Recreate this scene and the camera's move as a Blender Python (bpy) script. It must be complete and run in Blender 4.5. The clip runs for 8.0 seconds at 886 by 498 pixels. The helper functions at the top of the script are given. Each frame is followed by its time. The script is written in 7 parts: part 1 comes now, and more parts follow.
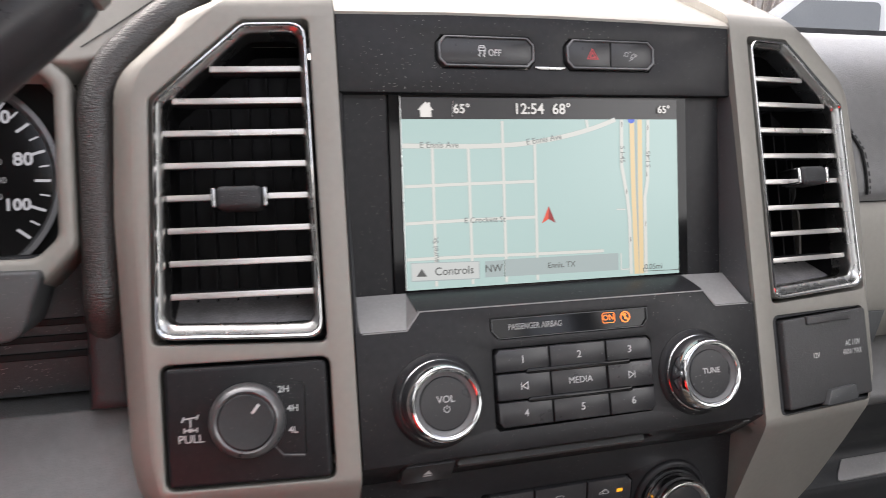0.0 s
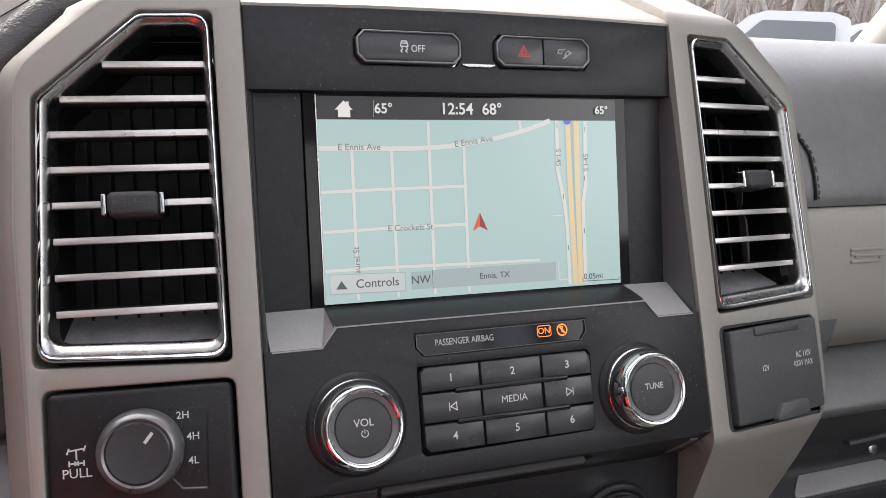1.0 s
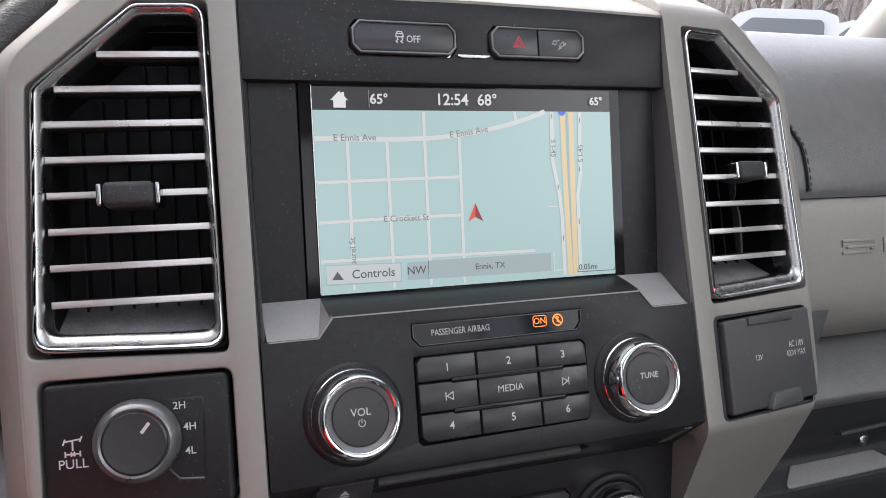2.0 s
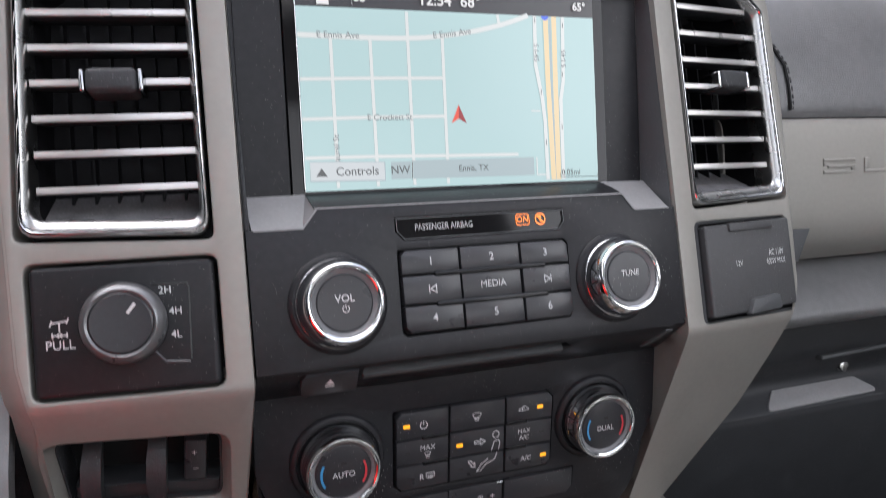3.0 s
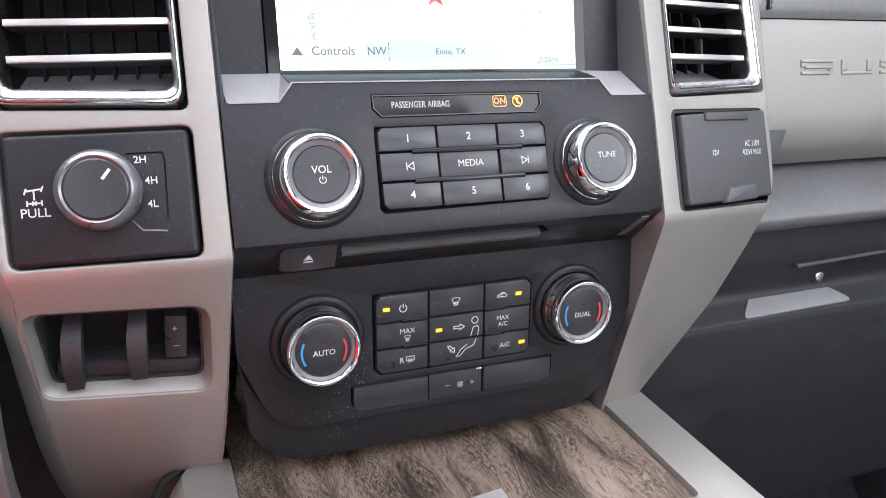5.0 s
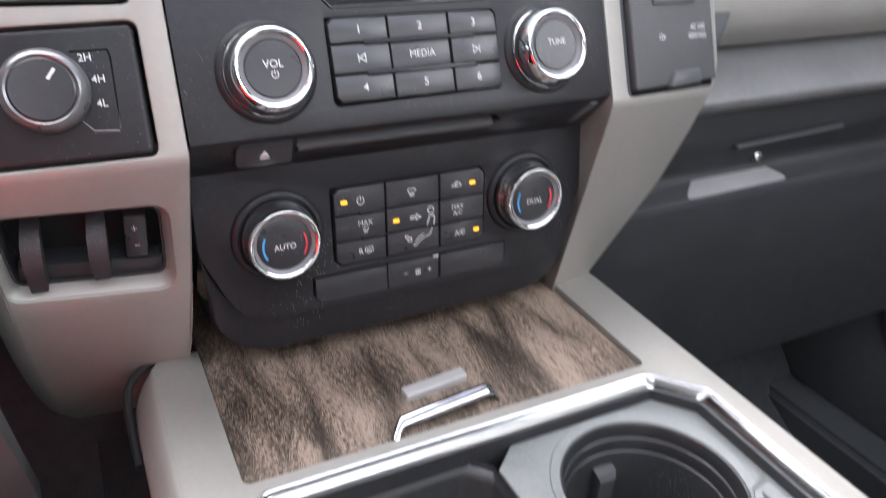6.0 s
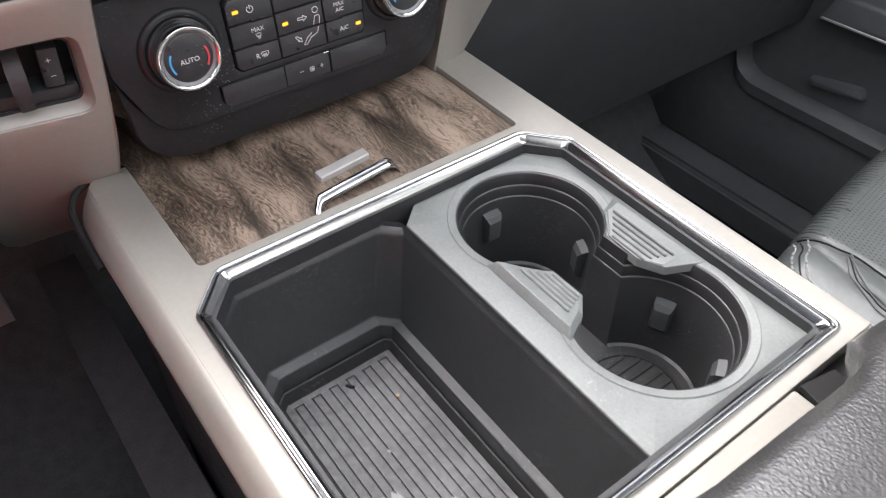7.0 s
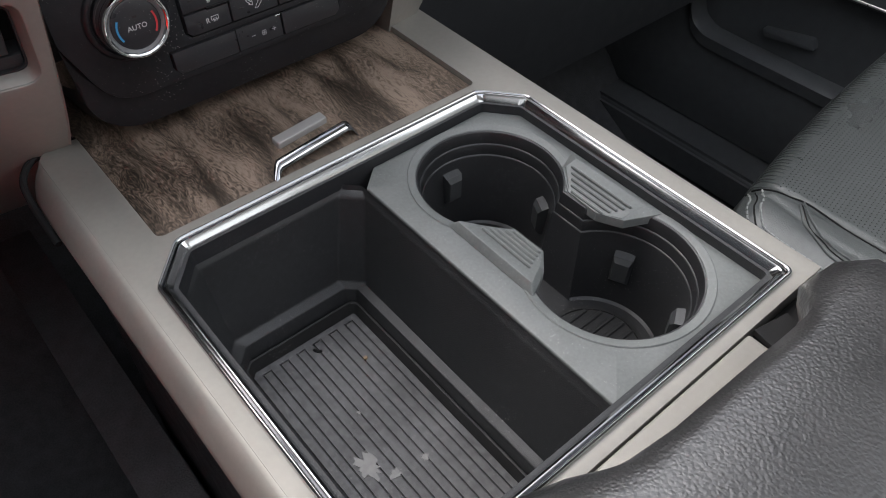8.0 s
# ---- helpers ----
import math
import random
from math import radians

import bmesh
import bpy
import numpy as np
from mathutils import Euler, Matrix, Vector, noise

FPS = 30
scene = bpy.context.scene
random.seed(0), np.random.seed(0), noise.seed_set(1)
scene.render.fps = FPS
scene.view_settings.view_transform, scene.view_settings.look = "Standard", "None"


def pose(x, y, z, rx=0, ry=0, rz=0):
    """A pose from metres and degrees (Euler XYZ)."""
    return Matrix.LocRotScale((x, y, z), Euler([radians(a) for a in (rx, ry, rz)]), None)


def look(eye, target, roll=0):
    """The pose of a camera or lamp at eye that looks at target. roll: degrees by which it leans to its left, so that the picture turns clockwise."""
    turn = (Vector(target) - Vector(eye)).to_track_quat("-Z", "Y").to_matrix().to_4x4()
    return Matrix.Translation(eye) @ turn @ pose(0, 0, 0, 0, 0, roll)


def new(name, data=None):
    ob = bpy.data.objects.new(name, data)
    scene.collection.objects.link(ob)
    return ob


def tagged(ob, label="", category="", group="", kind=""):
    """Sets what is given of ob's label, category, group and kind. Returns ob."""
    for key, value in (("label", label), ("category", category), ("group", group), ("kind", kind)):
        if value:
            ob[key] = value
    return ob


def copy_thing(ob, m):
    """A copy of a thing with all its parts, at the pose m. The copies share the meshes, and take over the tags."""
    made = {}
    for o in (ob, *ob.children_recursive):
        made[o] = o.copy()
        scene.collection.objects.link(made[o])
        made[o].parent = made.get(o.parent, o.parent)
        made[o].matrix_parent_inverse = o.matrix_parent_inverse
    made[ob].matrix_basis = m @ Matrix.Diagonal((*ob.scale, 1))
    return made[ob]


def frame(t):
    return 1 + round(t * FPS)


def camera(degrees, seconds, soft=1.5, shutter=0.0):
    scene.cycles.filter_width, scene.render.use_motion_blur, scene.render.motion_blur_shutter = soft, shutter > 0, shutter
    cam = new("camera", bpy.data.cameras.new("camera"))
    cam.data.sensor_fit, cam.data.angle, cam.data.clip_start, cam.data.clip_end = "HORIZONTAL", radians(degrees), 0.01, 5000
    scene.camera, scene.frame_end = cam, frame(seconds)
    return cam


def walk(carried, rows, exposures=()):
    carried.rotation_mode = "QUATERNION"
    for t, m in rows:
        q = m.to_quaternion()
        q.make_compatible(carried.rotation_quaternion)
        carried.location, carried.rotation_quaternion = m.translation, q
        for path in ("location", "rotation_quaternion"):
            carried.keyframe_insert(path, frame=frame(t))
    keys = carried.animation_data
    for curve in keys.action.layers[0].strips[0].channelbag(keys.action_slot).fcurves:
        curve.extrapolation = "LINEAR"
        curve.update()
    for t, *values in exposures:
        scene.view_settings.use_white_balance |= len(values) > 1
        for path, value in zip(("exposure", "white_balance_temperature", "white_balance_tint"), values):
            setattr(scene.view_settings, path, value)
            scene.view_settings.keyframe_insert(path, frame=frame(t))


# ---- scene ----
cam = camera(60.2, 8.0, soft=0.6, shutter=0.4)
PATH = [
    (0.0, (-0.1913, -0.3948, 0.9547), (-0.0444, 0.0587, 0.8040), 2.66),
    (0.5, (-0.1621, -0.3778, 0.9452), (-0.0031, 0.0744, 0.8029), 2.66),
    (1.0, (-0.1589, -0.3760, 0.9421), (0.0073, 0.0749, 0.8040), 2.68),
    (2.5, (-0.1626, -0.3786, 0.9305), (0.0109, 0.0683, 0.7883), 2.67),
    (3.0, (-0.1615, -0.3942, 0.8989), (0.0142, 0.0486, 0.7470), 2.70),
    (3.5, (-0.1605, -0.4061, 0.8723), (0.0165, 0.0329, 0.7115), 2.70),
    (4.0, (-0.1605, -0.4112, 0.8616), (0.0167, 0.0260, 0.6959), 2.77),
    (5.5, (-0.1631, -0.4111, 0.8579), (0.0236, 0.0126, 0.6692), 3.32),
    (5.8, (-0.1650, -0.4127, 0.8589), (0.0300, -0.0048, 0.6509), 4.13),
    (6.0, (-0.1691, -0.4176, 0.8623), (0.0341, -0.0274, 0.6246), 2.62),
    (6.3, (-0.1836, -0.4364, 0.8750), (0.0198, -0.0850, 0.5939), 1.16),
    (6.5, (-0.1931, -0.4500, 0.8840), (0.0172, -0.1238, 0.5688), 0.14),
    (6.7, (-0.1986, -0.4614, 0.8909), (0.0178, -0.1533, 0.5505), 0.10),
    (7.0, (-0.2032, -0.4745, 0.8983), (0.0160, -0.1863, 0.5534), 0.43),
    (7.5, (-0.2037, -0.4776, 0.8992), (0.0204, -0.2069, 0.5436), 0.75),
    (8.0, (-0.2032, -0.4778, 0.8993), (0.0231, -0.2174, 0.5374), 0.93),
]
walk(cam, [(t, look(eye, target, roll)) for t, eye, target, roll in PATH], [(0.0, 2.24, 6800, 14), (1.0, 2.12, 6650, 14), (2.5, 2.10, 6350, 14), (3.5, 2.78, 6350, 15), (5.5, 3.30, 6220, 14), (6.0, 3.20, 6300, 14), (6.5, 3.44, 6420, 13), (7.0, 3.08, 6580, 12), (7.7, 3.00, 6550, 12), (8.0, 1.90, 6450, 11)])

# ---- light ----
world = bpy.data.worlds.new("world")
scene.world = world
world.use_nodes = True
wn = world.node_tree
sky = wn.nodes.new("ShaderNodeTexSky")
sky.sky_type, sky.sun_disc = "NISHITA", False
sky.sun_elevation, sky.sun_rotation = radians(38), radians(-15)
sky.dust_density, sky.air_density = 4.0, 1.0
wn.nodes["Background"].inputs[1].default_value = 0.15
pale = wn.nodes.new("ShaderNodeHueSaturation")
pale.inputs["Saturation"].default_value = 0.4
wn.links.new(sky.outputs[0], pale.inputs["Color"])
wn.links.new(pale.outputs[0], wn.nodes["Background"].inputs[0])
sun_data = bpy.data.lights.new("sun", "SUN")
sun_data.energy, sun_data.angle, sun_data.color = 0.7, radians(80), (1.0, 0.96, 0.9)
sun = new("sun", sun_data)
sun.matrix_world = look((0, 0, 5), (0.8, -3.0, 1.0))


def opening(name, place, target, wide, high, power, tone=(0.95, 0.98, 1.0)):
    """An area lamp in place of daylight at an opening of the cab."""
    d = bpy.data.lights.new(name, "AREA")
    d.shape, d.size, d.size_y, d.energy, d.color = "RECTANGLE", wide, high, power, tone
    o = new(name, d)
    o.matrix_world = look(place, target)
    return o


opening("driver_window", (-0.92, -0.34, 1.31), (-0.15, -0.20, 0.95), 1.15, 0.54, 0.64)
opening("rear_window", (0.0, -1.83, 1.38), (0.0, 0.0, 1.0), 1.5, 0.42, 1.12)
# lamp in an unseen roof opening, added to brighten console and chrome
opening("roof_fill", (0.05, -0.82, 1.60), (0.05, -0.66, 0.0), 1.10, 0.80, 0.52)
opening("passenger_window", (0.90, -0.66, 1.28), (0.30, -0.10, 0.80), 1.00, 0.50, 1.42)

# ---- materials ----
def mat(name, color, rough=0.5, metal=0.0, vary=0.12, scale=60.0, bump=0.0, bump_scale=800.0, spec=0.5, coat=0.0, dust=0.0):
    """A painted or moulded surface: two scales of tone, roughness wear, fine relief, optional dust specks."""
    m = bpy.data.materials.new(name)
    m.use_nodes = True
    nt = m.node_tree
    p = nt.nodes["Principled BSDF"]
    geo = nt.nodes.new("ShaderNodeTexCoord")
    n1 = nt.nodes.new("ShaderNodeTexNoise")
    n1.inputs["Scale"].default_value, n1.inputs["Detail"].default_value = scale, 6
    n2 = nt.nodes.new("ShaderNodeTexNoise")
    n2.inputs["Scale"].default_value, n2.inputs["Detail"].default_value = scale * 9, 3
    add = nt.nodes.new("ShaderNodeMath")
    add.operation = "ADD"
    for n in (n1, n2):
        nt.links.new(geo.outputs["Object"], n.inputs["Vector"])
    nt.links.new(n1.outputs[0], add.inputs[0])
    nt.links.new(n2.outputs[0], add.inputs[1])
    ramp = nt.nodes.new("ShaderNodeMapRange")
    ramp.inputs[1].default_value, ramp.inputs[2].default_value = 0.6, 1.4
    ramp.inputs[3].default_value, ramp.inputs[4].default_value = 1 - vary, 1 + vary
    nt.links.new(add.outputs[0], ramp.inputs[0])
    mul = nt.nodes.new("ShaderNodeMix")
    mul.data_type, mul.blend_type = "RGBA", "MULTIPLY"
    mul.inputs["Factor"].default_value = 1.0
    mul.inputs[6].default_value = (*color, 1)
    nt.links.new(ramp.outputs[0], mul.inputs[7])
    out = mul.outputs[2]
    if dust:
        vo = nt.nodes.new("ShaderNodeTexVoronoi")
        vo.inputs["Scale"].default_value = 520
        nt.links.new(geo.outputs["Object"], vo.inputs["Vector"])
        n3 = nt.nodes.new("ShaderNodeTexNoise")
        n3.inputs["Scale"].default_value = 22
        nt.links.new(geo.outputs["Object"], n3.inputs["Vector"])
        lim = nt.nodes.new("ShaderNodeMapRange")
        lim.inputs[1].default_value, lim.inputs[2].default_value = 0.48, 0.90
        lim.inputs[3].default_value, lim.inputs[4].default_value = 0.050, 0.23
        nt.links.new(n3.outputs[0], lim.inputs[0])
        less = nt.nodes.new("ShaderNodeMath")
        less.operation = "LESS_THAN"
        nt.links.new(vo.outputs["Distance"], less.inputs[0])
        nt.links.new(lim.outputs[0], less.inputs[1])
        sc = nt.nodes.new("ShaderNodeMath")
        sc.operation = "MULTIPLY"
        sc.inputs[1].default_value = dust
        nt.links.new(less.outputs[0], sc.inputs[0])
        mx = nt.nodes.new("ShaderNodeMix")
        mx.data_type = "RGBA"
        mx.inputs[7].default_value = (0.50, 0.49, 0.47, 1)
        nt.links.new(sc.outputs[0], mx.inputs["Factor"])
        nt.links.new(out, mx.inputs[6])
        out = mx.outputs[2]
    nt.links.new(out, p.inputs["Base Color"])
    rr = nt.nodes.new("ShaderNodeMapRange")
    rr.inputs[1].default_value, rr.inputs[2].default_value = 0.3, 0.7
    rr.inputs[3].default_value, rr.inputs[4].default_value = max(0.02, rough * 0.88), min(1.0, rough * 1.12)
    nt.links.new(n1.outputs[0], rr.inputs[0])
    nt.links.new(rr.outputs[0], p.inputs["Roughness"])
    p.inputs["Metallic"].default_value = metal
    p.inputs["Specular IOR Level"].default_value = spec
    p.inputs["Coat Weight"].default_value = coat
    p.inputs["Coat Roughness"].default_value = 0.15
    if bump:
        bt = nt.nodes.new("ShaderNodeTexNoise")
        bt.inputs["Scale"].default_value, bt.inputs["Detail"].default_value = bump_scale, 4
        nt.links.new(geo.outputs["Object"], bt.inputs["Vector"])
        bn = nt.nodes.new("ShaderNodeBump")
        bn.inputs["Strength"].default_value, bn.inputs["Distance"].default_value = bump, 0.0006
        nt.links.new(bt.outputs[0], bn.inputs["Height"])
        nt.links.new(bn.outputs[0], p.inputs["Normal"])
    return m


def leather(name, color, rough=0.42, cell=420.0, strength=0.5, spec=0.5):
    """Embossed grain: cells with creases between them."""
    m = mat(name, color, rough, vary=0.18, scale=18, spec=spec)
    nt = m.node_tree
    p = nt.nodes["Principled BSDF"]
    tc = nt.nodes.new("ShaderNodeTexCoord")
    warp = nt.nodes.new("ShaderNodeTexNoise")
    warp.inputs["Scale"].default_value = cell * 0.5
    mixv = nt.nodes.new("ShaderNodeMix")
    mixv.data_type, mixv.blend_type = "RGBA", "ADD"
    mixv.inputs["Factor"].default_value = 0.0022
    nt.links.new(tc.outputs["Object"], warp.inputs["Vector"])
    nt.links.new(tc.outputs["Object"], mixv.inputs[6])
    nt.links.new(warp.outputs["Color"], mixv.inputs[7])
    v = nt.nodes.new("ShaderNodeTexVoronoi")
    v.feature = "SMOOTH_F1"
    v.inputs["Smoothness"].default_value = 0.45
    v.inputs["Scale"].default_value = cell
    nt.links.new(mixv.outputs[2], v.inputs["Vector"])
    mr = nt.nodes.new("ShaderNodeMapRange")
    mr.inputs[1].default_value, mr.inputs[2].default_value = 0.75, 0.05
    nt.links.new(v.outputs["Distance"], mr.inputs[0])
    bn = nt.nodes.new("ShaderNodeBump")
    bn.inputs["Strength"].default_value, bn.inputs["Distance"].default_value = strength, 0.0005
    nt.links.new(mr.outputs[0], bn.inputs["Height"])
    nt.links.new(bn.outputs[0], p.inputs["Normal"])
    return m


def wrinkled(name, color, rough, spec):
    """Leather drawn into fine creases across its run."""
    m = leather(name, color, rough, 700, 0.35, spec)
    nt = m.node_tree
    p = nt.nodes["Principled BSDF"]
    base = p.inputs["Normal"].links[0].from_socket
    tc = nt.nodes.new("ShaderNodeTexCoord")
    mp = nt.nodes.new("ShaderNodeMapping")
    mp.inputs["Scale"].default_value = (260, 260, 900)
    n = nt.nodes.new("ShaderNodeTexNoise")
    n.inputs["Scale"].default_value, n.inputs["Detail"].default_value, n.inputs["Distortion"].default_value = 1.0, 4, 1.2
    b = nt.nodes.new("ShaderNodeBump")
    b.inputs["Strength"].default_value, b.inputs["Distance"].default_value = 0.7, 0.0008
    nt.links.new(tc.outputs["Object"], mp.inputs["Vector"])
    nt.links.new(mp.outputs[0], n.inputs["Vector"])
    nt.links.new(n.outputs[0], b.inputs["Height"])
    nt.links.new(base, b.inputs["Normal"])
    nt.links.new(b.outputs[0], p.inputs["Normal"])
    return m


def glow(name, color, strength):
    m = bpy.data.materials.new(name)
    m.use_nodes = True
    p = m.node_tree.nodes["Principled BSDF"]
    p.inputs["Base Color"].default_value = (0.02, 0.02, 0.02, 1)
    p.inputs["Roughness"].default_value = 0.25
    p.inputs["Emission Color"].default_value = (*color, 1)
    p.inputs["Emission Strength"].default_value = strength
    return m


def wood_mat():
    m = bpy.data.materials.new("ash_wood_film")
    m.use_nodes = True
    nt = m.node_tree
    p = nt.nodes["Principled BSDF"]
    tc = nt.nodes.new("ShaderNodeTexCoord")
    mp = nt.nodes.new("ShaderNodeMapping")
    mp.inputs["Rotation"].default_value = (0, 0, radians(9))
    mp.inputs["Scale"].default_value = (46, 13, 13)
    nt.links.new(tc.outputs["Object"], mp.inputs["Vector"])
    big = nt.nodes.new("ShaderNodeTexNoise")
    big.inputs["Scale"].default_value, big.inputs["Detail"].default_value, big.inputs["Distortion"].default_value = 1.0, 5, 0.4
    nt.links.new(mp.outputs[0], big.inputs["Vector"])
    mp2 = nt.nodes.new("ShaderNodeMapping")
    mp2.inputs["Rotation"].default_value = (0, 0, radians(9))
    mp2.inputs["Scale"].default_value = (2300, 260, 260)
    nt.links.new(tc.outputs["Object"], mp2.inputs["Vector"])
    fine = nt.nodes.new("ShaderNodeTexNoise")
    fine.inputs["Scale"].default_value, fine.inputs["Detail"].default_value, fine.inputs["Distortion"].default_value = 1.0, 5, 0.7
    nt.links.new(mp2.outputs[0], fine.inputs["Vector"])
    wv = nt.nodes.new("ShaderNodeTexWave")
    wv.wave_type, wv.bands_direction = "BANDS", "X"
    wv.inputs["Scale"].default_value, wv.inputs["Distortion"].default_value, wv.inputs["Detail"].default_value = 62, 26, 3
    wv.inputs["Detail Scale"].default_value = 0.35
    nt.links.new(tc.outputs["Object"], wv.inputs["Vector"])
    a = nt.nodes.new("ShaderNodeMath")
    a.operation = "MULTIPLY_ADD"
    a.inputs[1].default_value = 0.46
    half = nt.nodes.new("ShaderNodeMath")
    half.operation = "MULTIPLY"
    half.inputs[1].default_value = 0.74
    nt.links.new(big.outputs[0], half.inputs[0])
    nt.links.new(fine.outputs[0], a.inputs[0])
    nt.links.new(half.outputs[0], a.inputs[2])
    a2 = nt.nodes.new("ShaderNodeMath")
    a2.operation = "MULTIPLY_ADD"
    a2.inputs[1].default_value = 0.05
    nt.links.new(wv.outputs["Fac"], a2.inputs[0])
    nt.links.new(a.outputs[0], a2.inputs[2])
    # growth lines that wind with the large figure
    ph = nt.nodes.new("ShaderNodeMath")
    ph.operation = "MULTIPLY"
    ph.inputs[1].default_value = 235.0
    nt.links.new(big.outputs[0], ph.inputs[0])
    ph2 = nt.nodes.new("ShaderNodeMath")
    ph2.operation = "MULTIPLY_ADD"
    ph2.inputs[1].default_value = 2.4
    nt.links.new(fine.outputs[0], ph2.inputs[0])
    nt.links.new(ph.outputs[0], ph2.inputs[2])
    sn = nt.nodes.new("ShaderNodeMath")
    sn.operation = "SINE"
    nt.links.new(ph2.outputs[0], sn.inputs[0])
    a3 = nt.nodes.new("ShaderNodeMath")
    a3.operation = "MULTIPLY_ADD"
    a3.inputs[1].default_value = 0.060
    nt.links.new(sn.outputs[0], a3.inputs[0])
    nt.links.new(a2.outputs[0], a3.inputs[2])
    a2 = a3
    cr = nt.nodes.new("ShaderNodeValToRGB")
    e = cr.color_ramp.elements
    e[0].position, e[0].color = 0.475, (0.032, 0.025, 0.019, 1)
    e[1].position, e[1].color = 0.745, (0.310, 0.236, 0.184, 1)
    mid = e.new(0.61)
    mid.color = (0.128, 0.095, 0.072, 1)
    nt.links.new(a2.outputs[0], cr.inputs[0])
    nt.links.new(cr.outputs[0], p.inputs["Base Color"])
    p.inputs["Roughness"].default_value = 0.42
    bn = nt.nodes.new("ShaderNodeBump")
    bn.inputs["Strength"].default_value, bn.inputs["Distance"].default_value = 0.25, 0.0004
    nt.links.new(fine.outputs[0], bn.inputs["Height"])
    nt.links.new(bn.outputs[0], p.inputs["Normal"])
    return m


SILVER = mat("satin_silver_paint", (0.330, 0.316, 0.290), 0.57, metal=0.55, vary=0.05, scale=30, bump=0.04, bump_scale=3000, spec=0.3)
BLACK = mat("soft_black_plastic", (0.0165, 0.0163, 0.0184), 0.38, vary=0.25, scale=30, bump=0.10, bump_scale=2500, spec=0.27, dust=0.5)
KEY = mat("black_key_plastic", (0.027, 0.027, 0.030), 0.30, vary=0.12, bump=0.05, bump_scale=2500, dust=0.5)
GRAIN = mat("grained_black_plastic", (0.026, 0.0272, 0.0298), 0.52, vary=0.22, bump=0.45, bump_scale=1400, dust=0.5)
DECK = mat("grey_satin_deck", (0.150, 0.159, 0.156), 0.40, vary=0.16, bump=0.15, bump_scale=2000, dust=0.8)
GREYPL = mat("charcoal_satin_plastic", (0.070, 0.073, 0.076), 0.46, vary=0.10, bump=0.12, bump_scale=2000, dust=0.4)
# grey with the sheen painted in: black corner wedges, radio lip, glovebox ledge
SHEENGREY = mat("painted_sheen_grey", (0.27, 0.265, 0.265), 0.36, vary=0.10, bump=0.08, bump_scale=2000, dust=0.5)
PALESATIN = mat("pale_satin_metal", (0.58, 0.56, 0.54), 0.30, metal=0.6, vary=0.05)
RECESS = mat("grey_recess_plastic", (0.085, 0.085, 0.09), 0.36, vary=0.08, bump=0.08, bump_scale=2000, dust=0.4)
PLATE = mat("brushed_plate", (0.42, 0.41, 0.40), 0.42, metal=0.25, vary=0.06, scale=120)
DISH = mat("grey_knob_plastic", (0.19, 0.19, 0.195), 0.34, vary=0.08)
GLOSS = mat("gloss_black", (0.006, 0.006, 0.007), 0.08, vary=0.05, spec=0.28)
CHROME = mat("chrome", (0.78, 0.79, 0.80), 0.08, metal=1.0, vary=0.02)
# chrome darkened in its colour so the surround reflects less brightly
DIMCHROME = mat("dimmed_chrome", (0.52, 0.525, 0.53), 0.14, metal=1.0, vary=0.06)
BLKCHROME = mat("black_chrome", (0.16, 0.16, 0.17), 0.09, metal=1.0, vary=0.04)
# chrome with a dark reflection put into its colour: lid pull, left tab caps
SHADECHROME = mat("darkened_chrome", (0.36, 0.365, 0.375), 0.12, metal=1.0, vary=0.03)
SATIN = mat("satin_metal", (0.55, 0.55, 0.54), 0.28, metal=1.0, vary=0.04)
DUCT = mat("duct_plastic", (0.010, 0.0095, 0.011), 0.55, vary=0.1, spec=0.2)
# dust grey, made paler to hold the light that falls into the vents
LITDUST = mat("lit_dusty_duct_floor", (0.25, 0.24, 0.25), 0.7, vary=0.35, scale=90, dust=1.0)
DARK = mat("dark_void", (0.014, 0.014, 0.0145), 0.7, spec=0.2)
WELL = mat("black_cup_plastic", (0.024, 0.0245, 0.026), 0.36, vary=0.2, bump=0.15, bump_scale=1500, dust=0.7)
TRAYP = mat("tray_black_plastic", (0.027, 0.028, 0.0295), 0.40, vary=0.25, scale=25, bump=0.35, bump_scale=1400, spec=0.6, dust=1.0)
DOORP = mat("door_plastic", (0.098, 0.103, 0.107), 0.40, vary=0.15, bump=0.3, bump_scale=1200)
PAD = leather("dash_leather_grain", (0.128, 0.127, 0.128), 0.38, 1000, 0.30, 0.9)
CREASED = wrinkled("creased_dash_leather", (0.040, 0.038, 0.037), 0.38, 0.8)
SEATL = leather("seat_leather", (0.085, 0.093, 0.092), 0.30, 900, 0.35, 0.9)
ARML = leather("armrest_leather", (0.022, 0.022, 0.023), 0.33, 520, 0.36, 1.0)
DUSTY = mat("dusty_rubber_mat", (0.135, 0.132, 0.134), 0.55, vary=0.50, scale=24, bump=0.3, bump_scale=600, dust=1.0)
DKMETAL = mat("smoked_metal", (0.16, 0.16, 0.165), 0.30, metal=0.6, vary=0.05)
RUBBER = mat("black_rubber", (0.021, 0.021, 0.021), 0.55, vary=0.3, scale=25, bump=0.3, bump_scale=600, dust=0.8)
FINGER = mat("grey_rubber", (0.045, 0.047, 0.049), 0.42, vary=0.15, bump=0.2, bump_scale=900)
CARPET = mat("black_carpet", (0.078, 0.080, 0.085), 0.95, vary=0.3, bump=1.0, bump_scale=500, spec=0.1)
WOOD = wood_mat()
WHITE = mat("white_print", (0.60, 0.60, 0.60), 0.5, vary=0.02)
GREYPRINT = mat("grey_print", (0.42, 0.42, 0.42), 0.5, vary=0.02)
UNLIT = mat("unlit_lamp_lens", (0.055, 0.052, 0.05), 0.25, vary=0.02)
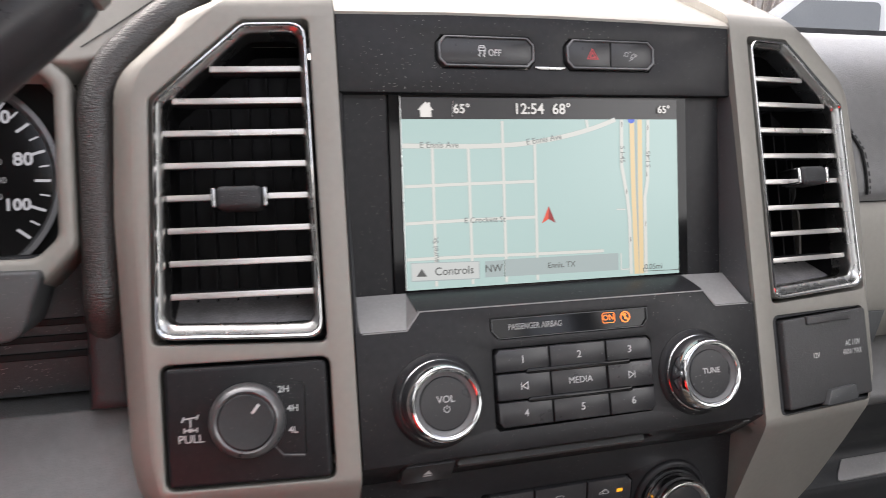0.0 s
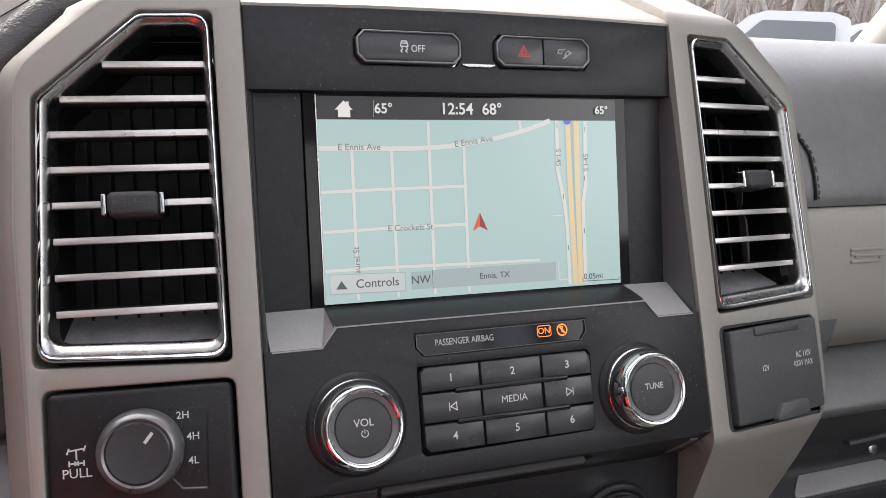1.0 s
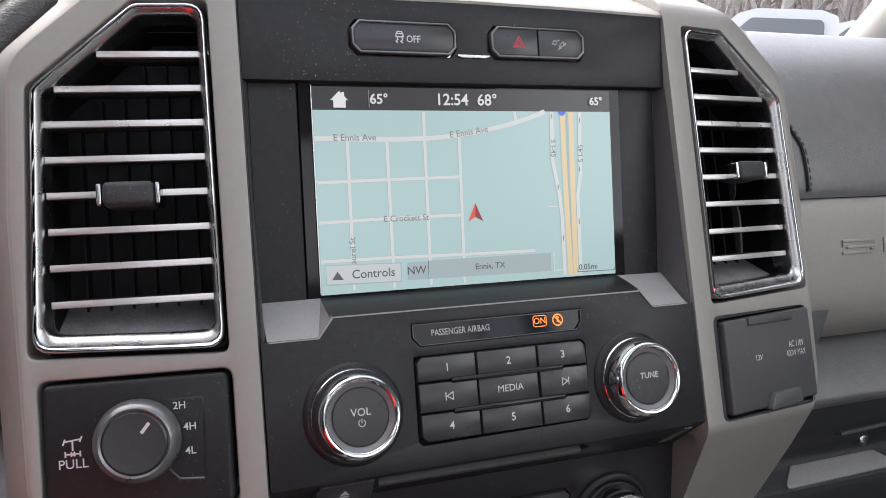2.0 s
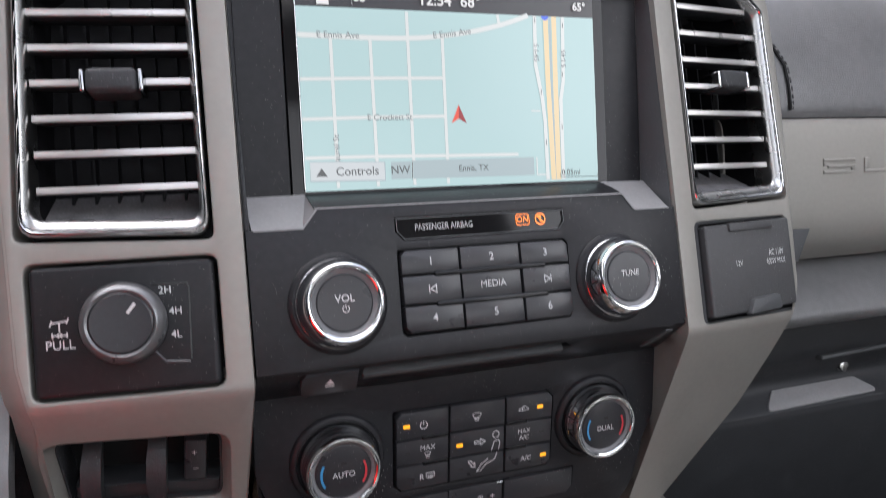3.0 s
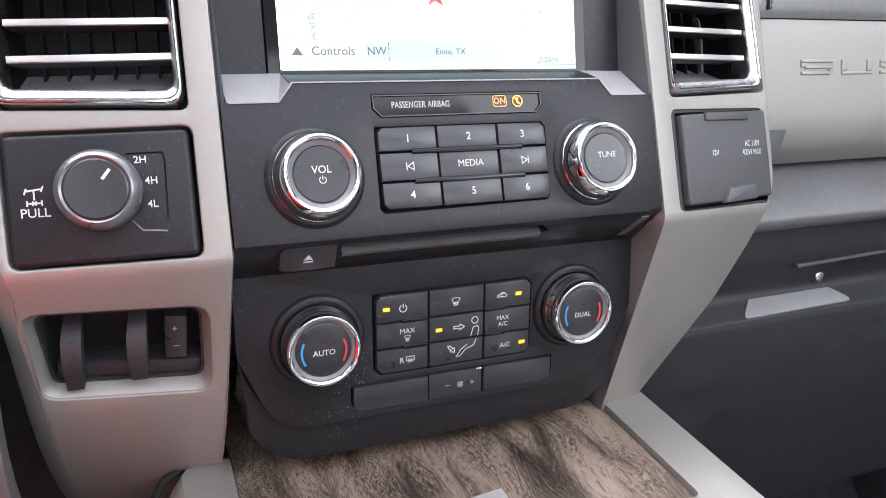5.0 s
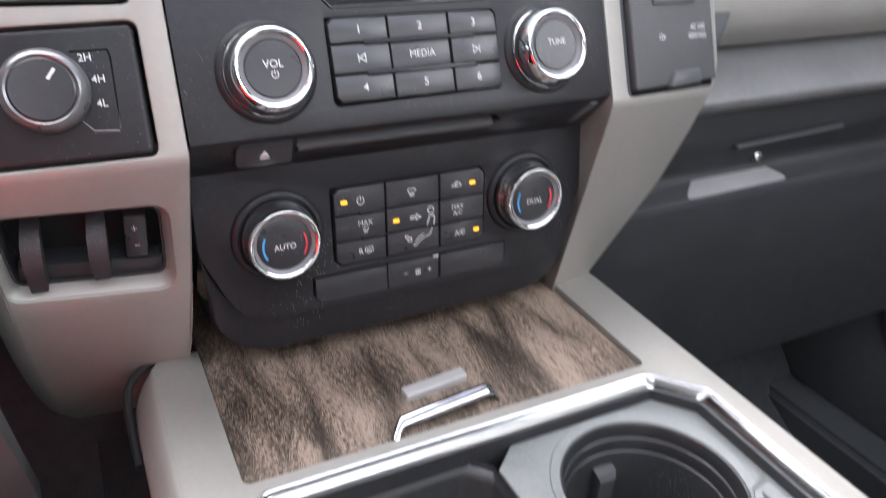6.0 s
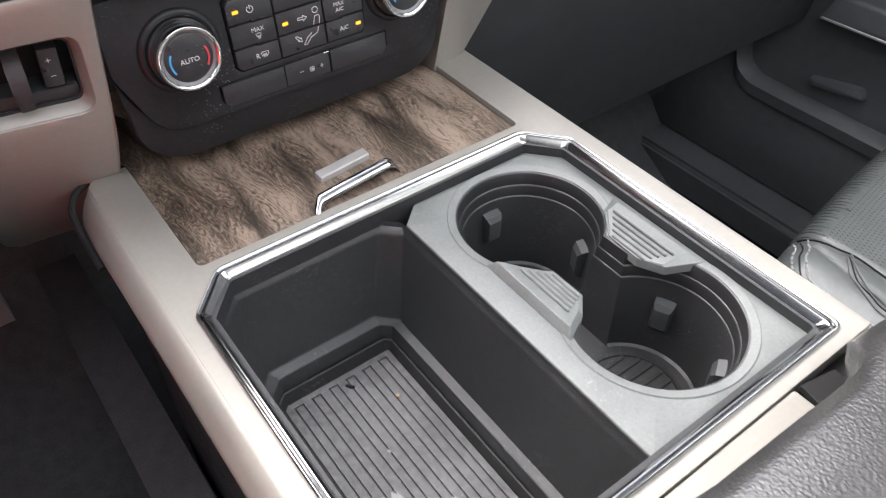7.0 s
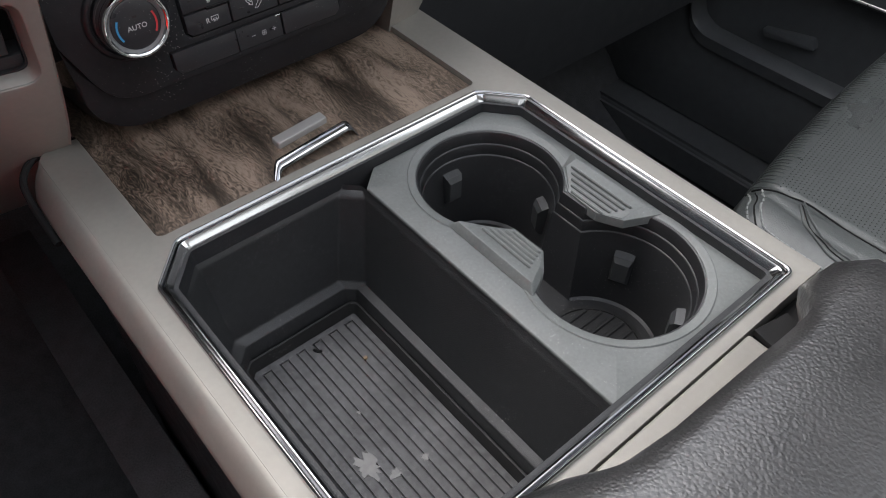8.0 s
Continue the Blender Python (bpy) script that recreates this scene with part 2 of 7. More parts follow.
RED = mat("red_print", (0.55, 0.05, 0.06), 0.4, vary=0.02)
BLUE = mat("blue_print", (0.05, 0.28, 0.55), 0.4, vary=0.02)
HEADL = mat("headliner_cloth", (0.45, 0.43, 0.40), 0.9, vary=0.05, bump=0.3)
AMBER = glow("amber_lamp", (1.0, 0.40, 0.01), 0.30)
ORANGE = glow("orange_lamp", (1.0, 0.22, 0.01), 0.4)
MAPBG = glow("map_ground", (0.560, 0.795, 0.780), 0.157)
MAPROAD = glow("map_road", (0.86, 0.90, 0.86), 0.161)
MAPYEL = glow("map_motorway", (0.98, 0.78, 0.45), 0.161)
MAPBTN = glow("map_button", (0.76, 0.82, 0.82), 0.153)
MAPBAR = glow("map_bar", (0.50, 0.62, 0.63), 0.153)
MAPNAME = glow("map_street_name", (0.27, 0.30, 0.30), 0.16)
MAPTXT = glow("map_text", (0.12, 0.13, 0.13), 0.128)
MAPTOP = glow("screen_black", (0.012, 0.012, 0.014), 0.184)
MAPWHT = glow("screen_white", (0.9, 0.9, 0.88), 0.184)
MAPRED = glow("map_arrow", (0.85, 0.09, 0.04), 0.184)
MAPRED2 = glow("map_arrow_dark", (0.35, 0.02, 0.02), 0.184)
MAPBLUE = glow("map_marker", (0.05, 0.15, 0.8), 0.184)

# ---- frames of reference and mesh builders ----
M = Matrix.Translation((0, 0, 0.85)) @ Matrix.Rotation(radians(-15), 4, "X")  # dash frame: x right, y ahead, z up the screen
BASE = {}


def smooth(me, angle=38):
    for p in me.polygons:
        p.use_smooth = True
    me.set_sharp_from_angle(angle=radians(angle))


def thing(name, label, category, base, group="", kind=""):
    e = new(name)
    e.empty_display_size = 0.02
    e.matrix_world = M @ Matrix.Translation(base)
    BASE[e] = Vector(base)
    return tagged(e, label, category, group, kind)


def part(name, bm, material, parent=None, label="", base=None, angle=38, category="", group="", kind=""):
    """One mesh, drawn in the dash frame: a part of parent, or a thing of its own where there is none."""
    bmesh.ops.recalc_face_normals(bm, faces=bm.faces[:])
    b = BASE[parent] if parent else Vector(base or (0, 0, 0))
    bmesh.ops.translate(bm, verts=bm.verts[:], vec=-b)
    me = bpy.data.meshes.new(name)
    bm.to_mesh(me)
    bm.free()
    me.materials.append(material)
    smooth(me, angle)
    ob = new(name, me)
    BASE[ob] = b
    if parent:
        ob.parent = parent
    else:
        ob.matrix_world = M @ Matrix.Translation(b)
    return tagged(ob, label, category, group, kind)


def plane_map(x0, z0, y0, dydx=0.0, dydz=0.0):
    n = Vector((dydx, -1, dydz)).normalized()

    def f(x, z, o):
        return Vector((x, y0 + dydx * (x - x0) + dydz * (z - z0), z)) + n * o
    return f


def flat_y(y):
    return plane_map(0, 0, y)


SLOPE = math.atan(0.2809)
KO = Vector((0, -0.07, 0.2809 * -0.07 - 0.2809))


def con(u, v, w):
    """Console frame: u right, v ahead along the lid, w up from the rim."""
    c, s = math.cos(SLOPE), math.sin(SLOPE)
    return KO + Vector((u, v * c - w * s, v * s + w * c))


def rounded(pts, r, n=4):
    """A closed outline with its corners rounded; r: one radius, or one for each corner."""
    out = []
    for i, p in enumerate(pts):
        a, b, c = Vector(pts[i - 1]), Vector(p), Vector(pts[(i + 1) % len(pts)])
        rad = r[i] if isinstance(r, (list, tuple)) else r
        d1, d2 = (a - b).normalized(), (c - b).normalized()
        half = math.acos(max(-1, min(1, d1.dot(d2)))) / 2
        if rad <= 0 or half > 1.55:
            out.append(tuple(b))
            continue
        cut = min(rad / math.tan(half), (a - b).length * 0.45, (c - b).length * 0.45)
        p1, p2 = b + d1 * cut, b + d2 * cut
        for k in range(n + 1):
            t = k / n
            q = p1 * (1 - t) ** 2 + b * 2 * t * (1 - t) + p2 * t * t
            out.append(tuple(q))
    return out


def rect(x0, x1, z0, z1):
    return [(x0, z0), (x1, z0), (x1, z1), (x0, z1)]


def plate(bm, outline, holes=(), o0=-0.003, o1=0.0, bevel=0.0, seg=2, cuts=(), f=None, cutx=()):
    """A flat piece with holes, from o0 up to o1, its front edges rounded, cut across at the given heights, bent by f."""
    k = 1000.0  # worked in millimetres
    o0, o1, bevel = o0 * k, o1 * k, bevel * k

    def area(loop):
        return 0.5 * abs(sum(loop[i - 1][0] * p[1] - p[0] * loop[i - 1][1] for i, p in enumerate(loop))) * k * k

    def length(loop):
        return sum(math.dist(loop[i - 1], p) for i, p in enumerate(loop)) * k

    want = area(outline) - sum(area(h) for h in holes)
    least = want - bevel * (length(outline) + sum(length(h) for h in holes))
    slack = 0.06 * want + 0.4 * min([area(h) for h in holes], default=want)
    for turn in (0.0, 0.37, 0.81, 1.23, 1.9, 2.6, 0.13, 0.55, 1.05, 1.57, 2.2, 2.9):
        # filled in a turned lie until no hole is closed over
        t = bmesh.new()
        c, s = math.cos(turn), math.sin(turn)
        for loop in (outline, *holes):
            vs = [t.verts.new(((a * c - b * s) * k, (a * s + b * c) * k, o1)) for a, b in loop]
            for i, v in enumerate(vs):
                t.edges.new((vs[i - 1], v))
        bmesh.ops.triangle_fill(t, use_beauty=True, use_dissolve=False, edges=t.edges[:], normal=(0, 0, 1))
        for v in t.verts:
            v.co = (v.co.x * c + v.co.y * s, v.co.y * c - v.co.x * s, o1)
        if abs(sum(fa.calc_area() for fa in t.faces) - want) > 0.01 * want + 0.01 and turn < 2.9:
            t.free()
            continue
        bmesh.ops.recalc_face_normals(t, faces=t.faces[:])
        if t.faces and t.faces[:][0].normal.z < 0:
            bmesh.ops.reverse_faces(t, faces=t.faces[:])
        top = t.faces[:]
        low = {v: t.verts.new((v.co.x, v.co.y, o0)) for v in t.verts[:]}
        rim = [e for e in t.edges if len(e.link_faces) == 1]
        for fa in top:
            t.faces.new([low[v] for v in reversed(fa.verts[:])])
        for e in rim:
            a, b = e.verts
            t.faces.new((a, b, low[b], low[a]))
        bmesh.ops.recalc_face_normals(t, faces=t.faces[:])
        bmesh.ops.dissolve_limit(t, angle_limit=0.001, verts=[], edges=[e for e in t.edges if len(e.link_faces) == 2 and e.calc_face_angle(0) < 0.001])
        if bevel:
            es = [e for e in t.edges if all(abs(v.co.z - o1) < 1e-4 for v in e.verts) and len(e.link_faces) == 2 and e.calc_face_angle(0) > 0.7]
            bmesh.ops.bevel(t, geom=es, offset=bevel, segments=seg, profile=0.5, affect="EDGES", clamp_overlap=True)
        for q in cuts:
            bmesh.ops.bisect_plane(t, geom=t.verts[:] + t.edges[:] + t.faces[:], plane_co=(0, q * k, 0), plane_no=(0, 1, 0))
        for q in cutx:
            bmesh.ops.bisect_plane(t, geom=t.verts[:] + t.edges[:] + t.faces[:], plane_co=(q * k, 0, 0), plane_no=(1, 0, 0))
        if holes:
            bmesh.ops.triangulate(t, faces=[fa for fa in t.faces if len(fa.verts) > 4])
        got = sum(fa.calc_area() for fa in t.faces if all(abs(v.co.z - o1) < 1e-3 for v in fa.verts))
        if not holes or turn >= 2.9 or least - slack < got < want + slack * 0.5:
            break
        t.free()
    else:
        t = bmesh.new()
    for v in t.verts:
        v.co /= k
    merge(bm, t, f)
    return bm


def merge(bm, t, f=None):
    m = {}
    for v in t.verts:
        m[v] = bm.verts.new(f(*v.co) if f else v.co)
    for fa in t.faces:
        try:
            bm.faces.new([m[v] for v in fa.verts])
        except ValueError:
            pass
    t.free()


def lathe(bm, cx, cz, prof, f, n=48, flute=0, depth=0.0, skew=(0, 0), cap=True):
    """A turned piece round the axis that stands on the surface; prof: radius, height. flute: notches round the rim."""
    rings = []
    for r, h in prof:
        ring = []
        for k in range(n):
            a = 2 * math.pi * k / n
            rr = r - (depth if flute and (k * flute // n) % 2 else 0) if r > 0.004 else r
            ring.append(bm.verts.new(f(cx + skew[0] * h + rr * math.cos(a), cz + skew[1] * h + rr * math.sin(a), h)))
        rings.append(ring)
    for a, b in zip(rings, rings[1:]):
        for k in range(n):
            bm.faces.new((a[k - 1], a[k], b[k], b[k - 1]))
    if cap:
        bm.faces.new(rings[-1])
        bm.faces.new(list(reversed(rings[0])))
    return bm


def profile(bm, pts, x0, x1, cols=1, thick=0.02, skewf=None):
    """A strip with the section pts (y, z) run along x; skewf(x, y, z) may bend it. Thickness goes ahead."""
    xs = [x0 + (x1 - x0) * k / cols for k in range(cols + 1)]
    g = []
    for x in xs:
        row = []
        for y, z in pts:
            p = Vector((x, y, z))
            row.append(bm.verts.new(skewf(*p) if skewf else p))
        g.append(row)
    faces = []
    for a, b in zip(g, g[1:]):
        for k in range(len(pts) - 1):
            faces.append(bm.faces.new((a[k], a[k + 1], b[k + 1], b[k])))
    if thick:
        bmesh.ops.recalc_face_normals(bm, faces=faces)
        bmesh.ops.solidify(bm, geom=faces, thickness=thick)
    return bm


def curve_pts(pts, n=6):
    """Catmull-Rom through points, any dimension."""
    P = [Vector(p) for p in pts]
    out = []
    for i in range(len(P) - 1):
        a, b, c, d = P[max(i - 1, 0)], P[i], P[i + 1], P[min(i + 2, len(P) - 1)]
        for k in range(n):
            t = k / n
            out.append(0.5 * ((2 * b) + (c - a) * t + (2 * a - 5 * b + 4 * c - d) * t * t + (3 * b - a - 3 * c + d) * t ** 3))
    out.append(P[-1])
    return [tuple(p) for p in out]


def tube(bm, pts, r, n=8, closed=False, aside=(0.31, 0.17, 0.93)):
    P = [Vector(p) for p in pts]
    rings = []
    for i, p in enumerate(P):
        d = ((P[(i + 1) % len(P)] if closed or i + 1 < len(P) else p) - (P[i - 1] if closed or i else p)).normalized()
        s = d.cross(Vector(aside)).normalized()
        q = d.cross(s)
        rings.append([bm.verts.new(p + (s * math.cos(2 * math.pi * k / n) + q * math.sin(2 * math.pi * k / n)) * r) for k in range(n)])
    pairs = list(zip(rings, rings[1:])) + ([(rings[-1], rings[0])] if closed else [])
    for a, b in pairs:
        for k in range(n):
            bm.faces.new((a[k - 1], a[k], b[k], b[k - 1]))
    if not closed:
        bm.faces.new(rings[-1])
        bm.faces.new(list(reversed(rings[0])))
    return bm


def letters(text, size, x, z, f, o, turn=0.0, align="CENTER", wide=1.0, bold=0.0):
    """Raised lettering as a thin mesh on the surface f."""
    cu = bpy.data.curves.new("lettering", "FONT")
    cu.body, cu.size, cu.align_x, cu.align_y, cu.offset = text, size, align, "CENTER", bold
    cu.resolution_u = 3
    ob = new("lettering", cu)
    bpy.context.view_layer.update()
    me = bpy.data.meshes.new_from_object(ob)
    bpy.data.objects.remove(ob)
    t = bmesh.new()
    t.from_mesh(me)
    bpy.data.meshes.remove(me)
    bpy.data.curves.remove(cu)
    ca, sa = math.cos(radians(turn)), math.sin(radians(turn))
    bm = bmesh.new()
    merge(bm, t, lambda a, b, c: f(x + wide * a * ca - b * sa, z + wide * a * sa + b * ca, o))
    return bm


def stroke(bm, pts, w, f, o, closed=False, h=0.0002):
    """A line of width w drawn on the surface f."""
    P = [Vector(p) for p in pts]
    n = len(P)
    L, R = [], []
    for i, p in enumerate(P):
        a = P[i - 1] if (i or closed) else p
        b = P[(i + 1) % n] if (i + 1 < n or closed) else p
        d1 = (p - a).normalized() if a != p else (b - p).normalized()
        d2 = (b - p).normalized() if b != p else d1
        d = (d1 + d2)
        d = d.normalized() if d.length > 1e-6 else d1
        nn = Vector((-d.y, d.x)) * (w / 2) / max(0.5, d.dot(d1))
        L.append(p + nn)
        R.append(p - nn)
    k = n if closed else n - 1
    lv = [bm.verts.new(f(q.x, q.y, o + h)) for q in L]
    rv = [bm.verts.new(f(q.x, q.y, o + h)) for q in R]
    for i in range(k):
        j = (i + 1) % n
        bm.faces.new((lv[i], rv[i], rv[j], lv[j]))
    return bm


def arc(cx, cz, r, a0, a1, n=12):
    return [(cx + r * math.cos(radians(a0 + (a1 - a0) * k / n)), cz + r * math.sin(radians(a0 + (a1 - a0) * k / n))) for k in range(n + 1)]


def filled(bm, pts, f, o):
    bm.faces.new([bm.verts.new(f(a, b, o)) for a, b in pts])
    return bm


def loft(bm, loops, cap_first=False, cap_last=True):
    """Skin a run of outlines with equal counts of corners."""
    vs = [[bm.verts.new(p) for p in lp] for lp in loops]
    n = len(vs[0])
    for a, b in zip(vs, vs[1:]):
        for k in range(n):
            bm.faces.new((a[k - 1], a[k], b[k], b[k - 1]))
    if cap_first:
        bm.faces.new(list(reversed(vs[0])))
    if cap_last:
        bm.faces.new(vs[-1])
    return bm



# ---- centre stack: silver side frames ----
ZT, ZC, CREASE = 0.100, -0.1385, 0.004


def trim_map(sgn):
    """The face of a silver side frame: leans back, turns outward, folds over the top and under the crease."""
    def f(x, z, o):
        ax = abs(x)
        out = 0.15 * (ax - 0.137)
        if z > ZT:
            r, s = 0.016, z - ZT
            a = min(s / r, radians(60))
            y = -0.0235 + 0.122 * (ZT + 0.064) + out + r * (1 - math.cos(a))
            zz = ZT + r * math.sin(a)
            rest = s - a * r
            y += rest * math.sin(a)
            zz += rest * math.cos(a)
            n = Vector((0, -math.cos(a), math.sin(a)))
            return Vector((x, y, zz)) + n * o
        k = max(0.0, min(1.0, (ZC + CREASE - z) / (2 * CREASE)))
        n = Vector((0.15 * sgn, -1, 0.122 - 0.47 * k)).normalized()
        y = -0.0235 + 0.122 * (z + 0.064)
        d = ZC + CREASE - z
        if d > 0:
            y += 0.672 * (d * d / (4 * CREASE) if d < 2 * CREASE else d - CREASE)
        if sgn < 0:
            y += 6.0 * max(0.0, -0.215 - z) ** 2
        return Vector((x, y + out, z)) + n * o
    return f


TL, TR = trim_map(-1), trim_map(1)
VENT_OUT = [(0.1375, 0.0965), (0.1690, 0.0960), (0.2145, 0.0562), (0.2180, -0.0625), (0.1375, -0.0655)]
CUTS = (-0.35, -0.33, -0.31, -0.29, -0.27, -0.25, -0.235, -0.215, -0.1425, -0.1411, -0.1398, -0.1385, -0.1372, -0.1358, -0.1345, ZT, 0.104, 0.108, 0.112, 0.116, 0.121)


def side_frame(sgn, f):
    low = [(0.225, -0.145), (0.222, -0.20), (0.2120, -0.375), (0.1480, -0.375)] if sgn < 0 else \
        [(0.222, -0.142), (0.2165, -0.165), (0.205, -0.20), (0.160, -0.275), (0.150, -0.30), (0.1222, -0.30)]
    foot = 0.1222 if sgn > 0 else 0.1225
    outline = [(0.1222, 0.21), (0.1830, 0.21), (0.1830, 0.1175), (0.2310, 0.0695), (0.2335, 0.0), (0.2300, -0.12)] + low + [(foot, ZC)]
    n = len(outline)
    if sgn < 0:
        outline = [(a + 0.003 if a > 0.2 else a, b) for a, b in outline]
    radii = [0, 0, 0.020, 0.028, 0.01, 0.01] + [0.01] * (n - 8) + [0, 0]
    mir = lambda pts: [(sgn * a, b) for a, b in pts]
    holes = [rounded([(0.1358, 0.0985), (0.1696, 0.0982), (0.2166, 0.0572), (0.2202, -0.0648), (0.1358, -0.0678)], 0.004),
             rounded([(0.1352, -0.0748), (0.2170, -0.0748), (0.2165, -0.1355), (0.1352, -0.1355)], 0.005)]
    if sgn < 0:
        holes.append(rounded([(0.1345, -0.1605), (0.2180, -0.1572), (0.2135, -0.2040), (0.1345, -0.2092)], 0.009))
    e = thing("dash_side_frame", "satin silver painted dash frame round an air vent", "dash trim", (sgn * 0.178, 0.0, -0.137))
    face = lambda d: [(max(a - d, 0.1222) if a > 0.145 else a, b - (0.4 * d if b == 0.1175 else 0)) for a, b in outline]
    bm = plate(bmesh.new(), mir(rounded(face(0.0095), radii)), [mir(h) for h in holes], -0.030, 0.0, 0.0020, 3, CUTS, f)
    part("frame", bm, SILVER, e, angle=50)
    rims = [rounded(face(d), radii) for d in (0.0117, 0.0095, 0.0010, 0.0, 0.0)]
    steps = [max(1, math.ceil(math.dist(p, rims[3][(i + 1) % n_]) / 0.004)) for n_ in [len(rims[3])] for i, p in enumerate(rims[3])]
    fine = [[(p[0] + (q[0] - p[0]) * k / c, p[1] + (q[1] - p[1]) * k / c) for p, q, c in zip(r, r[1:] + r[:1], steps) for k in range(c)] for r in rims]
    bm = loft(bmesh.new(), [[f(x, z, o) for x, z in mir(r)] for r, o in zip(fine, (0.0001, -0.0004, -0.0058, -0.0074, -0.030))], False, False)
    part("outer_chamfer", bm, SILVER, e, angle=40)
    if sgn < 0:
        bm = plate(bmesh.new(), rect(-0.150, -0.117, -0.36, -0.152), (), -0.034, -0.031, 0, 1, (), f)
        part("dark_return", bm, GRAIN, e, "dark plastic return behind the frame edge")
    if sgn < 0:
        ring = rounded([(0.1385, -0.1640), (0.2140, -0.1610), (0.2100, -0.2000), (0.1385, -0.2045)], 0.006)
        wide = rounded([(0.1345, -0.1605), (0.2180, -0.1572), (0.2135, -0.2040), (0.1345, -0.2092)], 0.009)
        bm = loft(bmesh.new(), [[f(x, z, o) for x, z in mir(lp_)] for lp_, o in ((wide, -0.030), (wide, -0.0016), (ring, -0.0075), (ring, -0.030))], False, False)
        part("pocket_rim", bm, SILVER, e, "satin silver sloping wall of the pocket", angle=50)
        tight = [(cx_ + (a - cx_) * 0.966, cz_ + (b - cz_) * 0.94) for cx_, cz_ in [(0.1752, -0.1832)] for a, b in ring]
        bm = plate(bmesh.new(), mir([(cx_ + (a - cx_) * 0.996, cz_ + (b - cz_) * 0.994) for cx_, cz_ in [(0.1752, -0.1832)] for a, b in ring]), [mir(tight)], -0.040, -0.0082, 0.0006, 2, (), f)
        part("pocket_liner", bm, GRAIN, e, "black liner of the pocket")
    else:
        well = rounded([(0.1354, -0.0750), (0.2168, -0.0750), (0.2163, -0.1353), (0.1354, -0.1353)], 0.005)
        seal = rounded([(0.1392, -0.0768), (0.2164, -0.0758), (0.2160, -0.1335), (0.1392, -0.1348)], 0.003)
        part("gasket", plate(bmesh.new(), mir(well), [mir(seal)], -0.012, -0.0012, 0.0006, 2, (), f), GRAIN, e, "black gasket round the socket well")
    return e


side_frame(-1, TL)
side_frame(1, TR)


def air_vent(sgn, f):
    mir = lambda pts: [(sgn * a, b) for a, b in pts]
    e = thing("air_vent", "chrome rimmed dash air vent with silver edged slats", "air vent", (sgn * 0.178, -0.01, 0.016), "dash air vents")
    inner = rounded([(0.1415, 0.0918), (0.1672, 0.0914), (0.2098, 0.0545), (0.2131, -0.0548), (0.1415, -0.0575)], 0.003)
    mouth = [(0.1415, 0.0918), (0.1672, 0.0914), (0.2098, 0.0545), (0.2131, -0.0548), (0.1415, -0.0575)]

    def ring(s, o):
        lp = rounded([(a + (c - a) * s, b + (d - b) * s) for (a, b), (c, d) in zip(VENT_OUT, mouth)], 0.008 - 0.002 * s)
        return [f(x, z, o) for x, z in mir(lp)]
    # a bead, a shallow groove, then a funnel that slopes in to the slats
    bm = loft(bmesh.new(), [ring(s, o) for s, o in ((0.0, -0.012), (0.0, 0.0004), (0.05, 0.0012), (0.14, 0.0018), (0.24, 0.0018), (0.32, 0.0012), (0.37, 0.0004), (0.40, -0.0006))], False, False)
    part("chrome_rim", bm, CHROME, e, "polished chrome rim", angle=32)
    bm = loft(bmesh.new(), [ring(s, o) for s, o in ((0.37, -0.0004), (0.42, 0.0002), (0.52, -0.0002), (0.74, -0.0013), (0.90, -0.0024), (0.97, -0.0034), (1.0, -0.0050), (1.0, -0.0165))], False, False)
    part("rim_funnel", bm, SATIN, e, "satin chrome funnel sloping in to the slats", angle=32)
    back = rounded([(0.1375, 0.0965), (0.1690, 0.0960), (0.2145, 0.0562), (0.2180, -0.0625), (0.1375, -0.0655)], 0.002)
    bm = plate(bmesh.new(), mir(back), (), -0.050, -0.044, 0, 1, (), f)
    part("back_plate", bm, DUCT, e)
    bm = plate(bmesh.new(), mir(rounded(VENT_OUT, 0.003)), [mir(inner)], -0.072, -0.0155, 0, 1, (), f)
    part("duct", bm, DUCT, e)
    # dusty floor of the duct, paled and raised for light entering past the slats
    bm = loft(bmesh.new(), [[f(sgn * x, z, o) for z, o in ((-0.0568, -0.0165), (-0.0560, -0.0170), (-0.0400, -0.0435), (-0.0568, -0.0435))] for x in (0.1420, 0.2126)], True, True)
    part("duct_floor", bm, LITDUST, e, "dusty duct floor, paled and raised to stand for light let in", angle=30)
    # upright vanes behind the slats
    for k in range(6):
        x = sgn * (0.1505 + 0.0105 * k)
        bm = plate(bmesh.new(), rect(x - 0.0006, x + 0.0006, -0.062, 0.088 if k < 2 else 0.088 - (k - 1) * 0.009), (), -0.0445, -0.036, 0, 1, (), f)
        part("vane", bm, DUCT, e)
    # slats
    for k in range(8):
        z = 0.0735 - 0.01645 * k
        far = min(0.2124, 0.2098 if z < 0.054 else 0.1668 + (0.090 - z) * 1.15)
        pts = []
        bm = bmesh.new()
        sec = [(-0.026, 0.0030), (-0.008, 0.0016), (-0.0058, 0.0008), (-0.0055, 0.0), (-0.0058, -0.0008), (-0.008, -0.0016), (-0.026, 0.0012)]
        for x in (0.1407, far + 0.0012):
            pts.append([bm.verts.new(f(sgn * x, z + dz, o)) for o, dz in sec])
        for i in range(len(sec)):
            bm.faces.new((pts[0][i - 1], pts[0][i], pts[1][i], pts[1][i - 1]))
        bm.faces.new(pts[0])
        bm.faces.new(list(reversed(pts[1])))
        s = part("slat", bm, GRAIN, e)
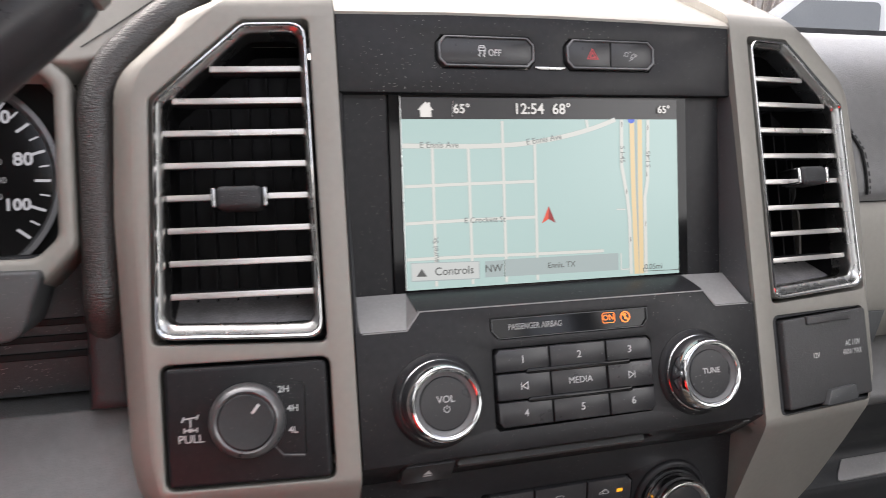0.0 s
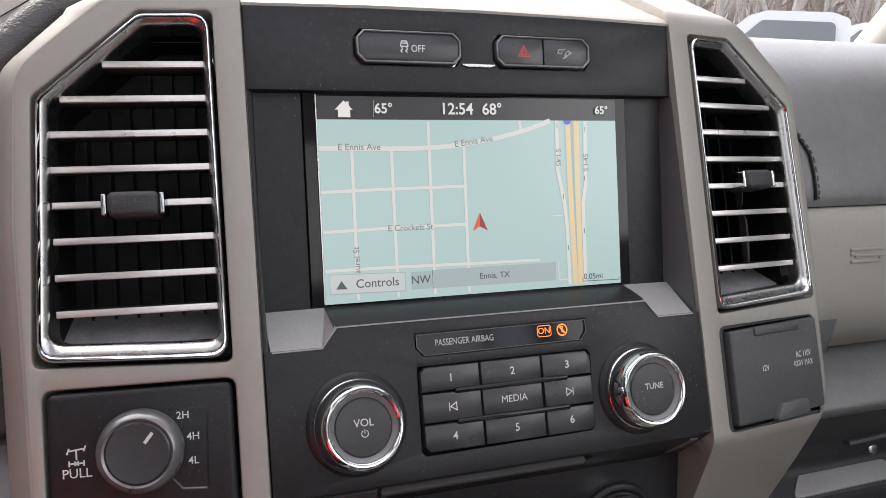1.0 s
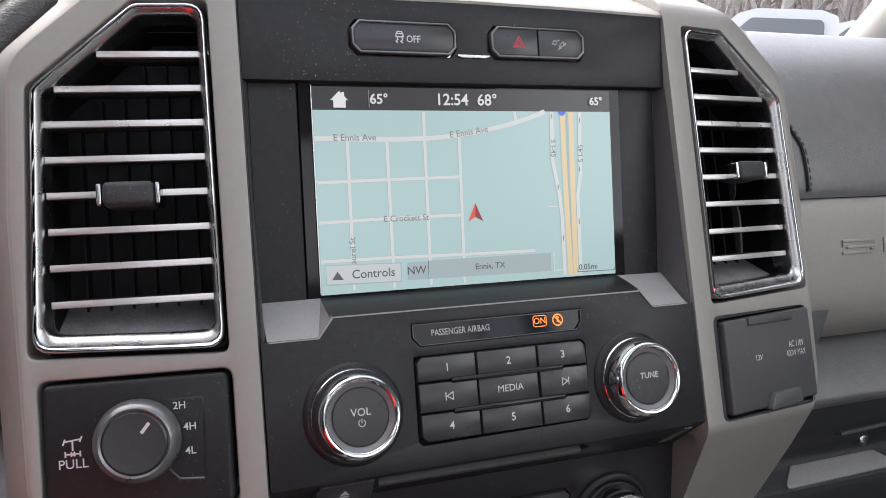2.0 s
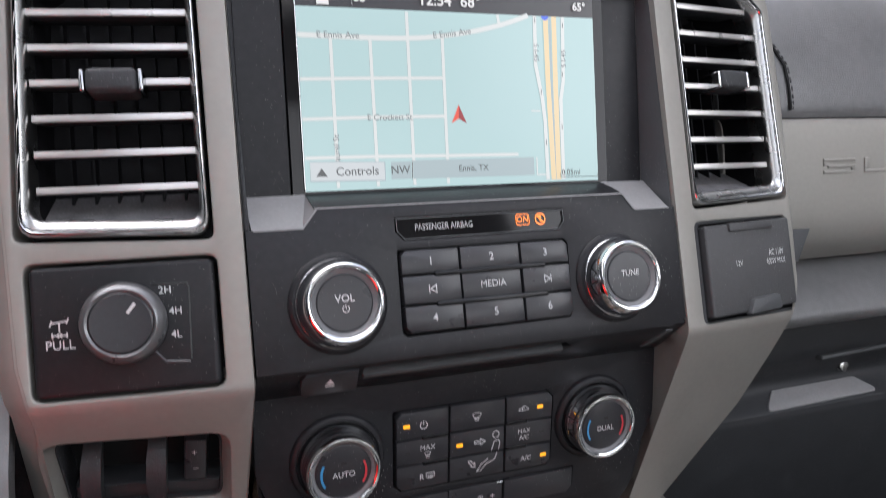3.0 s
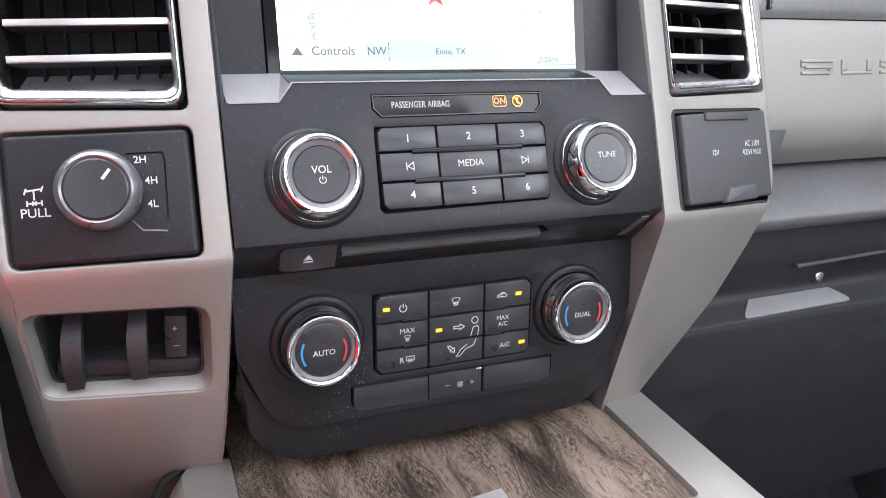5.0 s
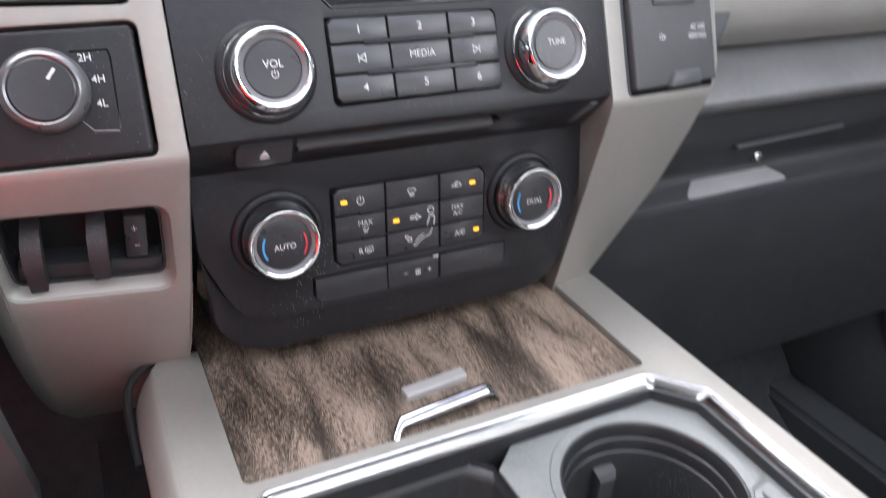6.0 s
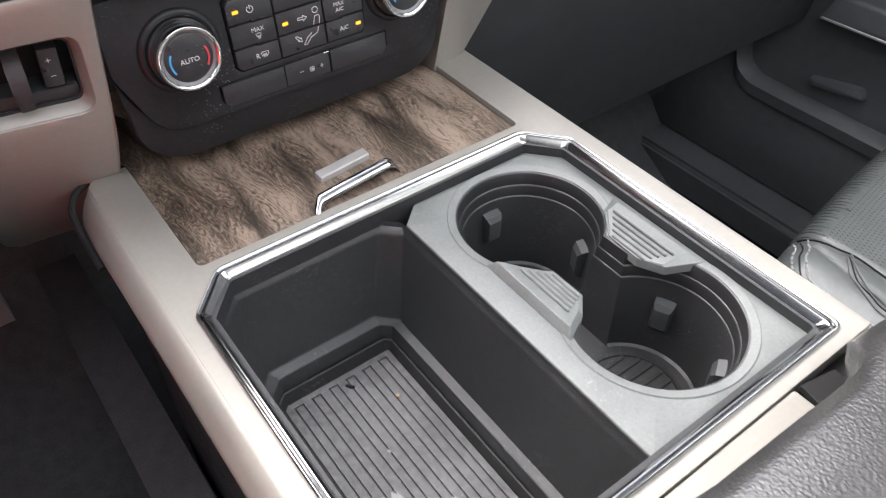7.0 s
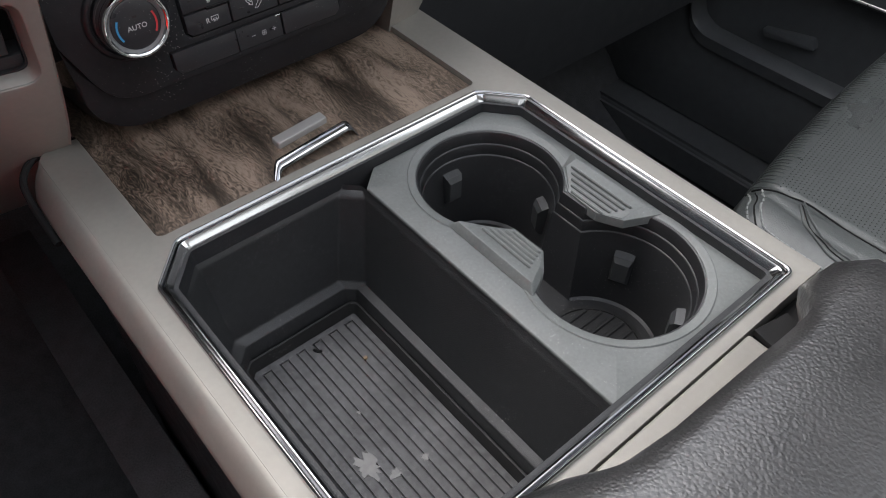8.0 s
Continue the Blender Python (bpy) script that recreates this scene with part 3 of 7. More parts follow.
        bm = plate(bmesh.new(), rect(min(sgn * 0.1408, sgn * (far + 0.0010)), max(sgn * 0.1408, sgn * (far + 0.0010)), z - 0.0016, z + 0.0016), (), -0.0062, -0.0044, 0.0006, 2, (), f)
        part("edge_strip", bm, PALESATIN, s, "satin silver strip along the edge")
    # thumb tab on the fifth slat
    z, xc = (0.0062, -0.1745) if sgn < 0 else (0.0100, 0.1785)
    bm = plate(bmesh.new(), rounded(rect(xc - 0.0112, xc + 0.0112, z - 0.0058, z + 0.0058), 0.0034), (), -0.010, 0.0055, 0.0034, 4, (), f)
    tab = part("tab", bm, GRAIN, e, "soft black thumb tab", angle=60)
    for d in (-1, 1):
        bm = plate(bmesh.new(), rounded(rect(xc + d * 0.0124 - 0.0012, xc + d * 0.0124 + 0.0012, z - 0.0050, z + 0.0050), 0.0011), (), -0.010, 0.0046, 0.0011, 3, (), f)
        # one chrome on both vents; left caps darkened in colour to mute reflections
        part("tab_cap", bm, SHADECHROME if sgn < 0 else CHROME, tab, "chrome cap")
    return e


air_vent(-1, TL)
air_vent(1, TR)

# ---- centre stack: black panels ----
FT = plane_map(0, 0.08, -0.0050, 0, 0.03)
FA = plane_map(0, -0.0633, -0.0245, 0, 0.13)
FD = plane_map(0, -0.1325, -0.0330, 0, -1.45)
FE = plane_map(0, -0.1345, -0.0308, 0, -0.75)
FC = plane_map(0, -0.170, -0.0020, 0, -0.17)
F0 = flat_y(0.0)

stack = thing("dash_centre_panel", "soft black plastic dash panel with a recessed screen opening", "dash panel", (0, 0.03, -0.06))
top_out = [(-0.1218, 0.0605), (0.1218, 0.0605), (0.1218, 0.1030), (0.06, 0.1042), (0.0, 0.1046), (-0.06, 0.1040), (-0.1218, 0.1022)]
tr_hole = [(-0.0672, 0.0787), (-0.0640, 0.0745), (-0.0125, 0.0745), (-0.0092, 0.0787), (-0.0092, 0.0880), (-0.0125, 0.0922), (-0.0640, 0.0922), (-0.0672, 0.0880)]
hz_hole = [(0.0098, 0.0787), (0.0130, 0.0745), (0.0650, 0.0745), (0.0682, 0.0787), (0.0682, 0.0880), (0.0650, 0.0922), (0.0130, 0.0922), (0.0098, 0.0880)]
bm = plate(bmesh.new(), top_out, [tr_hole, hz_hole], -0.014, 0.0, 0.0012, 2, (), FT)
part("upper_panel", bm, BLACK, stack)
bm = plate(bmesh.new(), [(-0.0092, 0.0752), (-0.0060, 0.0742), (0.0066, 0.0742), (0.0098, 0.0752), (0.0098, 0.0760), (-0.0092, 0.0760)], (), -0.001, 0.0012, 0.0004, 2, (), FT)
part("bright_strip", bm, SATIN, stack, "thin satin silver strip")
# recess round the screen
for sgn in (-1, 1):
    bm = plate(bmesh.new(), rect(min(sgn * 0.0942, sgn * 0.1185), max(sgn * 0.0942, sgn * 0.1185), -0.056, 0.061), (), -0.004, 0.0, 0.0004, 1, (), flat_y(0.002))
    part("flank", bm, BLACK, stack)
    # side wall, deeper at the foot
    bm = bmesh.new()
    q = [(0.1183, 0.002, 0.0606), (0.1183, 0.002, -0.056), (0.1190, -0.0232, -0.0652), (0.1206, -0.0240, -0.0652), (0.1215, -0.0065, 0.0606)]
    q2 = [(0.1235, y + 0.004, z) for x, y, z in q]
    a = [bm.verts.new((sgn * x, y, z)) for x, y, z in q]
    b = [bm.verts.new((sgn * x, y, z)) for x, y, z in q2]
    bm.faces.new(a)
    bm.faces.new(list(reversed(b)))
    for i in range(5):
        bm.faces.new((a[i - 1], a[i], b[i], b[i - 1]))
    bmesh.ops.bevel(bm, geom=[e for e in bm.edges], offset=0.0006, segments=2, affect="EDGES", clamp_overlap=True)
    part("recess_side", bm, RECESS, stack, "grey sheen recess side", angle=30)
    # corner wedge under the flank, its sheen painted in as grey
    bm = bmesh.new()
    a = [bm.verts.new((sgn * x, y, z)) for x, y, z in ((0.0878, 0.0, -0.0487), (0.1185, 0.0, -0.0490), (0.1185, -0.0232, -0.0652), (0.0945, -0.0246, -0.0652), (0.0872, -0.0232, -0.0560))]
    b = [bm.verts.new((sgn * x, y, z)) for x, y, z in ((0.0885, 0.006, -0.072), (0.1185, 0.006, -0.072), (0.1185, -0.0218, -0.072), (0.0945, -0.0232, -0.072), (0.0872, -0.022, -0.072))]
    bm.faces.new(a)
    bm.faces.new(list(reversed(b)))
    for i in range(5):
        bm.faces.new((a[i - 1], a[i], b[i], b[i - 1]))
    bmesh.ops.triangulate(bm, faces=[f for f in bm.faces if len(f.verts) == 5])
    part("corner_wedge", bm, SHEENGREY, stack, "plastic corner wedge with its sheen painted in as grey", angle=12)
sec = [(0.0040, -0.0484), (0.0, -0.0486), (-0.0100, -0.0515), (-0.0205, -0.0551), (-0.0228, -0.0568), (-0.0228, -0.0660), (0.0040, -0.0660)]
bm = loft(bmesh.new(), [[Vector((x, y, z)) for y, z in sec] for x in (-0.0880, 0.0880)], True, True)
part("shelf", bm, BLACK, stack)
# radio panel with its lip
AUD = [(-0.0868, -0.0558), (0.0868, -0.0558), (0.0938, -0.0650), (0.1216, -0.0650), (0.1216, -0.1290), (0.1120, -0.1330), (-0.1216, -0.1330), (-0.1216, -0.0650), (-0.0938, -0.0650)]
blk = rounded([(-0.0482, -0.0790), (0.0468, -0.0790), (0.0492, -0.0815), (0.0482, -0.1190), (0.0462, -0.1215), (-0.0468, -0.1225), (-0.0490, -0.1205)], 0.001)
abh = [(-0.0482, -0.0626), (0.0486, -0.0626), (0.0486, -0.0700), (0.0450, -0.0742), (-0.0440, -0.0745), (-0.0482, -0.0700)]
bm = plate(bmesh.new(), AUD, [blk, abh], -0.012, 0.0, 0.0012, 2, (), FA)
part("radio_fascia", bm, BLACK, stack)
lip = [(-0.1180, -0.0655), (-0.0945, -0.0655), (-0.0869, -0.0562), (0.0869, -0.0562), (0.0945, -0.0655), (0.1175, -0.0655)]
# highlight along the lip edge, drawn as a pale line
part("lip_highlight", stroke(bmesh.new(), lip, 0.0007, FA, 0.0003, h=0.0004), SHEENGREY, stack, "thin lip with its edge highlight drawn as a grey line")
# ramp with the disc slot
slot_h = [(-0.068, -0.1365), (0.046, -0.1365), (0.052, -0.1400), (0.046, -0.1425), (-0.068, -0.1440)]
bm = plate(bmesh.new(), rect(-0.1216, 0.1216, -0.1515, -0.1325), [slot_h], -0.012, 0.0, 0.0006, 1, (), FD)
part("disc_slot_ramp", bm, BLACK, stack)
bm = plate(bmesh.new(), rect(-0.08, 0.07, -0.149, -0.134), (), -0.016, -0.010, 0, 1, (), FD)
part("slot_floor", bm, DARK, stack)
bm = plate(bmesh.new(), [(-0.0680, -0.1425), (0.0465, -0.1425), (0.0465, -0.1400), (-0.0680, -0.1400)], (), -0.010, 0.0015, 0.0005, 1, (), FD)
part("slot_lip", bm, GREYPL, stack)
# climate panel
CLI = rounded([(-0.1216, -0.1495), (0.1216, -0.1495), (0.1216, -0.1940), (0.1020, -0.2395), (-0.1020, -0.2395), (-0.1216, -0.1940)], [0, 0, 0.020, 0.030, 0.030, 0.020])
cbk = rounded([(-0.0480, -0.1680), (0.0462, -0.1680), (0.0505, -0.1722), (0.0502, -0.2110), (0.0470, -0.2155), (-0.0435, -0.2155), (-0.0478, -0.2115)], 0.001)
cbr = [(-0.0612, -0.2195), (0.0662, -0.2195), (0.0662, -0.2300), (0.0625, -0.2358), (-0.0560, -0.2358), (-0.0612, -0.2300)]
bm = plate(bmesh.new(), CLI, [cbk, cbr], -0.014, 0.0, 0.0014, 2, (), FC)
part("climate_fascia", bm, BLACK, stack)
for name, o in (("radio", blk), ("airbag", abh)):
    bm = plate(bmesh.new(), rect(-0.052, 0.052, -0.0755 if name == "airbag" else -0.125, -0.0610 if name == "airbag" else -0.077), (), -0.010, -0.007, 0, 1, (), FA)
    part("key_backing", bm, DARK, stack)
bm = plate(bmesh.new(), rect(-0.068, 0.068, -0.2375, -0.153), (), -0.010, -0.007, 0, 1, (), FC)
part("key_backing", bm, DARK, stack)
# chin below the climate panel
bm = bmesh.new()
rows = []
half = [(0.121, -0.190, -0.224), (0.1190, -0.202, -0.2365), (0.1150, -0.213, -0.2460), (0.1085, -0.224, -0.2535), (0.0995, -0.2325, -0.2590), (0.088, -0.2375, -0.2620), (0.070, -0.2390, -0.2625)]
for x, zt_, zb in [(-x, p_, q_) for x, p_, q_ in curve_pts(half, 4)] + curve_pts(half, 4)[::-1]:
    y = 0.004 - 0.17 * (zt_ + 0.19)
    rows.append([bm.verts.new(p) for p in ((x, y + 0.006, zt_ + 0.02), (x, y + 0.003, zt_), (x * 0.99, y + 0.006, (zt_ + zb) / 2), (x * 0.98, y + 0.012, zb), (x * 0.97, 0.06, zb - 0.008), (x * 0.97, 0.12, zb - 0.004))])
for a, b in zip(rows, rows[1:]):
    for k in range(5):
        bm.faces.new((a[k], a[k + 1], b[k + 1], b[k]))
part("chin", bm, BLACK, stack, angle=30)
# silver top cap over the panel
bm = bmesh.new()
rows = []
for x, z0 in ((-0.1222, 0.1022), (-0.06, 0.1040), (0.0, 0.1046), (0.06, 0.1042), (0.1222, 0.1030)):
    rows.append([bm.verts.new(p) for p in ((x, 0.004, z0 - 0.002), (x, -0.0042, z0 - 0.001), (x, -0.0046, z0 + 0.0004), (x, -0.002, z0 + 0.003), (x, 0.006, z0 + 0.0075), (x, 0.020, z0 + 0.0150), (x * 1.01, 0.060, z0 + 0.0365), (x * 1.02, 0.100, z0 + 0.0570), (x * 1.02, 0.150, z0 + 0.0700))])
for a, b in zip(rows, rows[1:]):
    for k in range(8):
        bm.faces.new((a[k], a[k + 1], b[k + 1], b[k]))
part("top_cap", bm, SILVER, stack, "satin silver cap over the panel", angle=60)

# ---- touch screen ----
scr = thing("touch_screen", "lit navigation screen showing a pale street map", "screen", (0, 0.004, -0.05))
bm = plate(bmesh.new(), rounded(rect(-0.0940, 0.0940, -0.0500, 0.0612), 0.001), (), -0.006, -0.0004, 0.0003, 1, (), F0)
part("glass", bm, GLOSS, scr, "gloss black screen glass")
W2, ZB, ZM, ZTOP = 0.0871, -0.0474, 0.0470, 0.0590


def sheet(name, pts, m, o, label="", parent=None):
    return part(name, filled(bmesh.new(), pts, F0, o), m, parent or scr, label)


sheet("map", rect(-W2, W2, ZB, ZM), MAPBG, 0.0000)
sheet("status_bar", rect(-W2, W2, ZM, ZTOP), MAPTOP, 0.0000)

# ---- knobs ----


def big_knob(e, cx, cz, f, out=0.0172):
    k = part("knob", lathe(bmesh.new(), cx, cz, [(0.0195, -0.002), (0.0195, 0.004), (0.0170, 0.006)], f, 64), GRAIN, e)
    part("skirt", lathe(bmesh.new(), cx, cz, [(0.0246, -0.001), (0.0246, 0.0006), (0.0238, 0.0016), (0.0226, 0.0022), (0.0216, 0.0022), (0.0212, 0.0008)], f, 72), BLACK, k, angle=25)
    ring = [(0.0211, 0.0010), (0.0217, 0.0022), (0.0218, 0.0042), (0.0215, 0.0050), (0.0212, 0.0053), (0.0213, 0.0060), (0.0211, 0.0092), (0.0206, 0.0120), (0.0199, 0.0142), (0.0190, 0.0160), (0.0184, out - 0.0003), (0.0178, out), (0.0172, out - 0.0001), (0.0166, out - 0.0004), (0.0162, out - 0.0008), (0.0161, out - 0.0040)]
    part("chrome_ring", lathe(bmesh.new(), cx, cz, ring, f, 96, cap=False), CHROME, k, "polished chrome ring", angle=35)
    part("dished_ring", lathe(bmesh.new(), cx, cz, [(0.0162, out - 0.0042), (0.0161, out - 0.0019), (0.0158, out - 0.0018), (0.0136, out - 0.0036), (0.0134, out - 0.0050)], f, 72, cap=False), DISH, k, "dished grey sheen ring", angle=20)
    part("cap", lathe(bmesh.new(), cx, cz, [(0.0137, out - 0.0060), (0.0136, out - 0.0032), (0.0130, out - 0.0028), (0.006, out - 0.0026), (0.001, out - 0.0026)], f, 64), KEY, k, angle=20)
    return k


radio = thing("radio_controls", "black radio keys between two chrome ringed knobs", "radio", (0, -0.028, -0.12))
vol = big_knob(radio, -0.0803, -0.1026, FA)
tune = big_knob(radio, 0.0768, -0.1026, FA)
clim = thing("climate_controls", "black heater keys between two chrome temperature knobs", "climate panel", (0, 0.003, -0.235))


def temp_knob(e, cx, cz, f, out=0.0165):
    k = part("knob", lathe(bmesh.new(), cx, cz, [(0.0212, -0.002), (0.0212, 0.0030), (0.0206, 0.0060), (0.0203, 0.0066), (0.0205, 0.0072), (0.0196, 0.0108), (0.0150, 0.0112)], f, 96), CHROME, e, "polished chrome skirt", angle=25)
    part("collar", lathe(bmesh.new(), cx, cz, [(0.0258, -0.001), (0.0258, 0.0008), (0.0250, 0.0020), (0.0238, 0.0028), (0.0226, 0.0028), (0.0216, 0.0008)], f, 72), BLACK, k)
    part("chrome_ring", lathe(bmesh.new(), cx, cz, [(0.0192, 0.0100), (0.0199, 0.0106), (0.0201, 0.0122), (0.0199, out - 0.0024), (0.0195, out - 0.0010), (0.0190, out - 0.0002), (0.0185, out), (0.0179, out - 0.0001), (0.0173, out - 0.0004), (0.0169, out - 0.0008), (0.0168, out - 0.004)], f, 96, cap=False), CHROME, k, "polished chrome ring", angle=35)
    part("dished_ring", lathe(bmesh.new(), cx, cz, [(0.0169, out - 0.0042), (0.0168, out - 0.0019), (0.0165, out - 0.0018), (0.0150, out - 0.0030), (0.0148, out - 0.0042)], f, 72, cap=False), DISH, k, "dished grey sheen ring", angle=20)
    part("cap", lathe(bmesh.new(), cx, cz, [(0.0149, out - 0.005), (0.0148, out - 0.0027), (0.0140, out - 0.0023), (0.006, out - 0.0021), (0.001, out - 0.0021)], f, 64), KEY, k)
    return k


auto = temp_knob(clim, -0.0787, -0.1897, FC)
dual = temp_knob(clim, 0.0778, -0.1890, FC)



# ---- centre console ----
console = thing("centre_console", "satin silver railed console with cup holders and a deep tray", "console", tuple(con(0, -0.1, -0.30)))
RING_O = [(-0.1435, -0.2420), (0.1435, -0.2420), (0.1435, -0.0235), (0.1185, 0.0045), (-0.1185, 0.0045), (-0.1435, -0.0235)]
RING_M = [(-0.1395, -0.2385), (0.1395, -0.2385), (0.1395, -0.0250), (0.1170, 0.0002), (-0.1170, 0.0002), (-0.1395, -0.0250)]
RING_I = [(-0.1345, -0.2335), (0.1345, -0.2335), (0.1345, -0.0270), (0.1150, -0.0050), (-0.1150, -0.0050), (-0.1345, -0.0270)]


def ring_run(steps):
    """A moulding run round the opening; steps: how far in from the outer line (0) by the middle (1) to the inner (2), and height."""
    lp = []
    for k, w in steps:
        a_, b_, q = (RING_O, RING_M, k) if k <= 1 else (RING_M, RING_I, k - 1)
        lp.append([con(u, v, w) for u, v in rounded([(a0 + (b0 - a0) * q, a1 + (b1 - a1) * q) for (a0, a1), (b0, b1) in zip(a_, b_)], [0.005, 0.005, 0.009, 0.009, 0.009, 0.009], 7)])
    return loft(bmesh.new(), lp, False, False)


part("chrome_surround", ring_run([(0.0, -0.010), (0.0, 0.0002), (0.06, 0.0012), (0.20, 0.0020), (0.38, 0.0023), (0.55, 0.0020), (0.70, 0.0012), (0.76, 0.0002)]), DIMCHROME, console, "polished chrome surround", angle=40)
part("surround_groove", ring_run([(0.70, 0.0008), (0.76, -0.0008), (0.96, -0.0010), (1.02, 0.0002)]), BLKCHROME, console, "dark groove in the surround", angle=30)
part("inner_surround", ring_run([(0.96, -0.0012), (1.0, 0.0008), (1.08, 0.0014), (1.20, 0.0014), (1.34, 0.0006), (1.62, -0.0014), (1.90, -0.0034), (2.0, -0.0048), (2.0, -0.0100)]), DIMCHROME, console, "polished chrome inner bead", angle=40)
BODY = [(-0.1530, -0.2497), (0.1590, -0.2497), (0.1590, 0.136), (0.1250, 0.136), (0.1250, 0.0125), (-0.1250, 0.0125), (-0.1250, 0.1315), (-0.1530, 0.1315)]
bm = plate(bmesh.new(), rounded(BODY, [0.002, 0.002, 0.010, 0.002, 0.005, 0.005, 0.002, 0.016]), [rounded(RING_O, [0.005, 0.005, 0.009, 0.009, 0.009, 0.009], 7)], -0.020, -0.0004, 0.0030, 4, (), con)
part("top_frame", bm, SILVER, console, "satin silver top frame and rails", angle=50)
bm = plate(bmesh.new(), rounded(rect(-0.1530, 0.0860, -0.36, -0.2507), 0.002), (), -0.030, -0.0012, 0.0012, 2, (), con)
part("rear_panel", bm, SILVER, console, "satin silver panel under the armrest", angle=50)
bm = plate(bmesh.new(), rounded(rect(0.0866, 0.1580, -0.36, -0.2507), 0.002), (), -0.030, -0.0090, 0.0012, 2, (), con)
part("latch_well", bm, DARK, console, "dark latch well under the armrest lip")
# flared skirt down the driver side of the rail, rounded at its front end
SKIRT = [(-0.1480, -0.0006), (-0.1535, -0.0006), (-0.1560, -0.0014), (-0.1610, -0.0072), (-0.1655, -0.0150), (-0.1668, -0.0190), (-0.1660, -0.0215), (-0.1500, -0.0215)]
lp = []
for v, k in ((-0.3600, 1.0), (-0.10, 1.0), (0.0, 1.0), (0.0950, 1.0), (0.1120, 0.94), (0.1220, 0.78), (0.1280, 0.50), (0.1305, 0.15)):
    lp.append([con(-0.1490 + (u + 0.1490) * k, v, w - 0.004 * (1 - k)) for u, w in SKIRT])
part("rail_skirt", loft(bmesh.new(), lp, True, True), SILVER, console, "satin silver flared rail side", angle=55)
# dark seal where the rail butts against the dash frame
seal = curve_pts([(-0.1690, 0.070, -0.0230), (-0.1695, 0.100, -0.0150), (-0.1680, 0.117, -0.0090), (-0.1620, 0.1275, -0.0055), (-0.1520, 0.1330, -0.0034), (-0.1380, 0.1338, -0.0026), (-0.1255, 0.1330, -0.0026)], 5)
part("seal", tube(bmesh.new(), [con(*q) for q in seal], 0.0024, 8), DARK, console, "black seal against the dash frame")
for sgn in (-1, 1):
    bm = plate(bmesh.new(), rounded(rect(-0.50, 0.12, -0.34, -0.012), 0.012), (), 0, 0.006, 0.002, 2, (), lambda a, b, o, s=sgn: con(s * (0.1480 + o), a, b))
    part("side_panel", bm, GRAIN, console)
bm = plate(bmesh.new(), rounded(rect(-0.1245, 0.1245, 0.0050, 0.235), 0.002), (), -0.010, -0.0045, 0.001, 2, (), con)
part("wood_lid", bm, WOOD, console, "dark grained wood effect lid", angle=30)
# lid pull: a bar with raked ends, and a slim satin plate behind it
bm = bmesh.new()
bar = [(-0.0475, 0.0095, -0.0045), (-0.0445, 0.0130, -0.0005), (-0.0400, 0.0180, 0.0030), (-0.0365, 0.0210, 0.0042), (-0.0100, 0.0240, 0.0046), (0.0190, 0.0275, 0.0042), (0.0225, 0.0270, 0.0030), (0.0262, 0.0235, -0.0040)]
lp = []
for u, v, w in bar:
    lp.append([con(u, v + dv, w + dw) for dv, dw in ((-0.0042, -0.0034), (-0.0040, -0.0020), (-0.0022, -0.0002), (0.0002, 0.0010), (0.0022, 0.0012), (0.0034, 0.0002), (0.0036, -0.0016), (0.0018, -0.0034))])
loft(bm, lp, True, True)
part("lid_pull", bm, SHADECHROME, console, "polished chrome pull bar", angle=40)
bm = plate(bmesh.new(), rounded([(-0.0243, 0.0418), (0.0172, 0.0462), (0.0170, 0.0550), (-0.0245, 0.0506)], 0.0012), (), -0.006, 0.0002, 0.0034, 4, (), con)
part("badge_plate", bm, PLATE, console, "slim satin metal plate", angle=60)
bm = plate(bmesh.new(), rounded(rect(-0.040, -0.0365, 0.0065, 0.0120), 0.0015), (), -0.006, -0.0040, 0, 1, (), con)
part("chip", bm, DARK, console, "dark chip in the lid edge")
# dark channel under the surround, toward the tray
bm = plate(bmesh.new(), rounded(RING_M, 0.003), [rounded([(-0.1330, -0.2320), (0.1330, -0.2320), (0.1330, -0.0275), (0.1145, -0.0065), (-0.1145, -0.0065), (-0.1330, -0.0275)], 0.003)], -0.028, -0.0030, 0.0, 1, (), con)
part("liner", bm, GRAIN, console)


def hexa(l, r, b, f, cl, cr, w, rad=0.003):
    return [con(u, v, w) for u, v in rounded([(l, b), (r, b), (r, f - cr), (r - cr, f), (l + cl, f), (l, f - cl)], rad, 3)]


tray = thing("storage_tray", "deep black moulded console tray with a ribbed rubber mat", "tray", tuple(con(-0.06, -0.12, -0.125)))
bm = loft(bmesh.new(), [hexa(-0.1345, 0.0013, -0.2335, -0.0055, 0.020, 0.010, -0.0115), hexa(-0.1343, 0.0011, -0.2333, -0.0065, 0.020, 0.010, -0.0152),
                        hexa(-0.1322, -0.0002, -0.2325, -0.0080, 0.018, 0.012, -0.0170, 0.004), hexa(-0.1310, -0.0012, -0.2320, -0.0090, 0.018, 0.012, -0.0200, 0.004),
                        hexa(-0.1180, -0.0102, -0.2250, -0.0145, 0.010, 0.014, -0.086, 0.005), hexa(-0.1165, -0.0115, -0.2240, -0.0160, 0.010, 0.013, -0.0885, 0.005),
                        hexa(-0.1140, -0.0176, -0.2190, -0.0210, 0.010, 0.007, -0.0900, 0.004), hexa(-0.1130, -0.0184, -0.2180, -0.0222, 0.010, 0.006, -0.0915, 0.004),
                        hexa(-0.1122, -0.0184, -0.2170, -0.0235, 0.009, 0.005, -0.1160, 0.004)])
part("well", bm, TRAYP, tray, angle=45)
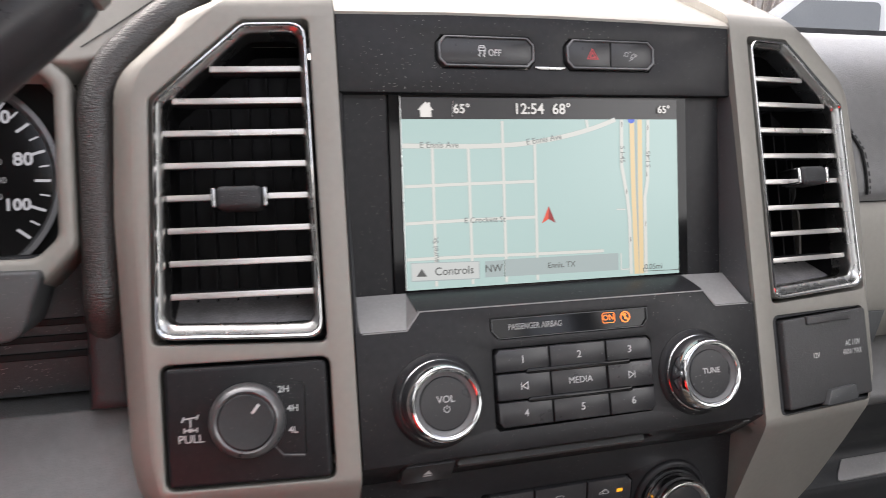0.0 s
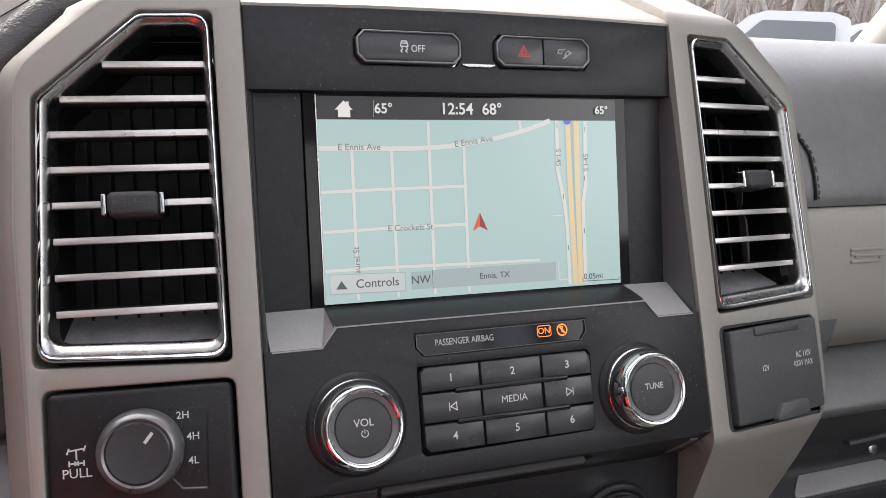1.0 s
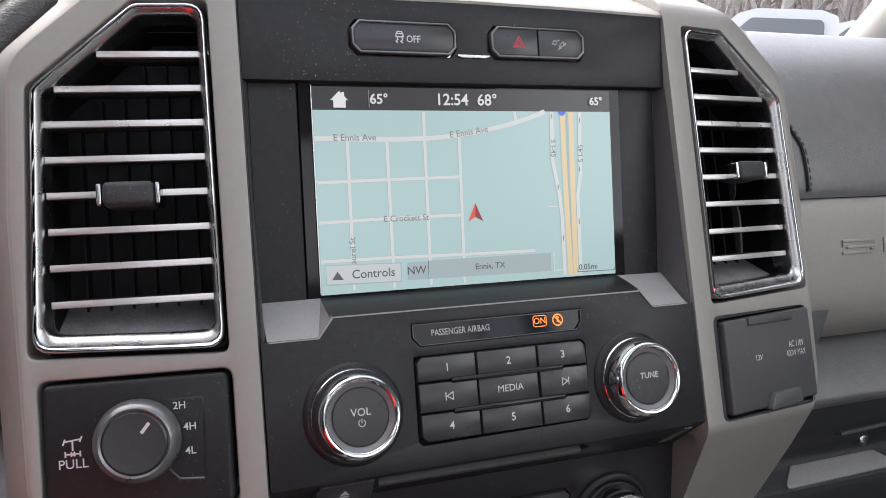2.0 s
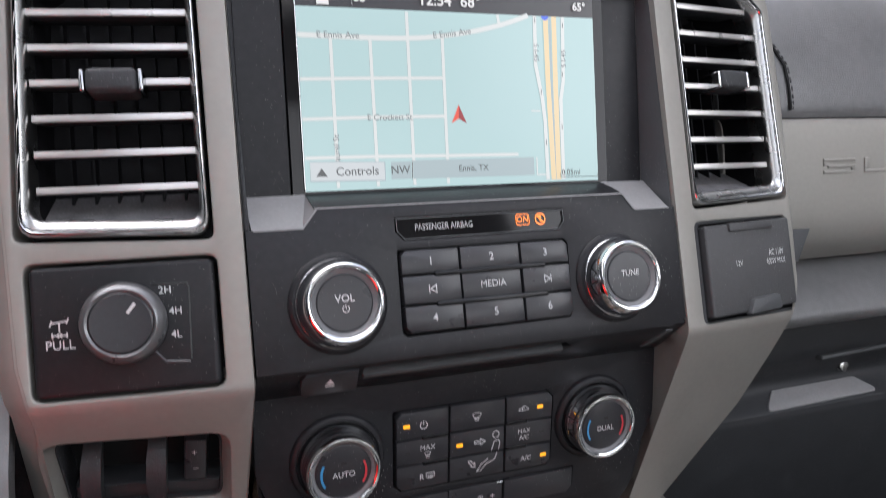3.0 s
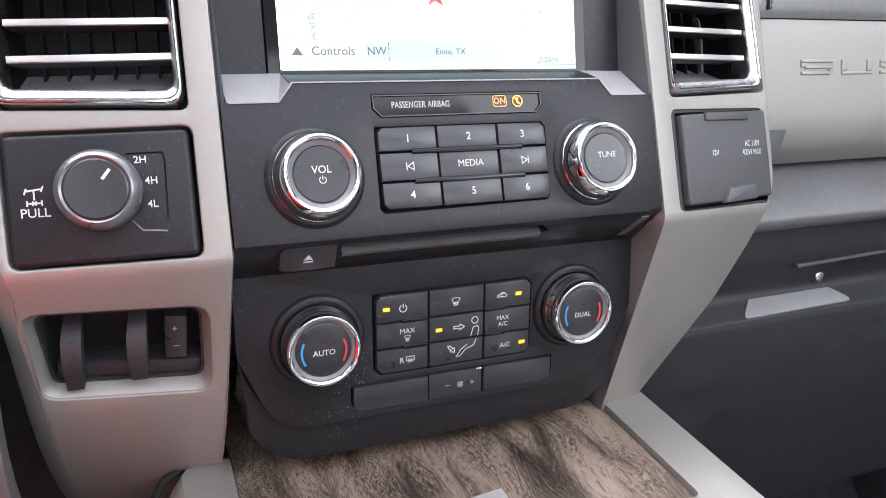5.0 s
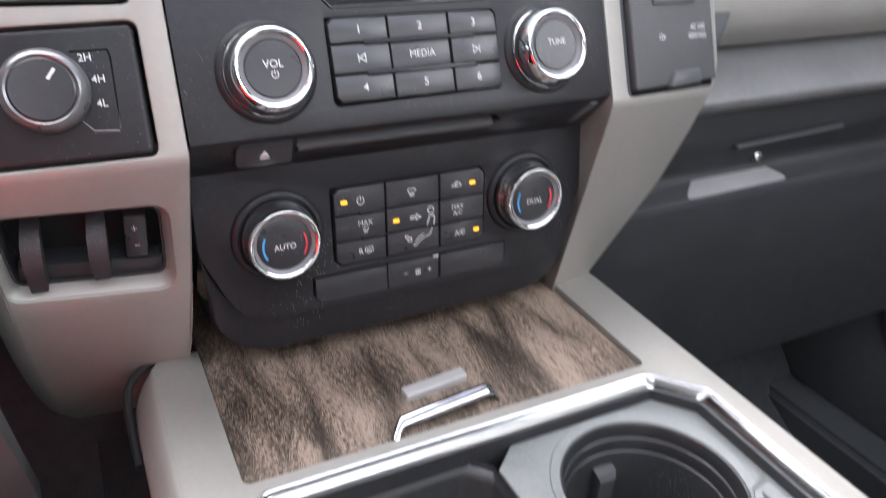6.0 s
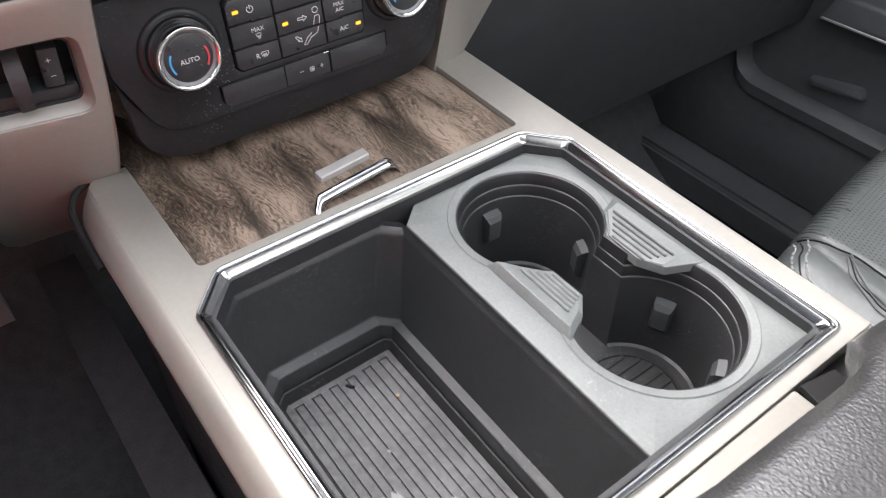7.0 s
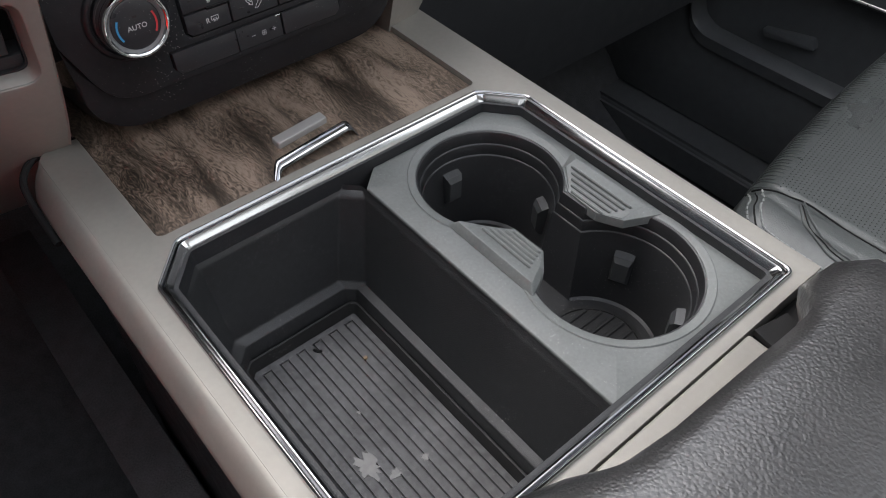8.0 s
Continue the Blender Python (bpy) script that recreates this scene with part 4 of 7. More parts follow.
bm = loft(bmesh.new(), [hexa(-0.1120, -0.0186, -0.2165, -0.0240, 0.006, 0.004, -0.1150, 0.003), hexa(-0.1120, -0.0186, -0.2165, -0.0240, 0.006, 0.004, -0.1036, 0.003),
                        hexa(-0.1113, -0.0193, -0.2160, -0.0247, 0.006, 0.004, -0.1032, 0.003), hexa(-0.1102, -0.0204, -0.2150, -0.0258, 0.006, 0.004, -0.1036, 0.003),
                        hexa(-0.1085, -0.0222, -0.2130, -0.0282, 0.005, 0.003, -0.1118, 0.003), hexa(-0.1080, -0.0228, -0.2120, -0.0288, 0.005, 0.003, -0.1130, 0.003)])
mat_ob = part("mat", bm, RUBBER, tray, "dusty ribbed rubber mat", angle=35)
slots = [rect(-0.1022 + 0.01345 * k, -0.0950 + 0.01345 * k, -0.205, -0.0335) for k in range(6)]
bm = plate(bmesh.new(), rect(-0.1078, -0.0230, -0.2115, -0.0290), slots, -0.1140, -0.1118, 0.0002, 1, (), con)
part("mat_ground", bm, DUSTY, mat_ob)
for k in range(6):
    u = -0.1022 + 0.01345 * k
    bm = plate(bmesh.new(), rect(u + 0.0009, u + 0.0063, -0.2041, -0.0344), (), -0.1140, -0.1117, 0.0003, 1, (), con)
    part("rib", bm, DUSTY, mat_ob)
# crumbs and a dried patch on the mat
crumb = mat("crumb", (0.45, 0.33, 0.20), 0.9)
patch = mat("dried_patch", (0.34, 0.33, 0.32), 0.8, vary=0.3, scale=200)
rng = random.Random(5)
bm = plate(bmesh.new(), rounded([(-0.0415, -0.0655), (-0.0392, -0.0650), (-0.0385, -0.0668), (-0.0400, -0.0682), (-0.0420, -0.0672)], 0.0006), (), -0.1118, -0.1106, 0.0004, 1, (), con)
part("crumb", bm, crumb, None, "small tan crumb lying on the tray mat", base=tuple(con(-0.04, -0.066, -0.1118)), category="crumb")
for cu, cv, ru, rv in ((-0.0872, -0.1335, 0.0085, 0.0115), (-0.0765, -0.1480, 0.0050, 0.0040), (-0.0560, -0.1500, 0.0035, 0.0030), (-0.0690, -0.0985, 0.0016, 0.0022)):
    pts = [(cu + math.cos(a) * r * ru, cv + math.sin(a) * r * rv) for a, r in ((2 * math.pi * k / 26, 0.45 + 0.65 * rng.random()) for k in range(26))]
    bm = plate(bmesh.new(), pts, (), -0.1120, -0.11150, 0, 1, (), con)
    part("dried_patch", bm, patch, None, "pale dried patch on the rubber mat", base=tuple(con(cu, cv, -0.1118)), category="stain", group="dried patches on the mat")
bm = tube(bmesh.new(), [con(-0.0640, -0.0385, -0.1110), con(-0.0625, -0.0420, -0.1106), con(-0.0600, -0.0430, -0.1108)], 0.0010, 6)
part("crumb", bm, DARK, None, "small black crumb lying on the tray mat", base=tuple(con(-0.062, -0.041, -0.1118)), category="crumb")
bm = bmesh.new()
for k in range(420):
    u, v, s = rng.uniform(-0.106, -0.025), rng.uniform(-0.20, -0.031), rng.uniform(0.00015, 0.0005)
    filled(bm, [(u - s, v - s * 0.7), (u + s, v - s), (u + s * 0.6, v + s)], con, -0.1114)
part("dust_specks", bm, patch, None, "pale dust specks on the rubber mat", base=tuple(con(-0.06, -0.12, -0.1118)), category="dust", kind="stuff")

# ---- cup holders ----
cups = thing("cup_holder", "charcoal plastic twin cup holder insert with ribbed grips", "cup holder", tuple(con(0.0765, -0.118, -0.10)))
CA, CB = (0.0715, -0.0630), (0.0745, -0.1690)
WIDE = 0.0038  # the rear cup is this much larger in radius


def cup_line(r, ul, ur, n=44):
    out = []
    a0, a1 = -math.acos(max(-1, min(1, (ur - CA[0]) / r))), 2 * math.pi - math.acos(max(-1, min(1, (ul - CA[0]) / r)))
    out += [(CA[0] + r * math.cos(a0 + (a1 - a0) * k / n), CA[1] + r * math.sin(a0 + (a1 - a0) * k / n)) for k in range(n + 1)]
    q = r + WIDE
    b0, b1 = math.acos(max(-1, min(1, (ul - CB[0]) / q))), 2 * math.pi + math.acos(max(-1, min(1, (ur - CB[0]) / q)))
    out += [(CB[0] + q * math.cos(b0 + (b1 - b0) * k / n), CB[1] + q * math.sin(b0 + (b1 - b0) * k / n)) for k in range(n + 1)]
    return out


INS = [(0.0016, -0.2330), (0.1340, -0.2330), (0.1340, -0.0278), (0.1150, -0.0068), (0.0170, -0.0068), (0.0016, -0.0205)]
bm = plate(bmesh.new(), rounded(INS, 0.002), [cup_line(0.0492, 0.0500, 0.0995)], -0.030, -0.0100, 0.0010, 2, (), con)
part("deck", bm, DECK, cups, angle=45)
bm = loft(bmesh.new(), [[con(u, v, w) for u, v in cup_line(r, ul, ur)] for r, ul, ur, w in ((0.0552, 0.0452, 0.1043, -0.0140), (0.0552, 0.0452, 0.1043, -0.0097), (0.0546, 0.0456, 0.1039, -0.0092), (0.0506, 0.0488, 0.1007, -0.0101), (0.0492, 0.0500, 0.0995, -0.0112))], False, False)
part("collar", bm, DECK, cups, angle=25)
LEV = [(0.0492, 0.0500, 0.0995, -0.0108), (0.0484, 0.0508, 0.0987, -0.0111), (0.0478, 0.0513, 0.0983, -0.0120), (0.0470, 0.0520, 0.0976, -0.0200),
       (0.0464, 0.0525, 0.0971, -0.0203), (0.0459, 0.0530, 0.0967, -0.0211), (0.0452, 0.0534, 0.0963, -0.0285), (0.0446, 0.0539, 0.0957, -0.0288), (0.0441, 0.0544, 0.0952, -0.0297), (0.0390, 0.0575, 0.0920, -0.0890), (0.0370, 0.0585, 0.0910, -0.0905)]
bm = loft(bmesh.new(), [[con(u, v, w) for u, v in cup_line(r, ul, ur)] for r, ul, ur, w in LEV])
part("well", bm, WELL, cups, angle=35)
for c in (CA, CB):
    bm = lathe(bmesh.new(), c[0], c[1], [(0.034, -0.0905), (0.034, -0.0885), (0.031, -0.0880), (0.0305, -0.0890), (0.001, -0.0890)], con, 40)
    cm = part("cup_mat", bm, RUBBER, cups, angle=30)
    for k in range(7):
        y = -0.024 + 0.008 * k
        h = math.sqrt(0.030 ** 2 - y * y)
        bm = plate(bmesh.new(), rect(c[0] - h, c[0] + h, c[1] + y - 0.0014, c[1] + y + 0.0014), (), -0.0892, -0.0876, 0.0005, 1, (), con)
        part("mat_rib", bm, RUBBER, cm)
for c, ang, w in ((CB, 25, -0.056), (CA, 86, -0.050), (CA, -27, -0.055), (CB, 196, -0.055), (CB, 300, -0.05)):
    a = radians(ang)
    r0 = 0.0436 - (abs(w) - 0.03) * 0.085 + (WIDE if c is CB else 0)
    d, s = (math.cos(a), math.sin(a)), (-math.sin(a), math.cos(a))
    lp = []
    for out_, hw, top, bot in ((0.002, 0.0068, w + 0.0135, w - 0.013), (-0.0038, 0.0065, w + 0.0118, w - 0.011), (-0.0062, 0.0050, w + 0.0082, w - 0.008)):
        lp.append([con(c[0] + d[0] * (r0 + out_) + s[0] * q, c[1] + d[1] * (r0 + out_) + s[1] * q, h) for q, h in ((-hw, bot), (hw, bot), (hw, top), (-hw, top))])
    part("rubber_finger", loft(bmesh.new(), lp, True, True), FINGER, cups, "black rubber gripping finger", angle=30)
GRL = ([(0.0200, -0.0785), (0.0200, -0.1545), (0.0385, -0.1450), (0.0502, -0.1330), (0.0498, -0.1090), (0.0345, -0.0945)],
       [(0.0232, -0.0830), (0.0232, -0.1500), (0.0378, -0.1425), (0.0496, -0.1320), (0.0492, -0.1095), (0.0340, -0.0960)])
GRR = ([(0.1325, -0.0800), (0.1150, -0.0870), (0.1000, -0.1060), (0.0992, -0.1310), (0.1075, -0.1470), (0.1325, -0.1590)],
       [(0.1265, -0.0880), (0.1150, -0.0890), (0.1006, -0.1068), (0.0998, -0.1303), (0.1075, -0.1455), (0.1265, -0.1490)])
for (low_, top_), sgn in ((GRL, 1), (GRR, -1)):
    # the top falls toward the cups
    fall = lambda u, s=sgn: 0.0052 * max(0.0, ((u - 0.0290) if s > 0 else (0.120 - u)) / 0.0235)
    cu, cv = sum(p[0] for p in top_) / 6, sum(p[1] for p in top_) / 6
    lp = []
    drop = 0.0 if sgn > 0 else 0.0012
    for pts, w, k in ((low_, -0.0160, 1.0), (low_, -0.0097, 1.0), (low_, -0.0092, 0.99), (top_, -0.0054 - drop, 1.0), (top_, -0.0048 - drop, 0.975), (top_, -0.0046 - drop, 0.94)):
        lp.append([con(cu + (u - cu) * k, cv + (v - cv) * k, w - (fall(u) if pts is top_ else 0)) for u, v in rounded(pts, 0.0012)])
    g = part("grip", loft(bmesh.new(), lp, False, True), DECK, cups, "raised charcoal thumb grip", angle=25)
    for k in range(5):
        u = (0.0316 + 0.0038 * k) if sgn > 0 else (0.1175 - 0.0038 * k)
        v0, v1 = (-0.0985 - 0.0030 * k, -0.1400 + 0.0016 * k) if sgn > 0 else (-0.0925 - 0.0036 * k, -0.1440 + 0.0024 * k)
        bm = plate(bmesh.new(), rounded([(u - 0.0009, v1), (u + 0.0009, v1), (u + 0.0009, v0), (u - 0.0009, v0)], 0.0008), (), -0.0070 - drop - fall(u), -0.0033 - drop - fall(u), 0.0006, 1, (), con)
        part("grip_rib", bm, DECK, g)

# ---- armrest ----
arm = thing("armrest", "black grained leather armrest lid over the console", "armrest", tuple(con(0, -0.40, 0.004)))
FR = [(-0.168, -0.255), (-0.150, -0.243), (-0.110, -0.239), (-0.0820, -0.2408), (-0.0600, -0.2480), (-0.0430, -0.2575), (-0.0140, -0.2650), (0.0230, -0.2682), (0.0560, -0.2690), (0.0740, -0.2700), (0.0860, -0.2690), (0.0990, -0.2660), (0.1080, -0.2590), (0.1200, -0.2530), (0.1500, -0.2550), (0.168, -0.268)]
line = FR + [(0.172, -0.33), (0.172, -0.62), (-0.172, -0.62), (-0.172, -0.33)]


def shrink(pts, d, w):
    cx, cy = 0.0, -0.43
    out = []
    for u, v in pts:
        if v > -0.30:
            e_ = min(1.0, d / 0.030)
            v_s = v + (-0.243 - 0.35 * u * u - v) * e_ * e_ * (3 - 2 * e_)  # the finger scoop fades out up the slope
        else:
            v_s = v
        k = Vector((u - cx, v_s - cy))
        s = Vector((k.x * (1 - d / 0.172), k.y * (1 - d / 0.19)))
        lift = max(0.0, 0.015 - w) * 0.9 if 0.082 < u < 0.125 and v > -0.27 else 0.0  # finger scoop under the lip
        out.append(con(cx + s.x, cy + s.y, w + lift))
    return out


bm = loft(bmesh.new(), [shrink(line, 0.010, 0.003), shrink(line, 0.003, 0.005), shrink(line, 0.0, 0.011), shrink(line, 0.002, 0.018), shrink(line, 0.009, 0.026), shrink(line, 0.020, 0.033), shrink(line, 0.036, 0.039), shrink(line, 0.058, 0.0435), shrink(line, 0.085, 0.046), shrink(line, 0.12, 0.0470)], True, True)
part("cushion", bm, ARML, arm, angle=80)
bm = plate(bmesh.new(), rounded(rect(-0.158, 0.158, -0.61, -0.285), 0.01), (), -0.0008, 0.0060, 0.001, 1, (), con)
part("underside", bm, GRAIN, arm, "black plastic lid underside")
bm = plate(bmesh.new(), rounded([(0.0889, -0.2512), (0.1130, -0.2560), (0.1110, -0.2700), (0.0862, -0.2680)], 0.0006), (), -0.0030, 0.0006, 0.0003, 1, (), con)
part("latch_slot", bm, DARK, arm, "dark finger slot of the latch")

# ---- map on the screen ----


def mm(pts):
    return [(a / 1000, b / 1000) for a, b in pts]


def road(pts, w, edge=True):
    if edge:
        part("road_edge", stroke(bmesh.new(), mm(pts), w + 0.0003, F0, 0.0002), MAPBAR, scr)
    part("road", stroke(bmesh.new(), mm(pts), w, F0, 0.0004), MAPROAD, scr)


ENNIS = curve_pts([(-87.0, 32.4), (-48.9, 31.8), (-27.7, 32.2), (-13.1, 33.3), (8.5, 36.6), (29.2, 41.6), (44.4, 46.8)], 4)
for pts in ([(-70.0, 31.9), (-70.1, -46.0)], [(-48.9, 31.8), (-48.5, -46.0)], [(-28.0, 46.0), (-28.0, -46.0)], [(-8.2, 33.3), (-8.5, -46.0)],
            [(-87.0, 10.0), (-49.0, 10.8), (-8.6, 11.3)], [(-87.0, -10.4), (-51.5, -9.6), (-8.2, -9.3)], [(-87.0, -30.2), (-49.3, -30.2), (-7.8, -30.8), (34.9, -31.1)],
            [(25.3, 46.6), (26.2, 41.5)], [(44.1, -6.6), (50.2, -6.8)], [(46.5, -33), (46.5, -43), (52, -43)]):
    road(pts, 0.0017 if pts[0][0] < 40 else 0.0007)
road(ENNIS, 0.0026)
road([(48.6, 46.8), (48.1, 19.5), (51.6, 0.2), (52.9, -12.7), (53.3, -46.0)], 0.0022)
road([(66.7, 46.8), (65.6, 10.0), (63.6, -0.2), (63.6, -46.0)], 0.0022)
for pts in ([(55.4, 46.8), (55.6, 9.7), (57.0, -46.2)], [(60.8, 46.8), (60.4, 9.6), (60.3, -46.2)]):
    part("motorway", stroke(bmesh.new(), mm(pts), 0.0031, F0, 0.0006), MAPYEL, scr)
bm = stroke(bmesh.new(), mm([(58.1, 46.8), (58.0, 9.7), (58.7, -46.2)]), 0.0012, F0, 0.0005)
part("median", bm, MAPBAR, scr)
for x, z, turn in ((48.5, 44.0, 90), (50.9, 4.0, 80), (53.0, -25.0, 90), (66.3, 42.0, 90), (65.0, 14.0, 90), (63.6, -16.0, 90)):
    c, s = math.cos(radians(turn)) * 0.0014, math.sin(radians(turn)) * 0.0014
    part("road_mark", stroke(bmesh.new(), [(x / 1000 - c, z / 1000 - s), (x / 1000 + c, z / 1000 + s)], 0.0004, F0, 0.0008), MAPTXT, scr)
part("marker", filled(bmesh.new(), arc(0.0550, 0.0469, 0.0024, 180, 360, 10), F0, 0.0009), MAPBLUE, scr, "blue map marker")
sheet("arrow", mm([(-0.6, -3.2), (-0.9, -10.8), (-5.1, -13.1)]), MAPRED, 0.0010, "red position arrow")
sheet("arrow", mm([(-0.6, -3.2), (3.7, -13.2), (-0.9, -10.8)]), MAPRED2, 0.0010, "dark red half of the position arrow")
sheet("button_shadow", mm([(-84.8, -42.6), (-44.3, -43.3), (-44.1, -33.0), (-84.6, -32.0)]), MAPBAR, 0.0008)
sheet("controls_button", mm([(-84.4, -41.9), (-44.8, -42.7), (-44.8, -33.4), (-84.4, -32.4)]), MAPBTN, 0.0010)
sheet("triangle", mm([(-78.6, -35.6), (-81.6, -39.8), (-75.6, -40.0)]), MAPTXT, 0.0012)
sheet("compass_box", mm([(-41.2, -42.6), (-29.8, -42.6), (-29.6, -33.3), (-41.1, -33.3)]), MAPBAR, 0.0010)
sheet("name_bar", mm([(-28.9, -42.8), (44.4, -43.2), (44.4, -32.9), (-28.8, -32.9)]), MAPBAR, 0.0010)
sheet("divider", mm([(-29.6, -42.8), (-29.2, -42.8), (-29.0, -33.1), (-29.4, -33.1)]), MAPTXT, 0.0012)
for word, size, x, z, turn, m in (("Controls", 0.0064, -59.6, -37.8, 0, MAPTXT), ("NW", 0.0060, -36.0, -37.8, 0, MAPTXT), ("Ennis, TX", 0.0046, 6.6, -38.0, 0, MAPTXT),
                                  ("0.05mi", 0.0046, 68.2, -42.4, 0, MAPTXT), ("E Ennis Ave", 0.0048, -66.1, 32.6, 0, MAPNAME), ("E Ennis Ave", 0.0048, -2.6, 35.3, 8, MAPNAME),
                                  ("E Crockett St", 0.0045, -40.4, -9.9, 0, MAPNAME), ("aurel St", 0.0045, -70.0, -25.4, 90, MAPNAME), ("S I-45", 0.0044, 48.4, 26.0, -90, MAPNAME), ("S I-45", 0.0044, 66.1, 23.0, 90, MAPNAME),
                                  ("65°", 0.0072, -52.3, 52.4, 0, MAPWHT), ("12:54", 0.0086, -11.6, 52.5, 0, MAPWHT), ("68°", 0.0086, 9.0, 52.5, 0, MAPWHT), ("65°", 0.0062, 77.3, 52.6, 0, MAPWHT)):
    part("lettering", letters(word, size, x / 1000, z / 1000, F0, 0.0013, turn, bold=0.00014 if m is MAPWHT else 0.00004), m, scr, "lettering reading " + word)
part("scale_bar", stroke(bmesh.new(), mm([(61.2, -42.8), (61.2, -44.8), (85.8, -45.2), (85.8, -43.4)]), 0.0004, F0, 0.0012), MAPTXT, scr)
part("house_icon", filled(bmesh.new(), mm([(-76.4, 48.0), (-70.0, 48.0), (-70.0, 51.8), (-68.6, 51.8), (-70.6, 53.9), (-70.6, 56.0), (-72.0, 56.0), (-72.0, 55.3), (-73.2, 56.5), (-78.0, 51.8), (-76.4, 51.8)]), F0, 0.0012), MAPWHT, scr)
part("divider", stroke(bmesh.new(), mm([(-57.6, 57.0), (-57.8, 48.2)]), 0.0002, F0, 0.0012), GREYPRINT, scr)
part("glass_edge", stroke(bmesh.new(), [(-0.0876, -0.047), (-0.0876, 0.0595)], 0.0005, F0, 0.0008), SATIN, scr)


# ---- keys ----
def key(e, pts, f, o0, o1, m=None, bev=0.0010, name="key", label=""):
    return part(name, plate(bmesh.new(), pts, (), o0, o1, bev, 2, (), f), m or KEY, e, label, angle=40)


def legend(k, word, size, x, z, f, o, m=None, turn=0, wide=1.0):
    return part("legend", letters(word, size, x, z, f, o, turn, wide=wide, bold=0.0 if "M" in word else 0.00004), m or WHITE, k, "printed legend " + word)


def icon(k, lines, w, f, o, m=None, name="icon"):
    bm = bmesh.new()
    for pts, closed in lines:
        stroke(bm, pts, w, f, o, closed)
    return part(name, bm, m or WHITE, k)


def at(cx, cz, s, pts):
    return [(cx + a * s, cz + b * s) for a, b in pts]


def octo(x0, x1, z0, z1, c, which="1111"):
    """A box outline with cut corners: lower left, lower right, upper right, upper left."""
    p = []
    p += [(x0, z0 + c), (x0 + c, z0)] if which[0] == "1" else [(x0, z0)]
    p += [(x1 - c, z0), (x1, z0 + c)] if which[1] == "1" else [(x1, z0)]
    p += [(x1, z1 - c), (x1 - c, z1)] if which[2] == "1" else [(x1, z1)]
    p += [(x0 + c, z1), (x0, z1 - c)] if which[3] == "1" else [(x0, z1)]
    return p


# upper buttons
for nm, lab, x0, x1 in (("traction_button", "black traction control button with a bright edged frame", -0.0666, -0.0098), ("hazard_button", "black hazard and hill descent buttons with a bright edged frame", 0.0104, 0.0676)):
    e = thing(nm, lab, "button", ((x0 + x1) / 2, -0.006, 0.075))
    o = octo(x0, x1, 0.0749, 0.0918, 0.0040)
    i = octo(x0 + 0.0014, x1 - 0.0014, 0.0763, 0.0906, 0.0034)
    part("frame", plate(bmesh.new(), o, [i], -0.006, 0.0024, 0.0007, 2, (), FT), DKMETAL, e, "smoked metal edge", angle=60)
    if x0 < 0:
        k = key(e, octo(x0 + 0.0012, x1 - 0.0012, 0.0761, 0.0908, 0.0034), FT, -0.006, 0.0019, None, 0.0012, "cap")
        legend(k, "OFF", 0.0052, -0.0338, 0.0826, FT, 0.0021, wide=0.85)
        cx, cz = -0.0413, 0.0845
        icon(k, [(at(cx, cz, 0.0010, [(-1.9, -0.8), (-1.9, 0.4), (-1.2, 1.9), (1.2, 1.9), (1.9, 0.4), (1.9, -0.8)]), True), (at(cx, cz, 0.0010, [(-1.4, -1.2), (-1.0, -2.2), (-2.0, -3.2), (-1.2, -4.0)]), False), (at(cx, cz, 0.0010, [(1.2, -1.2), (1.6, -2.2), (0.6, -3.2), (1.6, -4.0)]), False), (at(cx, cz, 0.0010, [(-1.4, 0.8), (1.4, 0.8)]), False)], 0.0006, FT, 0.0020)
    else:
        k = key(e, octo(x0 + 0.0012, 0.0386, 0.0761, 0.0908, 0.0034, "1001"), FT, -0.006, 0.0019, None, 0.0010, "cap")
        cx, cz = 0.0268, 0.0832
        icon(k, [(at(cx, cz, 0.0010, [(-3.4, -2.4), (3.4, -2.4), (0, 3.4)]), True), (at(cx, cz, 0.0010, [(-1.6, -1.4), (1.6, -1.4), (0, 1.4)]), True)], 0.0006, FT, 0.0020, RED)
        k = key(e, octo(0.0390, x1 - 0.0012, 0.0761, 0.0908, 0.0034, "0110"), FT, -0.006, 0.0019, None, 0.0010, "cap")
        cx, cz = 0.0520, 0.0828
        icon(k, [(at(cx, cz, 0.0010, [(-1.6, -2.8), (4.2, 1.0)]), False), (at(cx, cz, 0.0010, [(-0.4, -1.2), (0.4, 0.6), (2.2, 1.8), (3.0, 0.8)]), False), (arc(cx - 0.0030, cz + 0.0012, 0.0012, 0, 330, 10), False), (at(cx, cz, 0.0010, [(-5.0, 0.0), (-4.2, 0.8)]), False), (arc(cx + 0.0006, cz - 0.0012, 0.0007, 0, 330, 8), False), (arc(cx + 0.0030, cz + 0.0005, 0.0007, 0, 330, 8), False), (at(cx, cz, 0.0010, [(-1.6, 2.6), (0.2, 2.6)]), False)], 0.0004, FT, 0.0020, GREYPRINT)

